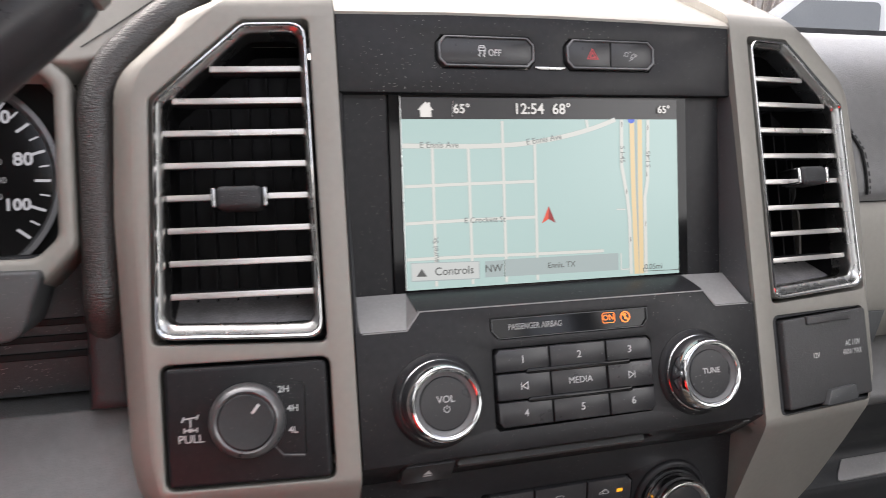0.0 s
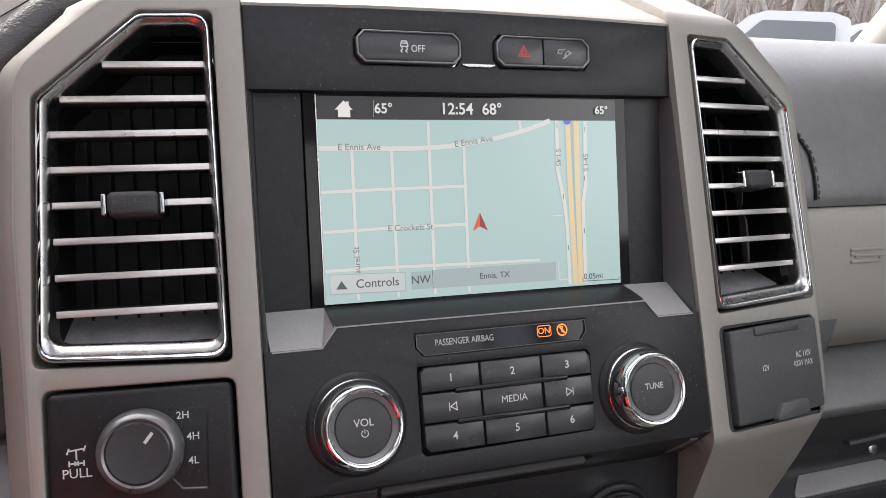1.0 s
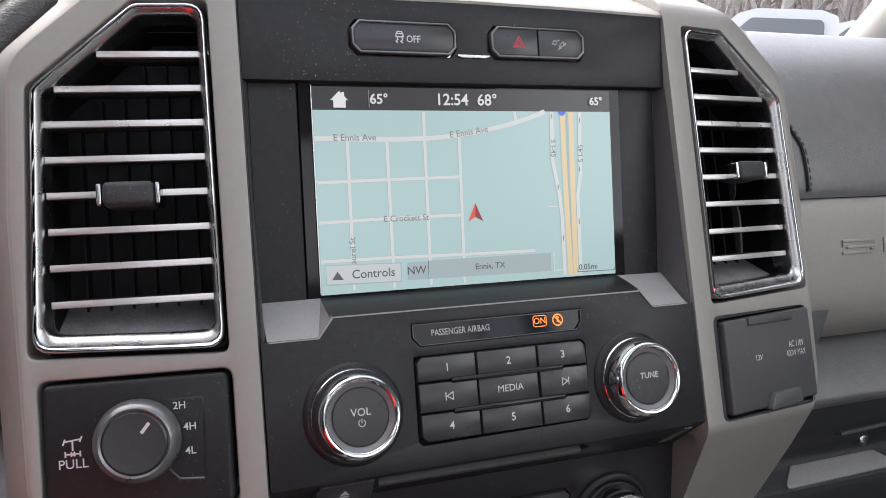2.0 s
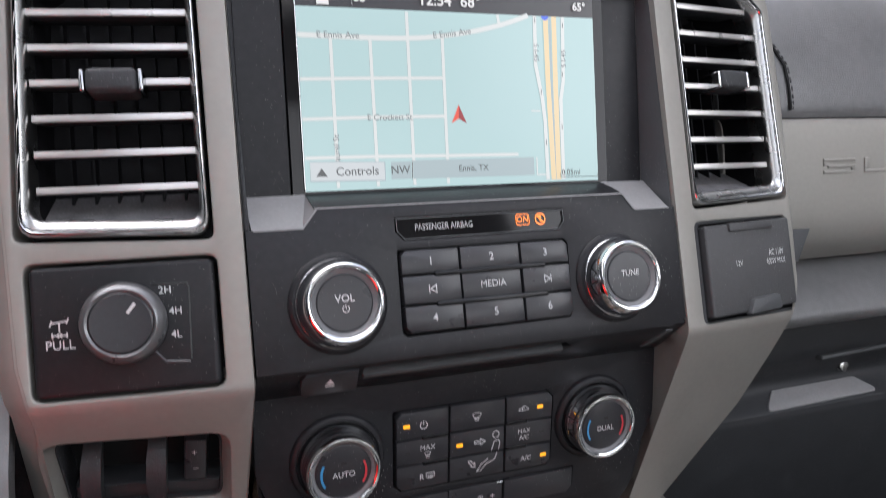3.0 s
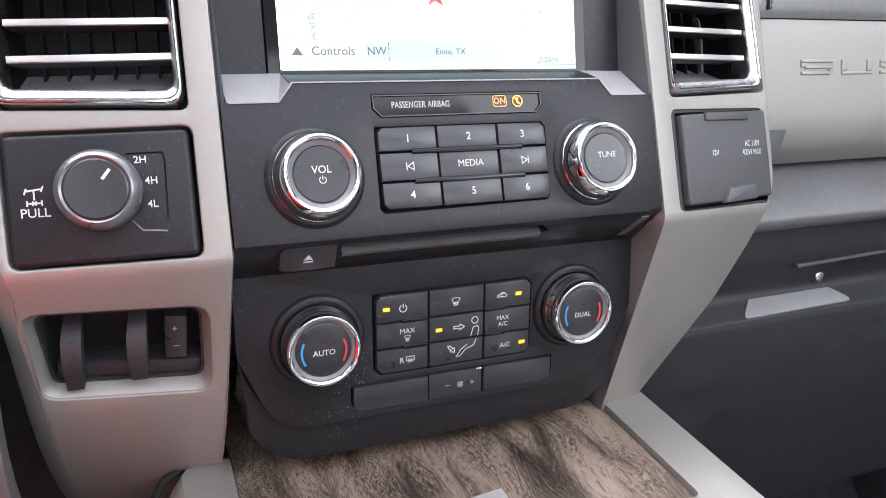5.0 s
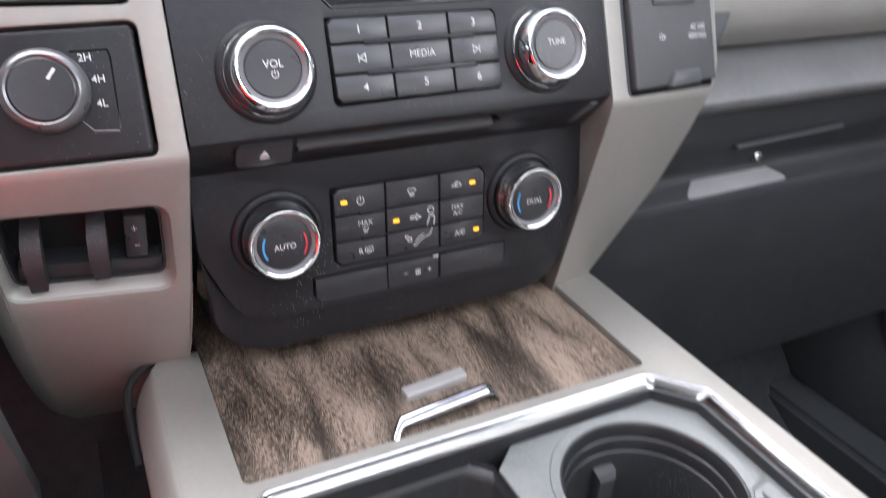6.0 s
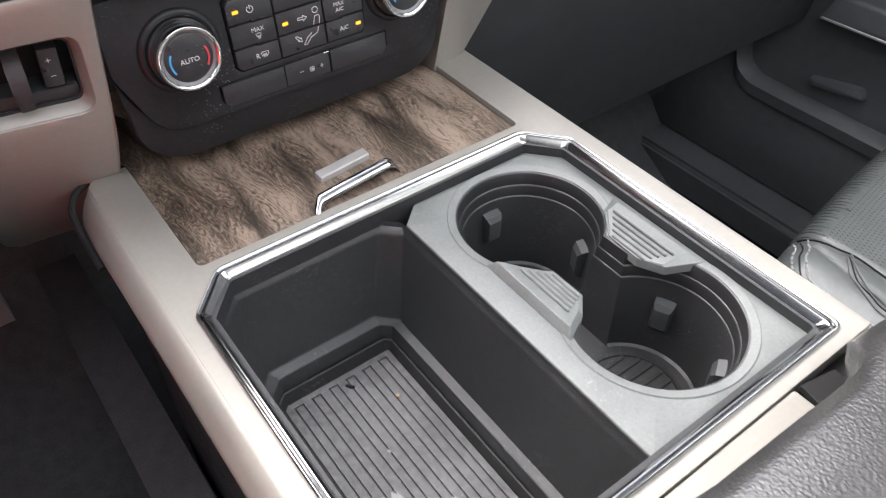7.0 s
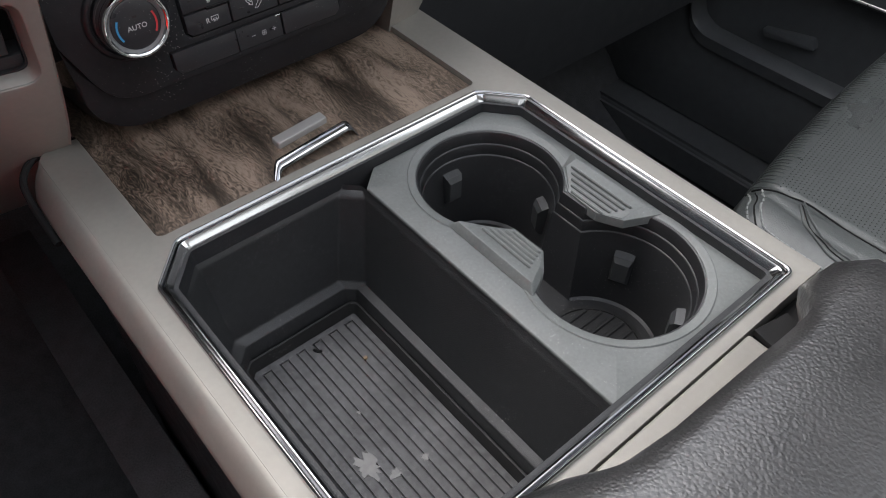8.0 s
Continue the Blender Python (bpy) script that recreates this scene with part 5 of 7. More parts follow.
# airbag lamp strip
air = thing("airbag_indicator", "gloss black airbag indicator strip with orange lamps", "indicator", (0, -0.025, -0.074))
o = [(-0.0474, -0.0634), (0.0479, -0.0634), (0.0479, -0.0696), (0.0446, -0.0735), (-0.0436, -0.0738), (-0.0474, -0.0696)]
icon(air, [(o, True)], 0.0005, FA, 0.0003, GREYPL, "window_edge")
win = part("window", plate(bmesh.new(), o, (), -0.006, -0.0006, 0.0003, 1, (), FA), GLOSS, air, "gloss black window")
legend(win, "PASSENGER AIRBAG", 0.0046, -0.0216, -0.0682, FA, -0.0003, GREYPRINT, wide=0.78)
lamp = part("lamp", letters("ON", 0.0046, 0.0235, -0.0674, FA, -0.0003, bold=0.00002), ORANGE, air, "orange lit word ON")
icon(lamp, [(octo(0.0196, 0.0274, -0.0702, -0.0646, 0.0008), True)], 0.0004, FA, -0.0004, ORANGE, "lamp_frame")
cx, cz = 0.0341, -0.0676
lamp = icon(air, [(arc(cx, cz, 0.0029, 0, 345, 18), True), ([(cx - 0.0019, cz + 0.0019), (cx + 0.0019, cz - 0.0019)], False), (arc(cx - 0.0002, cz + 0.0012, 0.0006, 0, 330, 8), True), ([(cx - 0.0006, cz - 0.0004), (cx + 0.0008, cz - 0.0014)], False)], 0.0007, FA, -0.0004, ORANGE, "lamp")

# radio keys
XC, ZR = (-0.0477, -0.0156, 0.0190, 0.0483), (-0.0793, -0.0922, -0.1072, -0.1212)
names = (("1", "2", "3"), ("", "MEDIA", ""), ("4", "5", "6"))
for r in range(3):
    for c in range(3):
        g = 0.0003
        cut = "".join("1" if v else "0" for v in (r == 2 and c == 0, r == 2 and c == 2, r == 0 and c == 2, r == 0 and c == 0))
        p = octo(XC[c] + g, XC[c + 1] - g, ZR[r + 1] + g, ZR[r] - g, 0.0026, cut)
        k = key(radio, p, FA, -0.006, 0.0022 if r != 1 or c != 1 else 0.0016, None, 0.0015)
        mx, mz = (XC[c] + XC[c + 1]) / 2, (ZR[r] + ZR[r + 1]) / 2
        if names[r][c]:
            legend(k, names[r][c], 0.0056 if len(names[r][c]) == 1 else 0.0050, mx + (0.0004 if c == 1 else 0), mz, FA, 0.0024 if r != 1 or c != 1 else 0.0018)
        elif c == 0:
            icon(k, [(at(mx, mz, 0.001, [(-2.0, -2.0), (-2.0, 2.0)]), False), (at(mx, mz, 0.001, [(-1.4, 0), (1.8, 1.9), (1.8, -1.9)]), True)], 0.0005, FA, 0.0023)
        else:
            icon(k, [(at(mx, mz, 0.001, [(2.0, -2.0), (2.0, 2.0)]), False), (at(mx, mz, 0.001, [(1.4, 0), (-1.8, 1.9), (-1.8, -1.9)]), True)], 0.0005, FA, 0.0023)
for z in (-0.0922, -0.1074):
    part("groove", plate(bmesh.new(), rounded(rect(-0.0302, 0.0335, z - 0.0015, z + 0.0015), 0.0014), (), -0.002, 0.0030, 0.0010, 2, (), FA), GLOSS, radio, "gloss black finger groove")
legend(vol, "VOL", 0.0050, -0.0803, -0.1006, FA, 0.0149)
icon(vol, [(arc(-0.0801, -0.1054, 0.0016, 120, 420, 12), False), ([(-0.0801, -0.1034), (-0.0801, -0.1054)], False)], 0.0004, FA, 0.0148)
legend(tune, "TUNE", 0.0044, 0.0772, -0.1010, FA, 0.0149)
# disc slot key
ej = thing("eject_button", "black disc eject key with a white symbol", "button", (-0.086, -0.02, -0.147))
k = key(ej, octo(-0.1000, -0.0715, -0.1486, -0.1366, 0.0020, "1001"), FE, -0.008, 0.0, None, 0.0008, "cap")
bm = filled(bmesh.new(), [(-0.0882, -0.1426), (-0.0834, -0.1426), (-0.0858, -0.1398)], FE, 0.0003)
filled(bm, [(-0.0882, -0.1440), (-0.0834, -0.1440), (-0.0834, -0.1432), (-0.0882, -0.1432)], FE, 0.0003)
part("symbol", bm, WHITE, k)
k = key(ej, [(0.1050, -0.1475), (0.1100, -0.1475), (0.1160, -0.1360), (0.1110, -0.1360)], FD, -0.002, 0.0008, GREYPL, 0.0005, "trim_tab")

# climate keys
XC, ZR = (-0.0468, -0.0154, 0.0191, 0.0496), (-0.1686, -0.1848, -0.2000, -0.2148)
ck = {}
for r in range(3):
    for c in range(3):
        g = 0.0003
        cut = "".join("1" if v else "0" for v in (r == 2 and c == 0, r == 2 and c == 2, r == 0 and c == 2, r == 0 and c == 0))
        ck[r, c] = key(clim, octo(XC[c] + g, XC[c + 1] - g, ZR[r + 1] + g, ZR[r] - g, 0.0032, cut), FC, -0.006, 0.0019, None, 0.0015)
ROW2 = (-0.0604, -0.0152, 0.0193, 0.0654)
for c, cut in ((0, "1000"), (1, "0000"), (2, "0100")):
    ck[3, c] = key(clim, octo(ROW2[c] + 0.0003, ROW2[c + 1] - 0.0003, -0.2353 if c != 1 else -0.2357, -0.2200, 0.0036, cut), FC, -0.006, 0.0016 if c != 1 else 0.0006, None, 0.0011)
O = 0.0019
for x, z, key_at in ((-0.0406, -0.1767, (0, 0)), (0.0409, -0.1768, (0, 2)), (-0.0093, -0.1928, (1, 1)), (0.0441, -0.2073, (2, 2))):
    part("lamp", plate(bmesh.new(), rect(x - 0.0019, x + 0.0019, z - 0.0010, z + 0.0010), (), 0.0012, 0.0021, 0, 1, (), FC), AMBER, ck[key_at], "small lit amber lamp")
for x, z, key_at in ((-0.0387, -0.2073, (2, 0)), (-0.0084, -0.2073, (2, 1)), (-0.0105, -0.1768, (0, 1)), (-0.0400, -0.1925, (1, 0)), (0.0425, -0.1925, (1, 2))):
    part("unlit_lamp", plate(bmesh.new(), rect(x - 0.0014, x + 0.0014, z - 0.0004, z + 0.0004), (), 0.0012, 0.0021, 0, 1, (), FC), UNLIT, ck[key_at])
icon(ck[0, 0], [(arc(-0.0308, -0.1770, 0.0021, 120, 420, 14), False), ([(-0.0308, -0.1744), (-0.0308, -0.1768)], False)], 0.0005, FC, O)
wave = lambda x, z: [(x - 0.0003, z - 0.0012), (x + 0.0003, z - 0.0004), (x - 0.0003, z + 0.0004), (x + 0.0003, z + 0.0012)]
fanw = lambda x, z, s: at(x, z, s, [(-2.6, 1.4), (-1.3, 2.0), (1.3, 2.0), (2.6, 1.4), (1.4, -1.2), (-1.4, -1.2)])
icon(ck[0, 1], [(fanw(0.0009, -0.1767, 0.001), True)] + [(wave(0.0009 + d, -0.1782), False) for d in (-0.0009, 0, 0.0009)], 0.0004, FC, O)
icon(ck[0, 2], [(at(0.0302, -0.1767, 0.001, [(-3.0, -0.9), (-2.8, 0.2), (-1.2, 0.6), (-0.2, 1.6), (1.4, 1.5), (2.2, 0.5), (3.0, 0.1), (3.0, -0.9)]), True), (arc(0.0302, -0.1766, 0.0009, 30, 300, 8), False)], 0.0004, FC, O)
legend(ck[1, 0], "MAX", 0.0042, -0.0284, -0.1906, FC, 0.0021)
icon(ck[1, 0], [(fanw(-0.0284, -0.1945, 0.0007), True)] + [(wave(-0.0284 + d, -0.1956), False) for d in (-0.0007, 0, 0.0007)], 0.0003, FC, O)
icon(ck[1, 1], [(at(0.0030, -0.1925, 0.001, [(-3.2, -0.7), (0.6, -0.7), (0.6, -1.7), (3.4, 0.0), (0.6, 1.7), (0.6, 0.7), (-3.2, 0.7)]), True), (arc(0.0130, -0.1895, 0.0020, 0, 345, 14), True), (at(0.0130, -0.1965, 0.001, [(-2.6, -2.6), (-0.9, 3.0), (1.6, 3.4), (2.6, 2.2), (1.9, -2.6)]), False)], 0.0005, FC, O)
icon(ck[2, 1], [(at(-0.0012, -0.2055, 0.001, [(-2.6, 2.2), (-1.2, 2.2), (0.6, 0.2), (1.4, 0.9), (1.6, -1.9), (-1.1, -1.3), (-0.4, -0.8), (-2.4, 1.2)]), True), (at(0.0070, -0.2060, 0.001, [(7.0, 5.2), (5.6, 1.6), (4.2, 0.8), (0.4, -0.4), (-3.2, -4.2), (-5.4, -4.2), (-2.6, -0.2), (1.4, 2.4)]), False)], 0.0005, FC, O)
legend(ck[1, 2], "MAX", 0.0038, 0.0310, -0.1905, FC, 0.0021)
legend(ck[1, 2], "A/C", 0.0038, 0.0312, -0.1944, FC, 0.0021)
legend(ck[2, 2], "A/C", 0.0042, 0.0328, -0.2077, FC, 0.0021)
legend(ck[2, 0], "R", 0.0046, -0.0318, -0.2078, FC, 0.0021)
icon(ck[2, 0], [(at(-0.0268, -0.2074, 0.001, [(-2.4, -0.8), (-2.4, 1.6), (2.4, 1.6), (2.4, -0.8)]), True)] + [(wave(-0.0268 + d, -0.2082), False) for d in (-0.0010, 0, 0.0010)], 0.0004, FC, O)
icon(ck[3, 1], [([(-0.0046, -0.2282), (-0.0018, -0.2282)], False), ([(0.0110, -0.2282), (0.0138, -0.2282)], False), ([(0.0124, -0.2268), (0.0124, -0.2296)], False)] + [(arc(0.0047 + 0.0010 * math.cos(a), -0.2285 + 0.0010 * math.sin(a), 0.0008, 0, 330, 8), True) for a in (0.8, 2.37, 3.94, 5.5)], 0.0004, FC, 0.0008)
part("bright_corner", plate(bmesh.new(), rect(0.0150, 0.0188, -0.2212, -0.2201), (), 0.0, 0.0012, 0.0003, 1, (), FC), SATIN, ck[3, 1])
for x0, x1, z in ((-0.0315, -0.0160, -0.1848), (-0.0310, -0.0158, -0.2002), (0.0197, 0.0330, -0.1846), (0.0197, 0.0330, -0.1998)):
    part("groove", plate(bmesh.new(), rounded(rect(x0, x1, z - 0.0012, z + 0.0012), 0.0010), (), -0.002, 0.0021, 0.0007, 2, (), FC), GLOSS, clim, "gloss black finger groove")
for k, cx, cz, word in ((auto, -0.0787, -0.1897, "AUTO"), (dual, 0.0778, -0.1890, "DUAL")):
    legend(k, word, 0.0043, cx, cz - 0.0014, FC, 0.0147)
    part("cold_arc", stroke(bmesh.new(), arc(cx, cz - 0.0006, 0.0118, 152, 213, 12), 0.0012, FC, 0.0145), BLUE, k, "blue cold mark")
    part("warm_arc", stroke(bmesh.new(), arc(cx, cz - 0.0006, 0.0118, -33, 28, 12), 0.0012, FC, 0.0145), RED, k, "red warm mark")
    part("unlit_lamp", filled(bmesh.new(), rect(cx - 0.0014, cx + 0.0014, cz + 0.0042, cz + 0.0054), FC, 0.0147), UNLIT, k)

# ---- four wheel drive panel ----
fwd = thing("four_wheel_drive_panel", "soft black drive selector panel with a rotary knob", "switch panel", (-0.176, -0.02, -0.134))
panel = [(-0.2150, -0.1342), (-0.1370, -0.1342), (-0.1370, -0.0764), (-0.2150, -0.0764)]
face = part("faceplate", plate(bmesh.new(), rounded(panel, 0.0035), (), -0.012, 0.0008, 0.0022, 3, (), TL), BLACK, fwd, angle=50)
kx, kz = -0.1760, -0.1030
kn = part("knob", lathe(bmesh.new(), kx, kz, [(0.0168, -0.001), (0.0168, 0.008), (0.0134, 0.0110), (0.0134, 0.0126), (0.0126, 0.0131), (0.0100, 0.0129), (0.001, 0.0129)], TL, 64), KEY, fwd, angle=30)
part("rim", lathe(bmesh.new(), kx, kz, [(0.0174, 0.0010), (0.0180, 0.0030), (0.0181, 0.0062), (0.0176, 0.0094), (0.0162, 0.0122), (0.0146, 0.0131), (0.0136, 0.0124)], TL, 72, cap=False), mat("smoked_rim", (0.20, 0.20, 0.205), 0.30, metal=0.6, vary=0.05), kn, "smoked chrome rim", angle=40)
part("pointer", stroke(bmesh.new(), [(kx + 0.0030, kz + 0.0040), (kx + 0.0064, kz + 0.0082)], 0.0014, TL, 0.0130), WHITE, kn, "white pointer mark")
for word, x, z in (("2H", -0.1586, -0.0898), ("4H", -0.1546, -0.0994), ("4L", -0.1549, -0.1100)):
    legend(face, word, 0.0046, x, z, TL, 0.0011)
legend(face, "PULL", 0.0056, -0.2034, -0.1110, TL, 0.0011)
cx, cz = -0.2034, -0.1036
icon(face, [(at(cx, cz, 0.001, [(-3.4, 2.4), (3.4, 3.2)]), False), (at(cx, cz, 0.001, [(-3.9, 1.0), (-2.9, 3.6)]), False), (at(cx, cz, 0.001, [(2.9, 2.0), (3.9, 4.4)]), False), (at(cx, cz, 0.001, [(0, 2.8), (0, -1.6)]), False), (at(cx, cz, 0.001, [(-3.0, -3.0), (3.0, -3.0)]), False), (at(cx, cz, 0.001, [(-3.0, -4.2), (-3.0, -1.8)]), False), (at(cx, cz, 0.001, [(3.0, -4.2), (3.0, -1.8)]), False), (at(cx, cz, 0.001, [(-0.9, -3.9), (0.9, -2.1)]), False), (at(cx, cz, 0.001, [(-0.9, -2.1), (0.9, -3.9)]), False)], 0.0007, TL, 0.0009)
bm = plate(bmesh.new(), [(-0.1650, -0.1170), (-0.1604, -0.1224), (-0.1498, -0.1232), (-0.1498, -0.1220), (-0.1600, -0.1212), (-0.1642, -0.1164)], (), 0.0, 0.0016, 0.0005, 1, (), TL)
part("ledge", bm, RECESS, face, "grey moulded ledge")
bm = stroke(bmesh.new(), [(-0.1645, -0.0868), (-0.1490, -0.0868), (-0.1482, -0.0900), (-0.1492, -0.1215)], 0.0008, TL, 0.0008)
part("recess_line", bm, GLOSS, face)

# ---- socket cover ----
COVER = mat("grained_cover_plastic", (0.056, 0.056, 0.058), 0.46, vary=0.15, bump=0.5, bump_scale=1100, dust=0.6)
out = thing("power_outlet", "black grained hinged cover over power sockets", "socket cover", (0.178, -0.02, -0.134))
part("backing", plate(bmesh.new(), rect(0.1345, 0.2175, -0.1360, -0.0742), (), -0.020, -0.010, 0, 1, (), TR), DARK, out)
cov = part("cover", plate(bmesh.new(), rounded([(0.1412, -0.1325), (0.2160, -0.1310), (0.2160, -0.0765), (0.1412, -0.0785)], 0.0022), (), -0.008, 0.0026, 0.0016, 3, (), TR), COVER, out, angle=50)
part("hinge_bar", plate(bmesh.new(), rounded(rect(0.1600, 0.1985, -0.0826, -0.0775), 0.001), (), 0.0015, 0.0042, 0.0008, 2, (), TR), COVER, cov)
part("pull_tab", plate(bmesh.new(), rounded([(0.1690, -0.1330), (0.1975, -0.1318), (0.1960, -0.1232), (0.1735, -0.1240)], 0.001), (), 0.001, 0.0060, 0.0020, 2, (), TR), GREYPL, cov)
legend(cov, "12V", 0.0046, 0.1665, -0.1022, TR, 0.0029, wide=0.85)
legend(cov, "AC 110V", 0.0052, 0.2005, -0.0975, TR, 0.0029, wide=0.70)
legend(cov, "400W MAX", 0.0052, 0.1995, -0.1030, TR, 0.0029, wide=0.68)

# ---- trailer brake controller ----
brk = thing("brake_controller", "black trailer brake controller set in the silver pocket", "switch panel", (-0.175, 0.01, -0.20))
part("pocket", plate(bmesh.new(), rounded([(-0.2180, -0.2050), (-0.1345, -0.2080), (-0.1345, -0.1600), (-0.2180, -0.1570)], 0.002), (), -0.040, -0.026, 0, 1, (), TL), DARK, brk)
part("sill", plate(bmesh.new(), [(-0.2085, -0.1985), (-0.1400, -0.2035), (-0.1400, -0.1950), (-0.2075, -0.1900)], (), -0.030, -0.010, 0.002, 2, (), TL), GRAIN, brk)
for i, x in enumerate((-0.1985, -0.1690)):
    lp = []
    for z, o, h in ((-0.1660, -0.024, 0.0035), (-0.1700, -0.014, 0.0042), (-0.1760, -0.006, 0.0046), (-0.1850, -0.0015, 0.0046), (-0.1930, -0.0010, 0.0042), (-0.1990 - 0.002 * (1 - i), -0.0020, 0.0038)):
        lp.append([TL(x - h, z, o), TL(x + h, z, o), TL(x + h, z + 0.002, o - 0.008), TL(x - h, z + 0.002, o - 0.008)])
    bm = loft(bmesh.new(), lp, True, True)
    bmesh.ops.bevel(bm, geom=[e_ for e_ in bm.edges if e_.calc_face_angle(0) > 0.8], offset=0.0008, segments=2, affect="EDGES", clamp_overlap=True)
    part("lever", bm, GRAIN, brk, angle=35)
sw = part("gain_switch", plate(bmesh.new(), rounded([(-0.1570, -0.1915), (-0.1465, -0.1925), (-0.1455, -0.1690), (-0.1560, -0.1680)], 0.001), (), -0.026, -0.008, 0.001, 2, (), TL), KEY, brk)
icon(sw, [([(-0.1528, -0.1752), (-0.1502, -0.1752)], False), ([(-0.1515, -0.1739), (-0.1515, -0.1765)], False), ([(-0.1524, -0.1850), (-0.1498, -0.1850)], False)], 0.0004, TL, -0.0078)

# ---- passenger side dash ----
PADS = curve_pts([(0.036, -0.008), (0.033, 0.0), (0.036, 0.022), (0.047, 0.055), (0.068, 0.094), (0.100, 0.121), (0.140, 0.138), (0.22, 0.150), (0.62, 0.185)], 4)
dash = thing("passenger_dash", "black leather grained dash top over a silver trim panel", "dashboard", (0.5, 0.10, -0.05))
pad = part("pad", profile(bmesh.new(), PADS, 0.205, 0.88, 10, 0.02), PAD, dash, angle=60)
SILV = curve_pts([(0.038, -0.0085), (0.0315, -0.012), (0.0295, -0.030), (0.0300, -0.070), (0.0330, -0.090), (0.0420, -0.104), (0.060, -0.114)], 4)
trim = part("trim_panel", profile(bmesh.new(), SILV, 0.205, 0.88, 6, 0.01), SILVER, dash, "satin silver trim panel", angle=60)
BOL = curve_pts([(0.080, -0.112), (0.066, -0.118), (0.052, -0.132), (0.041, -0.150), (0.040, -0.158), (0.052, -0.165), (0.100, -0.168)], 4)
part("bolster", profile(bmesh.new(), BOL, 0.200, 0.88, 6, 0.015), PAD, dash, "black leather grained bolster", angle=60)
GLV = curve_pts([(0.090, -0.158), (0.088, -0.178), (0.092, -0.197), (0.102, -0.210), (0.112, -0.221), (0.113, -0.230), (0.100, -0.2440), (0.0985, -0.248), (0.100, -0.258), (0.112, -0.30), (0.140, -0.37), (0.180, -0.46)], 4)
part("glovebox_door", profile(bmesh.new(), GLV, 0.200, 0.88, 4, 0.015), GRAIN, dash, angle=40)
part("pull_ledge", plate(bmesh.new(), rounded([(0.3030, -0.2445), (0.4345, -0.2430), (0.4147, -0.2305), (0.3214, -0.2310)], 0.003), (), -0.006, 0.001, 0.001, 2, (), plane_map(0, -0.2375, 0.1055, 0, 0.95)), SHEENGREY, dash, "grey sheen ledge of the glovebox pull")
part("edge_bar", plate(bmesh.new(), rounded([(0.3560, -0.2052), (0.4930, -0.2012), (0.4930, -0.1975), (0.3560, -0.2014)], 0.0015), (), -0.008, 0.006, 0.0018, 3, (), flat_y(0.096)), GREYPL, dash, "slim bar along the glovebox door edge")
part("latch", lathe(bmesh.new(), 0.4010, -0.2185, [(0.0050, -0.006), (0.0050, 0.002), (0.0036, 0.003), (0.001, 0.003)], flat_y(0.110), 20), SATIN, dash, "small chrome latch")
part("pad_bridge", profile(bmesh.new(), [(y, z - 0.030) for y, z in PADS if y > 0.11], -0.17, 0.206, 4, 0.02), PAD, dash, "black leather grained dash top behind the screen", angle=60)
# stitched seam down the pad end
bm = bmesh.new()
seam_pts = [(0.268 - 0.05 * max(0, (z - 0.03)) / 0.1, y - 0.0012, z) for y, z in PADS if -0.004 < z < 0.13]
tube(bm, seam_pts, 0.0010, 6)
part("seam", bm, DARK, dash)
thread = mat("grey_thread", (0.06, 0.06, 0.06), 0.7)
for a, b in zip(seam_pts, seam_pts[1:]):
    A, B = Vector(a), Vector(b)
    n = max(1, int((B - A).length / 0.0045))
    for k in range(n):
        p, q = A.lerp(B, (k + 0.15) / n), A.lerp(B, (k + 0.75) / n)
        bm = tube(bmesh.new(), [p + Vector((0.0022, -0.0006, 0)), q + Vector((0.0022, -0.0006, 0))], 0.0006, 5)
        part("stitch", bm, thread, pad)
# embossed bars on the trim panel, plain shapes
SY = plane_map(0, -0.043, 0.0296, 0, -0.004)
for k in range(5):
    x = 0.2950 + 0.0400 * k
    shapes = {0: [(0, 31, 8.6, 10.8), (0, 5, 5.4, 8.4), (4, 31, 4.2, 6.2), (27, 31, 2.4, 4.0), (0, 28, 0, 2.2)], 1: [(0, 5, 2.4, 10.8), (0, 31, 0, 2.2), (26, 31, 2.4, 10.8)]}.get(k % 2)
    for a, b, c, d in shapes:
        bm = plate(bmesh.new(), rect(x + a / 1000, x + b / 1000, -0.0495 + c / 1000, -0.0495 + d / 1000), (), -0.002, 0.0016, 0.0006, 2, (), SY)
        part("embossed_bar", bm, SILVER, trim)
# end cap tab below the trim
part("end_tab", plate(bmesh.new(), [(0.236, -0.088), (0.2835, -0.0885), (0.2720, -0.1120), (0.236, -0.114)], (), -0.01, 0.0035, 0.0012, 2, (), flat_y(0.034)), GREYPL, dash, "grey plastic end tab", angle=50)

# ---- driver side dash ----
ddash = thing("driver_dash", "black leather grained dash beside the instrument cluster", "dashboard", (-0.5, 0.10, -0.05))
col = thing("steering_column", "grey plastic steering column shroud under the gauges", "shroud", (-0.36, 0.03, -0.10))
bm = plate(bmesh.new(), rounded([(-0.46, -0.0600), (-0.2790, -0.0600), (-0.2690, -0.0300), (-0.2700, -0.0260), (-0.46, -0.0230)], [0, 0.014, 0.004, 0.003, 0]), (), -0.20, 0.0, 0.006, 3, (), flat_y(0.0))
part("shroud", bm, GREYPL, col, angle=50)
part("pad", profile(bmesh.new(), [(y + 0.03, z + 0.02) for y, z in PADS[17:]], -0.88, -0.165, 8, 0.02), PAD, ddash, "black leather grained dash top", angle=60)
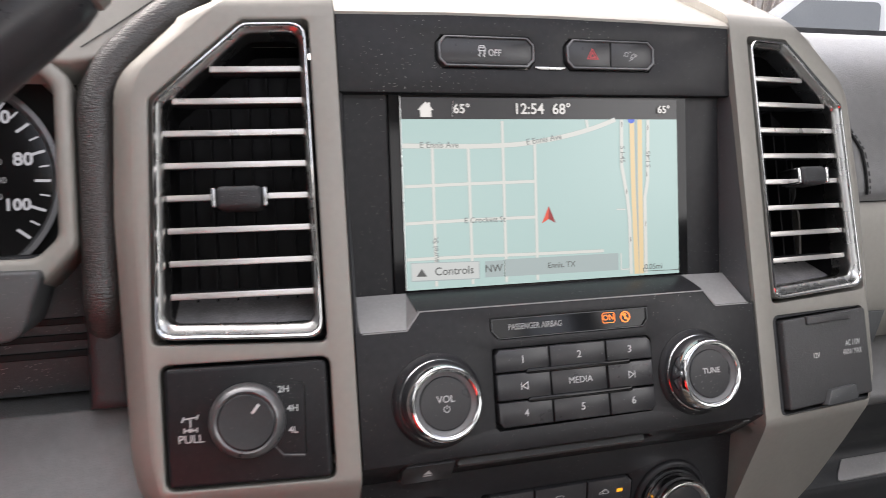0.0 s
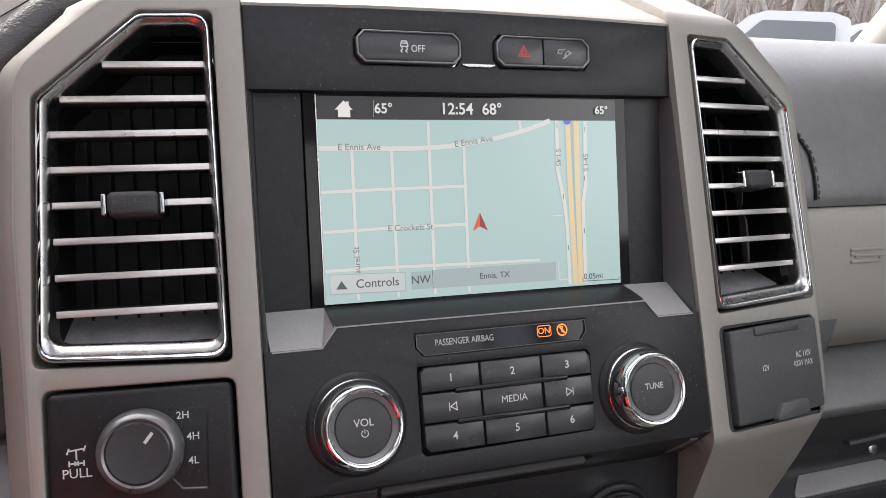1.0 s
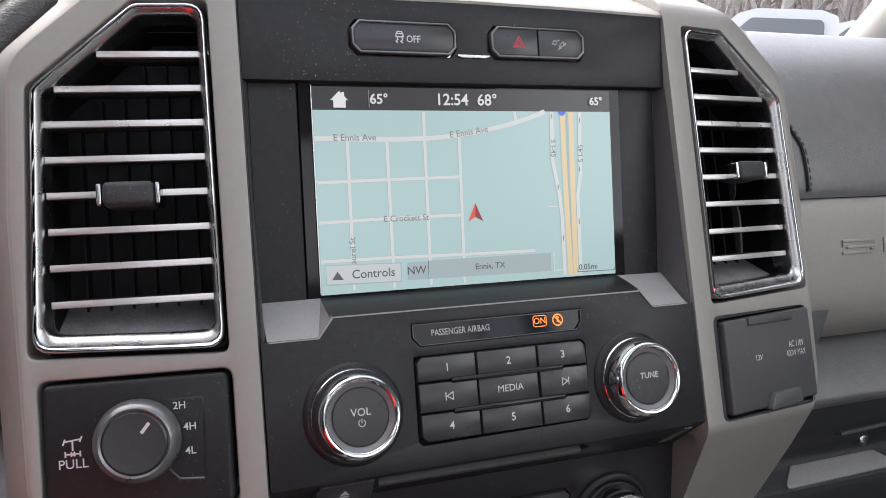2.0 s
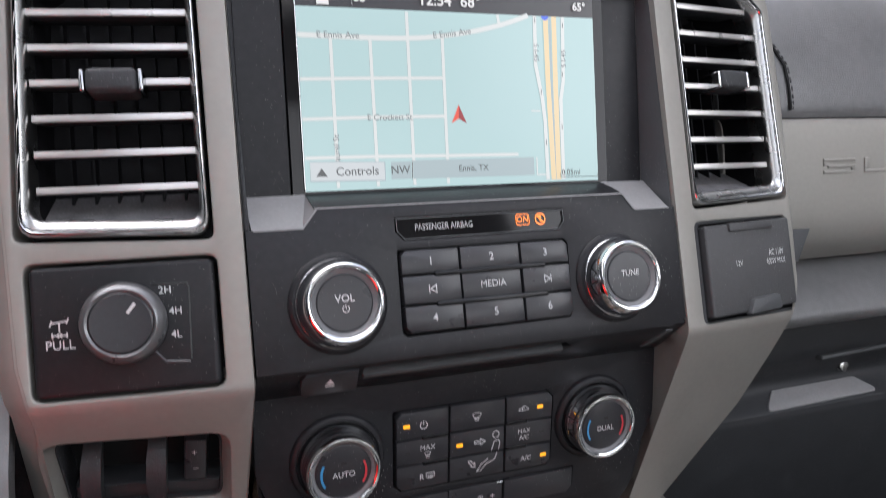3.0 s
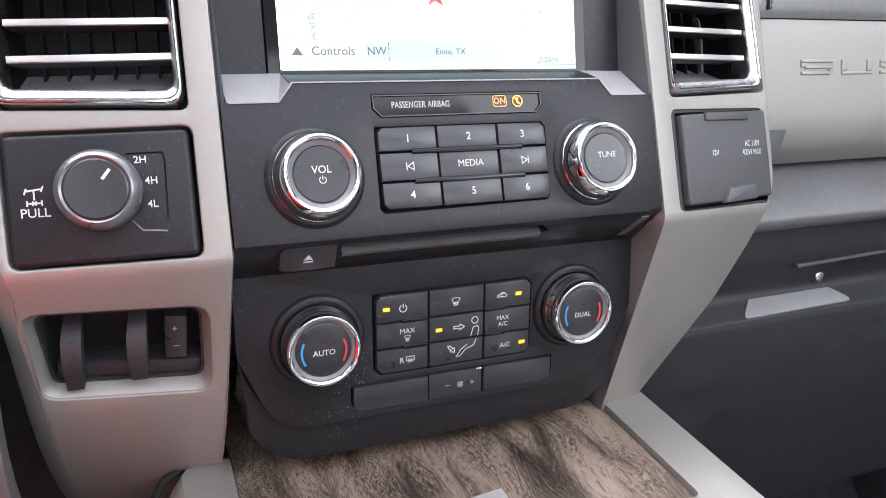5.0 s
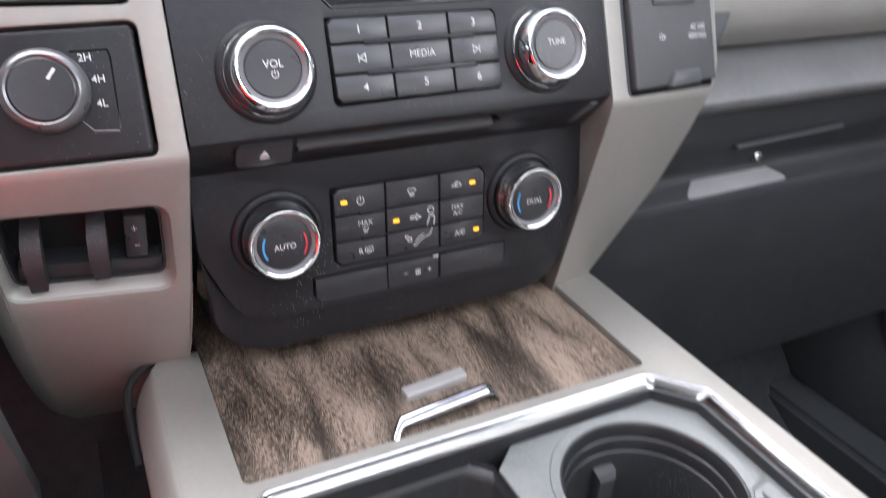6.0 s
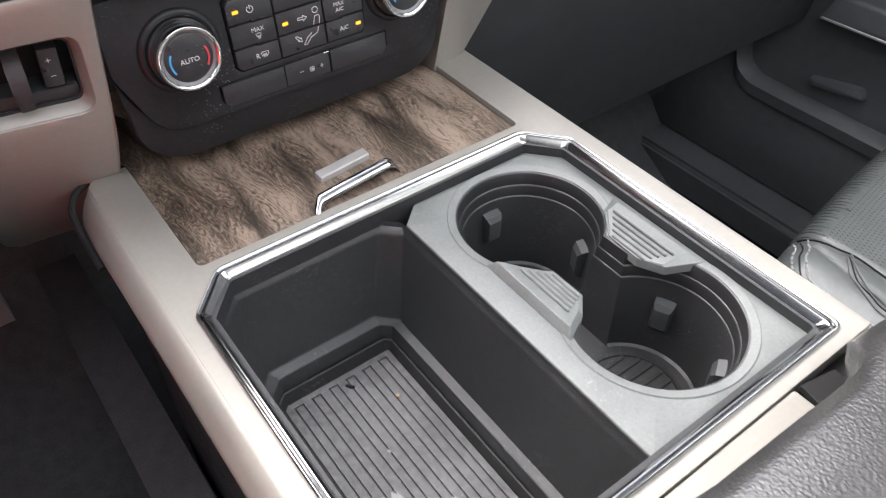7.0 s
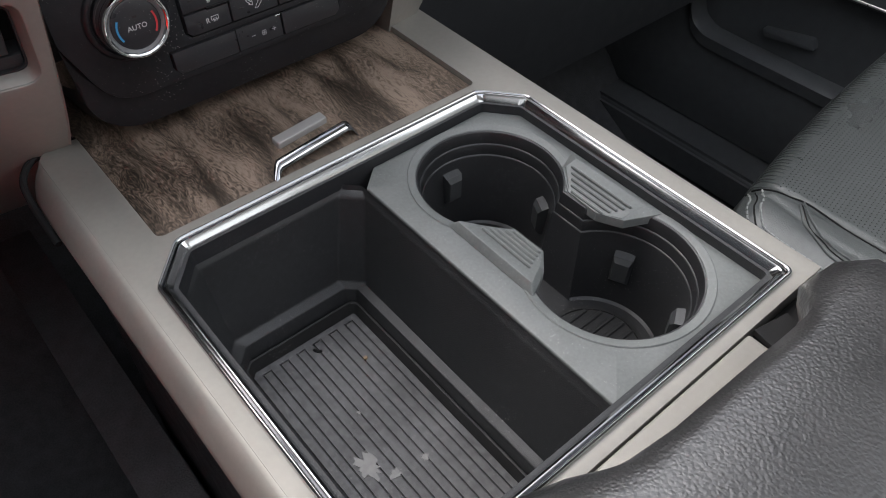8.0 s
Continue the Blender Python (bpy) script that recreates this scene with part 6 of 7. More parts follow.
SIDE = [(-0.2535, -0.098), (-0.2315, -0.098), (-0.2345, 0.0), (-0.2330, 0.0575), (-0.1850, 0.1080), (-0.1850, 0.150), (-0.2150, 0.150), (-0.2535, 0.098)]
bm = plate(bmesh.new(), rounded(SIDE, [0, 0, 0.01, 0.02, 0.01, 0, 0, 0.03]), (), -0.05, -0.022, 0.006, 4, (), plane_map(-0.235, 0, 0.006, 0, 0.122))
part("cheek_backing", bm, GRAIN, ddash, angle=60)
roll = curve_pts([(-0.2440, 0.0300, -0.060), (-0.2437, 0.0175, -0.046), (-0.2433, 0.0180, -0.030), (-0.2431, 0.0205, 0.0), (-0.2428, 0.0245, 0.045), (-0.2415, 0.0262, 0.0610), (-0.2345, 0.0280, 0.0770), (-0.2225, 0.0305, 0.0910), (-0.2065, 0.0335, 0.1055), (-0.1860, 0.0380, 0.1215)], 6)
part("cheek", tube(bmesh.new(), roll, 0.0098, 20, False, (0, 1, 0.1)), CREASED, ddash, "creased leather roll beside the silver frame", angle=60)
bm = plate(bmesh.new(), rounded([(-0.330, 0.0785), (-0.2535, 0.0785), (-0.2400, 0.0815), (-0.2270, 0.0965), (-0.2070, 0.1130), (-0.1850, 0.1300), (-0.1850, 0.170), (-0.330, 0.170)], 0.003), (), -0.02, 0.0, 0.003, 3, (), plane_map(-0.235, 0.08, 0.023, 0, 0.5))
part("brow", bm, SILVER, ddash, "pale satin brow over the gauges", angle=50)
part("brow_joint", stroke(bmesh.new(), [(-0.2485, 0.0862), (-0.2335, 0.0982), (-0.2118, 0.1163), (-0.1900, 0.1345)], 0.0008, plane_map(-0.235, 0.08, 0.023, 0, 0.5), 0.0004), DARK, ddash)
KNEE = curve_pts([(0.10, -0.096), (0.038, -0.1020), (0.026, -0.108), (-0.004, -0.150), (-0.018, -0.185), (0.0, -0.25), (0.10, -0.36)], 4)
part("knee_panel", profile(bmesh.new(), KNEE, -0.88, -0.229, 4, 0.015), PAD, ddash, "black leather grained knee panel", angle=60)
bm = plate(bmesh.new(), rect(-0.60, -0.232, -0.097, -0.020), (), -0.02, 0.0, 0.002, 2, (), flat_y(0.050))
lower = part("lower_panel", bm, GRAIN, ddash)
for k in range(3):
    bm = plate(bmesh.new(), rect(-0.34, -0.2480, -0.0770 + 0.009 * k, -0.0730 + 0.009 * k), (), -0.002, 0.0012, 0.0005, 1, (), flat_y(0.050))
    part("louvre", bm, DARK, lower)

# ---- instrument cluster ----
clus = thing("instrument_cluster", "dark round speed gauge with white numbers in a silver bezel", "gauge", (-0.33, 0.06, -0.04))
FG = plane_map(-0.32, 0.02, 0.060, 0, 0.12)
bez_o = [(-0.45, -0.034), (-0.2700, -0.034), (-0.2535, -0.016), (-0.2535, 0.070), (-0.285, 0.105), (-0.45, 0.105)]
bez_i = [(-0.44, -0.020), (-0.2730, -0.0200), (-0.2625, -0.010), (-0.2625, 0.066), (-0.290, 0.094), (-0.44, 0.094)]
part("bezel", plate(bmesh.new(), rounded(bez_o, 0.012), [rounded(bez_i, 0.010)], -0.04, 0.0, 0.004, 4, (), plane_map(-0.26, 0.02, 0.016, 0, 0.12)), SILVER, clus, "satin silver bezel", angle=50)
part("back", plate(bmesh.new(), rect(-0.46, -0.255, -0.035, 0.11), (), -0.01, -0.004, 0, 1, (), FG), DARK, clus)
gx, gz, gr = -0.3240, 0.0210, 0.0520
face = part("dial", lathe(bmesh.new(), gx, gz, [(gr + 0.003, -0.003), (gr + 0.003, 0.0), (0.001, 0.0)], FG, 72), GLOSS, clus)
part("dial_ring", lathe(bmesh.new(), gx, gz, [(gr + 0.0012, 0.0), (gr + 0.0022, 0.0012), (gr + 0.0032, 0.003), (gr + 0.0060, 0.003)], FG, 72, cap=False), DKMETAL, face, "smoked metal ring", angle=60)
GW = glow("gauge_white", (0.85, 0.87, 0.95), 0.10)
for k in range(12):
    a = radians(64 - 9.3 * k)
    big = k % 2 == 1
    r0 = gr - (0.0080 if big else 0.0050)
    part("tick", stroke(bmesh.new(), [(gx + r0 * math.cos(a), gz + r0 * math.sin(a)), (gx + gr * math.cos(a), gz + gr * math.sin(a))], 0.0016 if big else 0.0010, FG, 0.0004), GW, face)
for word, x, z, s in (("80", -0.2855, 0.0318, 0.0100), ("100", -0.2890, 0.0070, 0.0090), ("60", -0.296, 0.055, 0.0100)):
    part("numeral", letters(word, s, x, z, FG, 0.0006, bold=0.0003), GW, face, "numeral " + word)
for word, x, z in (("120", -0.2995, 0.0305), ("140", -0.2975, 0.0205), ("160", -0.3000, 0.0115)):
    part("numeral", letters(word, 0.0050, x, z, FG, 0.0006), GREYPRINT, face, "small numeral " + word)

# ---- column gear lever ----
lev = thing("gear_lever", "black column gear lever with a bright end ring", "lever", (-0.30, -0.13, 0.02))
A, B = Vector((-0.318, -0.128, -0.005)), Vector((-0.2290, -0.130, 0.0770))
d = (B - A).normalized()
s = d.cross(Vector((0, 1, 0))).normalized()
lp = []
for t, r in ((0.0, 0.0125), (0.45, 0.0132), (0.80, 0.0138), (0.93, 0.0136), (0.985, 0.0122), (1.0, 0.0095)):
    c = A.lerp(B, t)
    lp.append([c + (s * math.cos(2 * math.pi * k / 24) + Vector((0, 1, 0)) * math.sin(2 * math.pi * k / 24)) * r for k in range(24)])
part("grip", loft(bmesh.new(), lp, True, True), KEY, lev, angle=50)
lp = []
for t, r in ((0.985, 0.0112), (1.0, 0.0126), (1.03, 0.0124), (1.05, 0.0108), (1.05, 0.0070), (1.03, 0.0068)):
    c = A.lerp(B, t)
    lp.append([c + (s * math.cos(2 * math.pi * k / 24) + Vector((0, 1, 0)) * math.sin(2 * math.pi * k / 24)) * r for k in range(24)])
part("end_ring", loft(bmesh.new(), lp, False, True), SILVER, lev, "bright end ring", angle=40)
# ---- cab shell, in upright metres ----


def block(name, x0, x1, y0, y1, z0, z1, m, label="", category="", kind="structure", bevel=0.0):
    bm = bmesh.new()
    bmesh.ops.create_cube(bm, size=1)
    for v in bm.verts:
        v.co = Vector(((x0 + x1) / 2 + v.co.x * (x1 - x0), (y0 + y1) / 2 + v.co.y * (y1 - y0), (z0 + z1) / 2 + v.co.z * (z1 - z0)))
    if bevel:
        bmesh.ops.bevel(bm, geom=bm.edges[:], offset=bevel, segments=3, affect="EDGES")
    me = bpy.data.meshes.new(name)
    bm.to_mesh(me)
    bm.free()
    me.materials.append(m)
    smooth(me)
    return tagged(new(name, me), label, category, "", kind)


block("floor", -0.95, 0.95, -1.9, 0.55, -0.03, 0.0, CARPET, "black carpeted cab floor", "floor")
block("chassis", -0.80, 0.80, -1.80, 0.50, -0.62, -0.03, GRAIN, "dark underbody of the truck", "underbody")
block("firewall", -0.95, 0.95, 0.52, 0.56, 0.0, 0.95, CARPET, "black carpeted front bulkhead of the cab", "wall")
# headliner; the hole in it is added for the roof lamp
bm = plate(bmesh.new(), rect(-0.95, 0.95, -1.9, -0.10), [rounded(rect(-0.54, 0.64, -1.26, -0.38), 0.05)], 1.62, 1.66, 0.0, 1, (), None)
me = bpy.data.meshes.new("ceiling")
bm.to_mesh(me)
bm.free()
me.materials.append(HEADL)
tagged(new("ceiling", me), "pale cloth headliner with an unseen roof opening added for light", "ceiling", "", "structure")
block("wall_rear", -0.95, 0.95, -1.9, -1.86, 0.0, 1.15, CARPET, "black rear wall of the cab", "wall")
# opaque pane at the rear opening, added to hold back outside light
block("rear_window", -0.80, 0.80, -1.885, -1.875, 1.15, 1.62, mat("rear_blocking_pane", (0.010, 0.011, 0.012), 0.05), "unseen dark pane at the rear window added to block light", "window")
# opaque side panes, added to shut out the sky and leave the lamps
SIDEBLOCK = mat("side_blocking_pane", (0.014, 0.016, 0.016), 0.05)
block("sky_blocker_left", -0.946, -0.940, -1.85, 0.30, 1.00, 1.62, SIDEBLOCK, "unseen dark pane added to block sky light, driver side", "window")
block("sky_blocker_right", 0.940, 0.946, -1.85, 0.30, 1.00, 1.62, SIDEBLOCK, "unseen dark pane added to block sky light, passenger side", "window")
block("wall_right", 0.92, 0.96, -1.9, 0.60, 0.0, 1.00, GRAIN, "black moulded passenger side of the cab", "wall")
block("wall_left", -0.96, -0.92, -1.9, 0.60, 0.0, 1.00, GRAIN, "black moulded driver side of the cab", "wall")
for x0, x1 in ((-0.96, -0.90), (0.90, 0.96)):
    block("door_pillar", x0, x1, -0.90, -0.76, 1.00, 1.63, HEADL, "pale trimmed door pillar", "pillar")
for x in (-0.88, 0.88):
    bm = bmesh.new()
    tube(bm, [(x, 0.55, 0.92), (x * 0.98, 0.28, 1.25), (x * 0.94, -0.10, 1.62)], 0.045, 10)
    me = bpy.data.meshes.new("windscreen_pillar")
    bm.to_mesh(me)
    bm.free()
    me.materials.append(HEADL)
    smooth(me, 60)
    tagged(new("windscreen_pillar", me), "pale trimmed windscreen pillar", "pillar", "", "structure")
# toe board sloping up under the dash, and the kick panels at its ends
bm = bmesh.new()
sec = [(0.10, 0.004), (0.16, 0.012), (0.24, 0.060), (0.42, 0.270), (0.47, 0.34), (0.525, 0.40), (0.525, 0.0)]
loft(bm, [[Vector((x, y, z)) for y, z in sec] for x in (-0.92, 0.92)], True, True)
me = bpy.data.meshes.new("toe_board")
bm.to_mesh(me)
bm.free()
me.materials.append(CARPET)
smooth(me, 50)
tagged(new("toe_board", me), "black carpeted toe board sloping up under the dash", "floor", "", "structure")
for sgn in (-1, 1):
    bm = bmesh.new()
    lp = []
    for y, z0, z1, d in ((0.20, 0.045, 0.055, 0.0), (0.225, 0.05, 0.12, 0.014), (0.26, 0.05, 0.26, 0.026), (0.31, 0.05, 0.52, 0.034), (0.50, 0.05, 0.60, 0.040)):
        lp.append([Vector((sgn * x, y, z)) for x, z in ((0.925, z0), (0.895 - d, z0), (0.890 - d, (z0 + z1) / 2), (0.895 - d, z1), (0.925, z1))])
    loft(bm, lp, True, True)
    me = bpy.data.meshes.new("kick_panel")
    bm.to_mesh(me)
    bm.free()
    me.materials.append(DOORP)
    smooth(me, 60)
    tagged(new("kick_panel", me), "black plastic kick panel at the end of the footwell", "panel", "", "structure")
# carpeted tunnel beside the console
bm = plate(bmesh.new(), rounded([(-0.60, 0.0), (0.268, 0.0), (0.268, 0.30), (-0.60, 0.30)], 0.002), (), 0.0, 0.044, 0.004, 2, (), lambda a, b, o: Vector((-0.160 - o, a, b)))
me = bpy.data.meshes.new("tunnel_carpet")
bm.to_mesh(me)
bm.free()
me.materials.append(CARPET)
smooth(me)
tagged(new("tunnel_carpet", me), "black carpet wrapped over the floor tunnel", "carpet", "", "structure")

# ---- passenger door ----


def upright(name, label, category, base):
    e = new(name)
    e.matrix_world = Matrix.Translation(base)
    BASE[e] = Vector(base)
    return tagged(e, label, category)


door = upright("passenger_door", "black moulded passenger door with a pocket and speaker", "door", (0.88, 0.0, 0.05))
FDO = lambda y, z, o: Vector((0.905 - o, y, z))
part("panel", plate(bmesh.new(), rounded([(-0.75, 0.06), (0.42, 0.06), (0.42, 0.92), (-0.75, 0.98)], 0.03), (), -0.01, 0.010, 0.008, 3, (), FDO), DOORP, door, angle=50)
pk = curve_pts([(0.142, 0.36), (0.130, 0.27), (0.105, 0.241), (0.060, 0.236), (-0.08, 0.236), (-0.45, 0.236)], 6)
bm = bmesh.new()
lp = [[FDO(y, z, o) + Vector((0, 0, dz)) for o, dz in ((0.010, 0.002), (0.040, 0.006), (0.050, 0.0), (0.047, -0.020), (0.010, -0.026))] for y, z in pk]
loft(bm, lp, True, True)
part("pocket_rim", bm, DOORP, door, "grey sheen pocket rim", angle=60)
part("pocket_front", plate(bmesh.new(), [(-0.45, 0.07), (0.40, 0.07), (0.40, 0.48), (0.165, 0.48), (0.152, 0.36), (0.138, 0.265), (0.110, 0.228), (0.06, 0.222), (-0.08, 0.222), (-0.45, 0.222)], (), 0.0, 0.040, 0.004, 2, (), FDO), DOORP, door)
part("cup_rest", plate(bmesh.new(), rounded([(-0.075, 0.275), (0.01, 0.262), (0.018, 0.276), (-0.065, 0.292)], 0.005), (), 0.0, 0.022, 0.005, 2, (), FDO), DOORP, door, "moulded cup rest")
part("handle_ledge", plate(bmesh.new(), rounded([(0.030, 0.374), (-0.32, 0.382), (-0.32, 0.425), (0.010, 0.420)], 0.008), (), 0.0, 0.046, 0.006, 3, (), FDO), DOORP, door, "moulded ledge under the handle")
part("ledge_trim", plate(bmesh.new(), [(0.022, 0.3785), (-0.30, 0.386), (-0.30, 0.390), (0.020, 0.3825)], (), 0.040, 0.0475, 0.001, 1, (), FDO), PALESATIN, door, "thin bright trim line")
part("arm_ledge", plate(bmesh.new(), rounded([(-0.60, 0.55), (0.20, 0.60), (0.20, 0.66), (-0.60, 0.63)], 0.02), (), 0.0, 0.08, 0.02, 3, (), FDO), PAD, door, "black padded arm ledge")
block("door_sill", 0.80, 0.92, -0.7, 0.45, 0.0, 0.068, DOORP, "black plastic door sill", "sill", bevel=0.01)

# ---- passenger seat ----
seat = upright("passenger_seat", "black perforated leather seat with pale twin stitching", "seat", (0.58, -0.50, 0.0))


ZS, XL, RL, RF = 0.42, 0.365, 0.050, 0.035


def front(x):
    return -0.2834 + 0.18 * (x - 0.3825) - 0.19 * (x - 0.3825) ** 2


def seat_top(x, y):
    """Height of the cushion: nearly flat, rolled over the front and over the near side."""
    z = ZS + 0.012 * max(0.0, min(1.0, (-0.30 - y) / 0.3)) ** 2 - 0.0025 * math.exp(-((x - 0.392) / 0.004) ** 2) - 0.0022 * math.exp(-((x - 0.366 - 0.2 * max(0.0, y + 0.33)) / 0.003) ** 2)
    d = min(RF, max(0.0, y - front(x)))
    z -= RF - math.sqrt(RF * RF - d * d)
    d = min(RL, max(0.0, XL - x))
    return z - (RL - math.sqrt(RL * RL - d * d))


def on_seat(x, y, up=0.0004):
    e = 0.0008
    gx, gy = (seat_top(x + e, y) - seat_top(x - e, y)) / (2 * e), (seat_top(x, y + e) - seat_top(x, y - e)) / (2 * e)
    return Vector((x, y, seat_top(x, y))) + Vector((-gx, -gy, 1)).normalized() * up


xs = [XL - RL * math.sin(radians(a)) for a in range(88, 0, -8)] + [XL + 0.003 * k for k in range(16)] + [0.420 + 0.025 * k for k in range(16)] + [0.81, 0.83, 0.845, 0.852]
offs = [RF * math.sin(radians(a)) for a in range(88, 0, -8)] + [-0.008 * k for k in range(10)] + [-0.08 - 0.03 * k for k in range(18)]
bm = bmesh.new()
g = []
for x in xs:
    k = max(0.0, x - 0.80) / 0.052
    g.append([bm.verts.new((x, front(x) + o, seat_top(x, front(x) + o) - 0.05 * k ** 2.5)) for o in offs])
for i in range(len(xs) - 1):
    for j in range(len(offs) - 1):
        bm.faces.new((g[i][j], g[i + 1][j], g[i + 1][j + 1], g[i][j + 1]))
edge = [g[0][j] for j in range(len(offs) - 1, -1, -1)] + [g[i][0] for i in range(1, len(xs))] + [g[-1][j] for j in range(1, len(offs))]
mid = [bm.verts.new((v.co.x, v.co.y - 0.004, min(v.co.z - 0.005, ZS - 0.060))) for v in edge]
lowv = [bm.verts.new((0.58 + (v.co.x - 0.58) * 0.96, v.co.y - 0.012, ZS - 0.15)) for v in edge]
for a, b in ((edge, mid), (mid, lowv)):
    for k in range(len(edge) - 1):
        bm.faces.new((a[k], a[k + 1], b[k + 1], b[k]))
cushion = part("cushion", bm, SEATL, seat, angle=75)
part("base", plate(bmesh.new(), rect(0.36, 0.80, -0.82, -0.36), (), 0.0, 0.28, 0.02, 2, (), lambda a, b, o: Vector((a, b, o))), GRAIN, seat)
bm = bmesh.new()
lp = []
for z, y, t in ((0.40, -0.86, 0.09), (0.60, -0.93, 0.10), (0.90, -1.02, 0.09), (1.08, -1.07, 0.06)):
    lp.append([Vector((x, y + dy, z)) for x, dy in ((0.33, -t), (0.83, -t), (0.86, 0), (0.80, t * 0.6), (0.36, t * 0.6), (0.30, 0))])
loft(bm, lp, True, True)
part("backrest", bm, SEATL, seat, angle=60)
pale = mat("pale_thread", (0.30, 0.31, 0.30), 0.7)


def seam_line(pts, off, step=0.0055, r=0.0011):
    P = [Vector(p) for p in curve_pts(pts, 10)]
    run, want_ = 0.0, 0.0
    for A_, B_ in zip(P, P[1:]):
        d_ = (B_ - A_)
        n_ = Vector((-d_.y, d_.x)).normalized() * off
        while want_ < run + d_.length:
            p0 = A_ + d_.normalized() * (want_ - run) + n_
            p1 = p0 + d_.normalized() * step * 0.72
            part("stitch", tube(bmesh.new(), [on_seat(p0.x, p0.y, 0.0002), on_seat((p0.x + p1.x) / 2, (p0.y + p1.y) / 2, 0.0009), on_seat(p1.x, p1.y, 0.0002)], r, 5), pale, cushion)
            want_ += step
        run += d_.length


def piping(pts, r, m, name, up=0.0006):
    part(name, tube(bmesh.new(), [on_seat(x, y, up) for x, y in curve_pts(pts, 8)], r, 8), m, cushion)


TWIN = [(0.3816, -0.2600), (0.3680, -0.2690), (0.3552, -0.2740), (0.3388, -0.2891), (0.3345, -0.3090), (0.3330, -0.36)]
for off in (-0.0052, 0.0052):
    seam_line(TWIN, off)
piping(TWIN, 0.0009, DARK, "seam", -0.0004)
EDGE = [(0.3840, -0.2560), (0.3862, -0.2755), (0.3945, -0.2988), (0.3934, -0.3286), (0.3901, -0.3577), (0.388, -0.45), (0.388, -0.60)]
piping(EDGE, 0.0009, DARK, "seam")
SIDE2 = [(0.3905, -0.3010), (0.3720, -0.3180), (0.3600, -0.3400), (0.3540, -0.3600), (0.350, -0.42)]
for off in (-0.0045, 0.0045):
    piping([(x + off, y) for x, y in SIDE2], 0.0012, SEATL, "piping")
piping(SIDE2, 0.0007, DARK, "seam", 0.0)
# gathered pleats over the front roll
bm = bmesh.new()
rng = random.Random(3)
for k in range(72):
    x = 0.386 + 0.0062 * k + rng.uniform(-0.0008, 0.0008)
    a0, a1 = rng.uniform(14, 26), 84
    tube(bm, [on_seat(x + 0.0006 * q, front(x) + RF * math.sin(radians(a0 + (a1 - a0) * q / 6)), 0.0001 + 0.0007 * math.sin(math.pi * q / 6)) for q in range(7)], 0.0007, 6)
part("pleats", bm, SEATL, cushion, "gathered leather pleats along the front roll", angle=60, kind="stuff")
# punched holes of the seat centre
bm = bmesh.new()
for i in range(92):
    for j in range(48):
        x = 0.3965 + 0.0045 * i + (0.00225 if j % 2 else 0)
        y = front(x) + 0.006 - 0.0042 * j
        if x < 0.400 and y < -0.29:
            continue
        p = on_seat(x, y, 0.0007)
        vs = [bm.verts.new(p + Vector((0.00070 * math.cos(a), 0.00070 * math.sin(a), 0))) for a in (0, 1.05, 2.09, 3.14, 4.19, 5.24)]
        bm.faces.new(vs)
part("perforation", bm, DARK, cushion, "rows of tiny punched holes", kind="stuff")

# ---- driver seat, out of view, added to block light from the left ----
driver = copy_thing(seat, Matrix.Translation((-0.60, -0.56, 0.0)))
driver.name = "driver_seat_blocker"
tagged(driver, "unseen black perforated leather driver seat added to block light", "seat")
# red pile out of view, added only for red reflections in silver and chrome
REDBOUNCE = mat("red_reflection_source", (0.78, 0.030, 0.024), 0.9, vary=0.2, scale=40, bump=0.8, bump_scale=300, spec=0.1)
rng = random.Random(8)
bm = bmesh.new()
lp = []
for w, k in ((0.0, 0.98), (0.03, 1.0), (0.06, 0.97), (0.09, 1.0), (0.12, 0.97), (0.15, 1.0), (0.18, 0.97), (0.21, 0.99), (0.24, 0.92), (0.255, 0.80), (0.260, 0.4)):
    lp.append([Vector((-0.53 + a * k + 0.006 * rng.uniform(-1, 1), -0.38 - 0.55 * w + b * k + 0.006 * rng.uniform(-1, 1), 0.432 + w + 0.008 * math.sin(a * 22 + w * 90))) for a, b in rounded(rect(-0.20, 0.20, -0.15, 0.15), 0.05, 6)])
loft(bm, lp, True, True)
me = bpy.data.meshes.new("blanket")
bm.to_mesh(me)
bm.free()
me.materials.append(REDBOUNCE)
smooth(me, 70)
tagged(new("blanket", me), "unseen red cloth pile added to cast red reflections on the dash", "blanket")

# ---- outside ----
ASPH = mat("car_park_asphalt", (0.16, 0.16, 0.16), 0.9, vary=0.2, scale=3)
block("ground", -400, 400, -400, 400, -0.72, -0.62, ASPH, "grey car park asphalt", "ground")
WPAINT = mat("white_car_paint", (0.75, 0.75, 0.75), 0.25, vary=0.02, coat=0.5)
TINT = mat("grey_car_glass", (0.22, 0.23, 0.24), 0.08)
TYRE = mat("tyre_rubber", (0.03, 0.03, 0.03), 0.8)


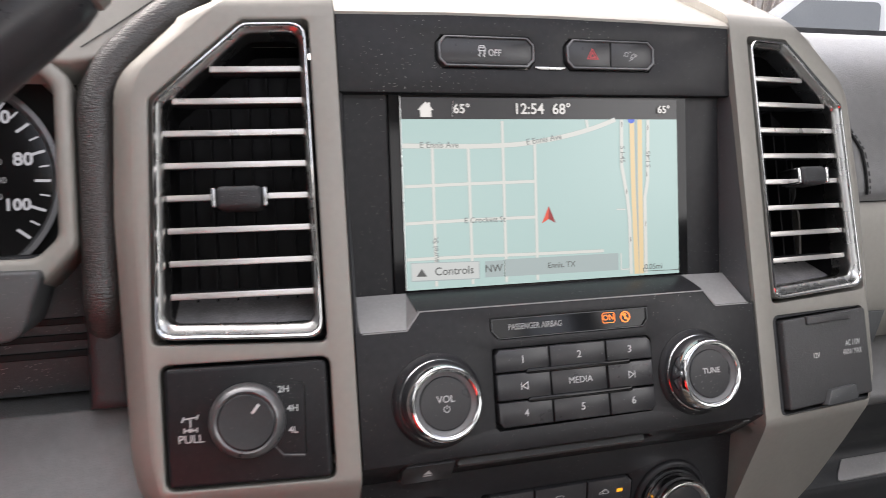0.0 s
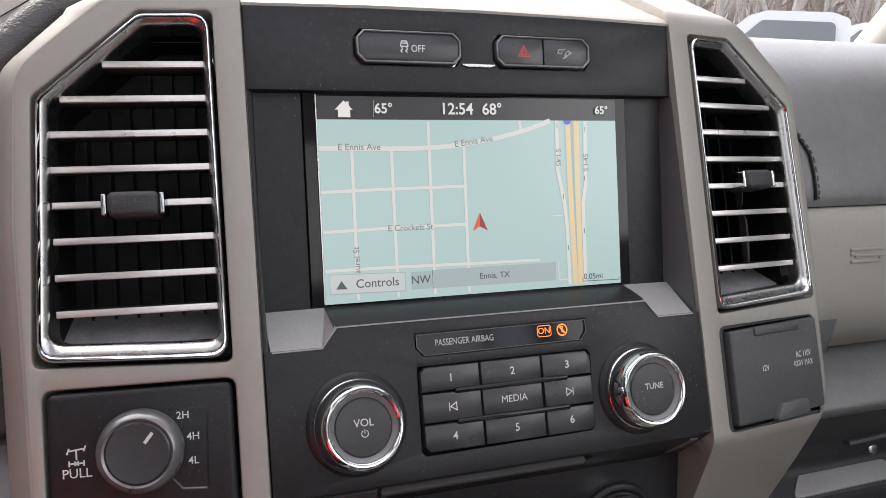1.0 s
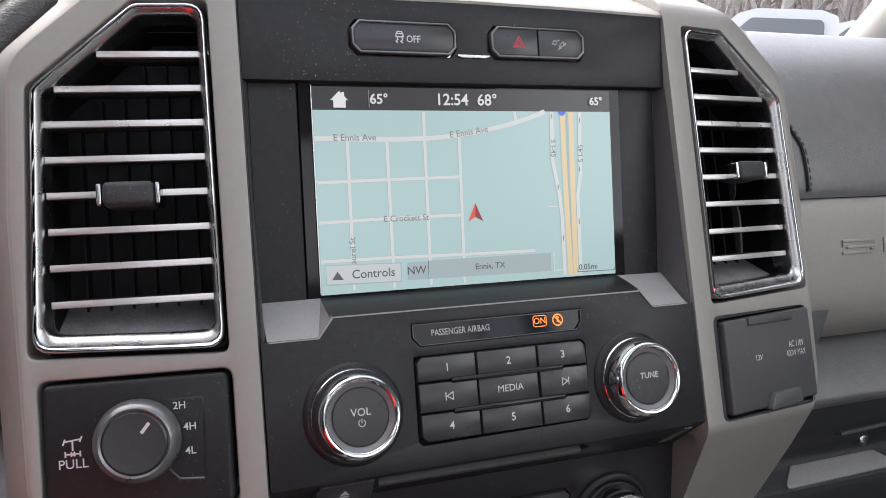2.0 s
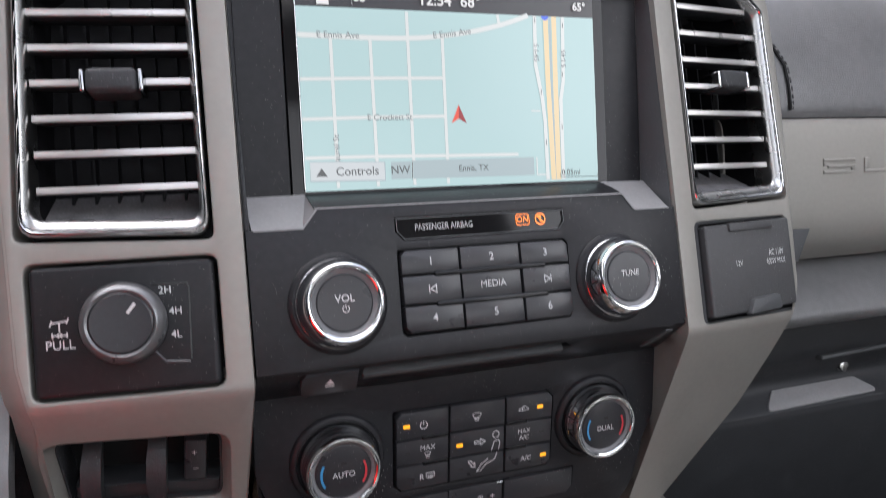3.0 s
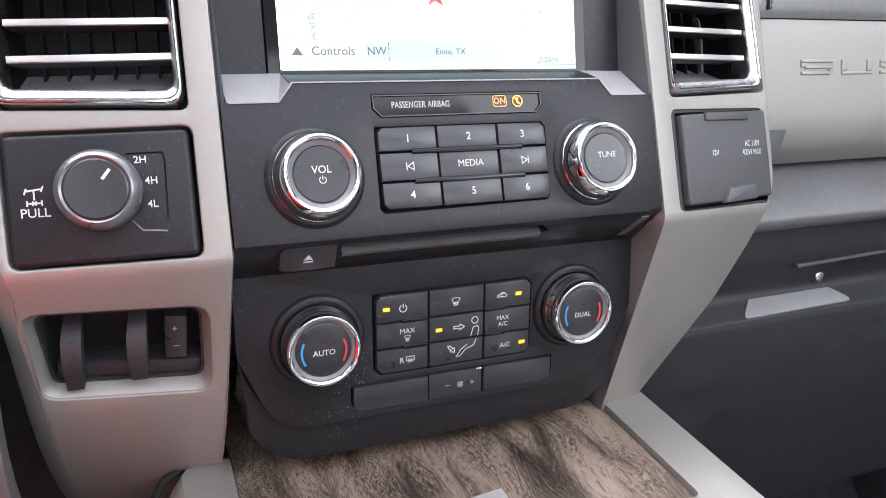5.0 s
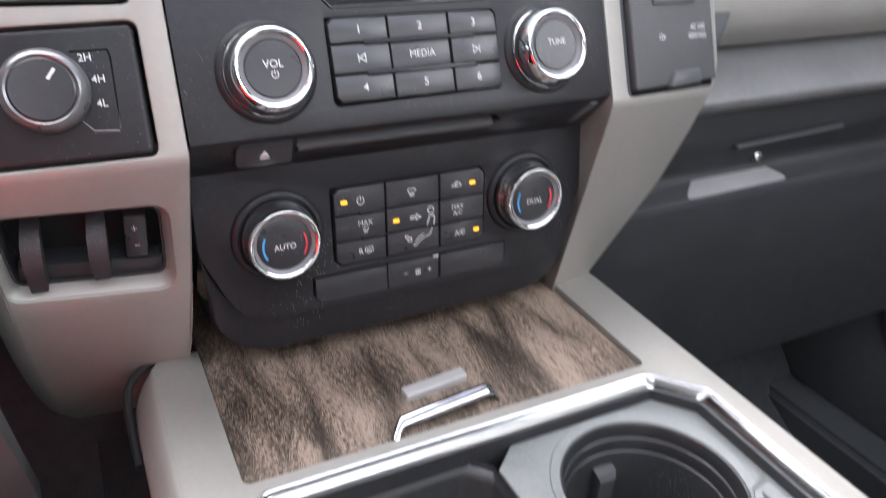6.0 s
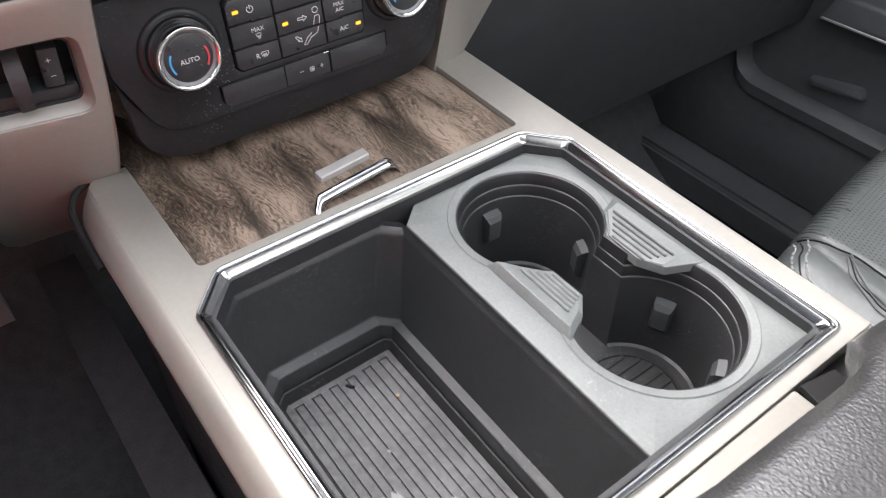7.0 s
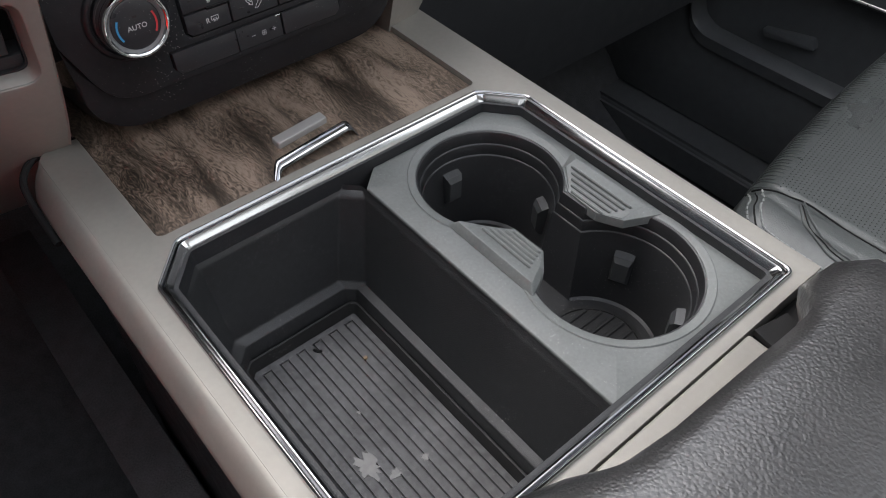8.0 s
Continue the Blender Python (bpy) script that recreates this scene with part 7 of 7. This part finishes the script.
def pickup(base, turn, label):
    e = new("pickup_truck")
    e.matrix_world = Matrix.Translation(base) @ Matrix.Rotation(radians(turn), 4, "Z")
    BASE[e] = Vector((0, 0, 0))
    tagged(e, label, "truck")
    side = lambda pts, x0, x1, bev=0.05: plate(bmesh.new(), rounded(pts, 0.10), (), x0, x1, bev, 3, (), lambda a, b, o: Vector((o, a, b)))
    part("body", side([(-2.9, 0.45), (2.8, 0.45), (2.9, 0.95), (2.7, 1.22), (1.2, 1.32), (-2.85, 1.32)], -0.98, 0.98), WPAINT, e)
    part("cab", side([(-0.95, 1.25), (1.35, 1.25), (0.55, 1.98), (0.30, 2.06), (-0.60, 2.06), (-0.85, 1.98)], -0.86, 0.86, 0.08), WPAINT, e)
    for x0, x1 in ((-0.90, -0.86), (0.86, 0.90)):
        part("side_window", side([(-0.72, 1.36), (0.92, 1.36), (0.36, 1.92), (-0.66, 1.92)], x0 - 0.002, x1 + 0.002, 0.0), TINT, e)
    for y in (-1.8, 1.9):
        for x in (-0.98, 0.80):
            part("wheel", lathe(bmesh.new(), y, 0.40, [(0.40, x), (0.40, x + 0.20), (0.22, x + 0.21), (0.20, x + 0.18)], lambda a, b, o: Vector((o, a, b)), 28), TYRE, e)
    return e


pickup((9.35, 9.9, -0.62), 48, "white pickup truck parked outside on the car park")
pickup((13.6, 12.0, -0.62), 48, "white pickup truck parked further along the row")
# leafless brown woods behind
bark = mat("winter_twigs", (0.50, 0.46, 0.43), 0.95, vary=0.3, scale=2)
bm = bmesh.new()
rng = random.Random(11)
for k in range(900):
    a = radians(rng.uniform(5, 95))
    r = rng.uniform(32, 46)
    x, y = r * math.cos(a), r * math.sin(a)
    h, w = rng.uniform(4, 9), rng.uniform(0.05, 0.14)
    pr = [Vector((x + rng.uniform(-0.2, 0.2), y, -0.62))]
    for q in range(3):
        pr.append(pr[-1] + Vector((rng.uniform(-0.5, 0.5), rng.uniform(-0.5, 0.5), h / 3)))
    tube(bm, pr, w, 4)
    for q in range(5):
        b0 = pr[1].lerp(pr[3], rng.random())
        tube(bm, [b0, b0 + Vector((rng.uniform(-1.6, 1.6), rng.uniform(-1.6, 1.6), rng.uniform(0.3, 2.0)))], w * 0.4, 3)
me = bpy.data.meshes.new("winter_woods")
bm.to_mesh(me)
bm.free()
me.materials.append(bark)
tagged(new("winter_woods", me), "brown leafless woods behind the car park", "trees", "", "stuff")
block("bank", 10, 60, 46, 50, -0.62, 5.0, mat("brown_bank", (0.52, 0.48, 0.45), 0.95, vary=0.4, scale=1), "brown wooded bank behind the car park", "bank")
block("bank", 48, 52, -10, 46, -0.62, 5.0, mat("brown_bank_side", (0.52, 0.48, 0.45), 0.95, vary=0.4, scale=1), "brown wooded bank beside the car park", "bank")
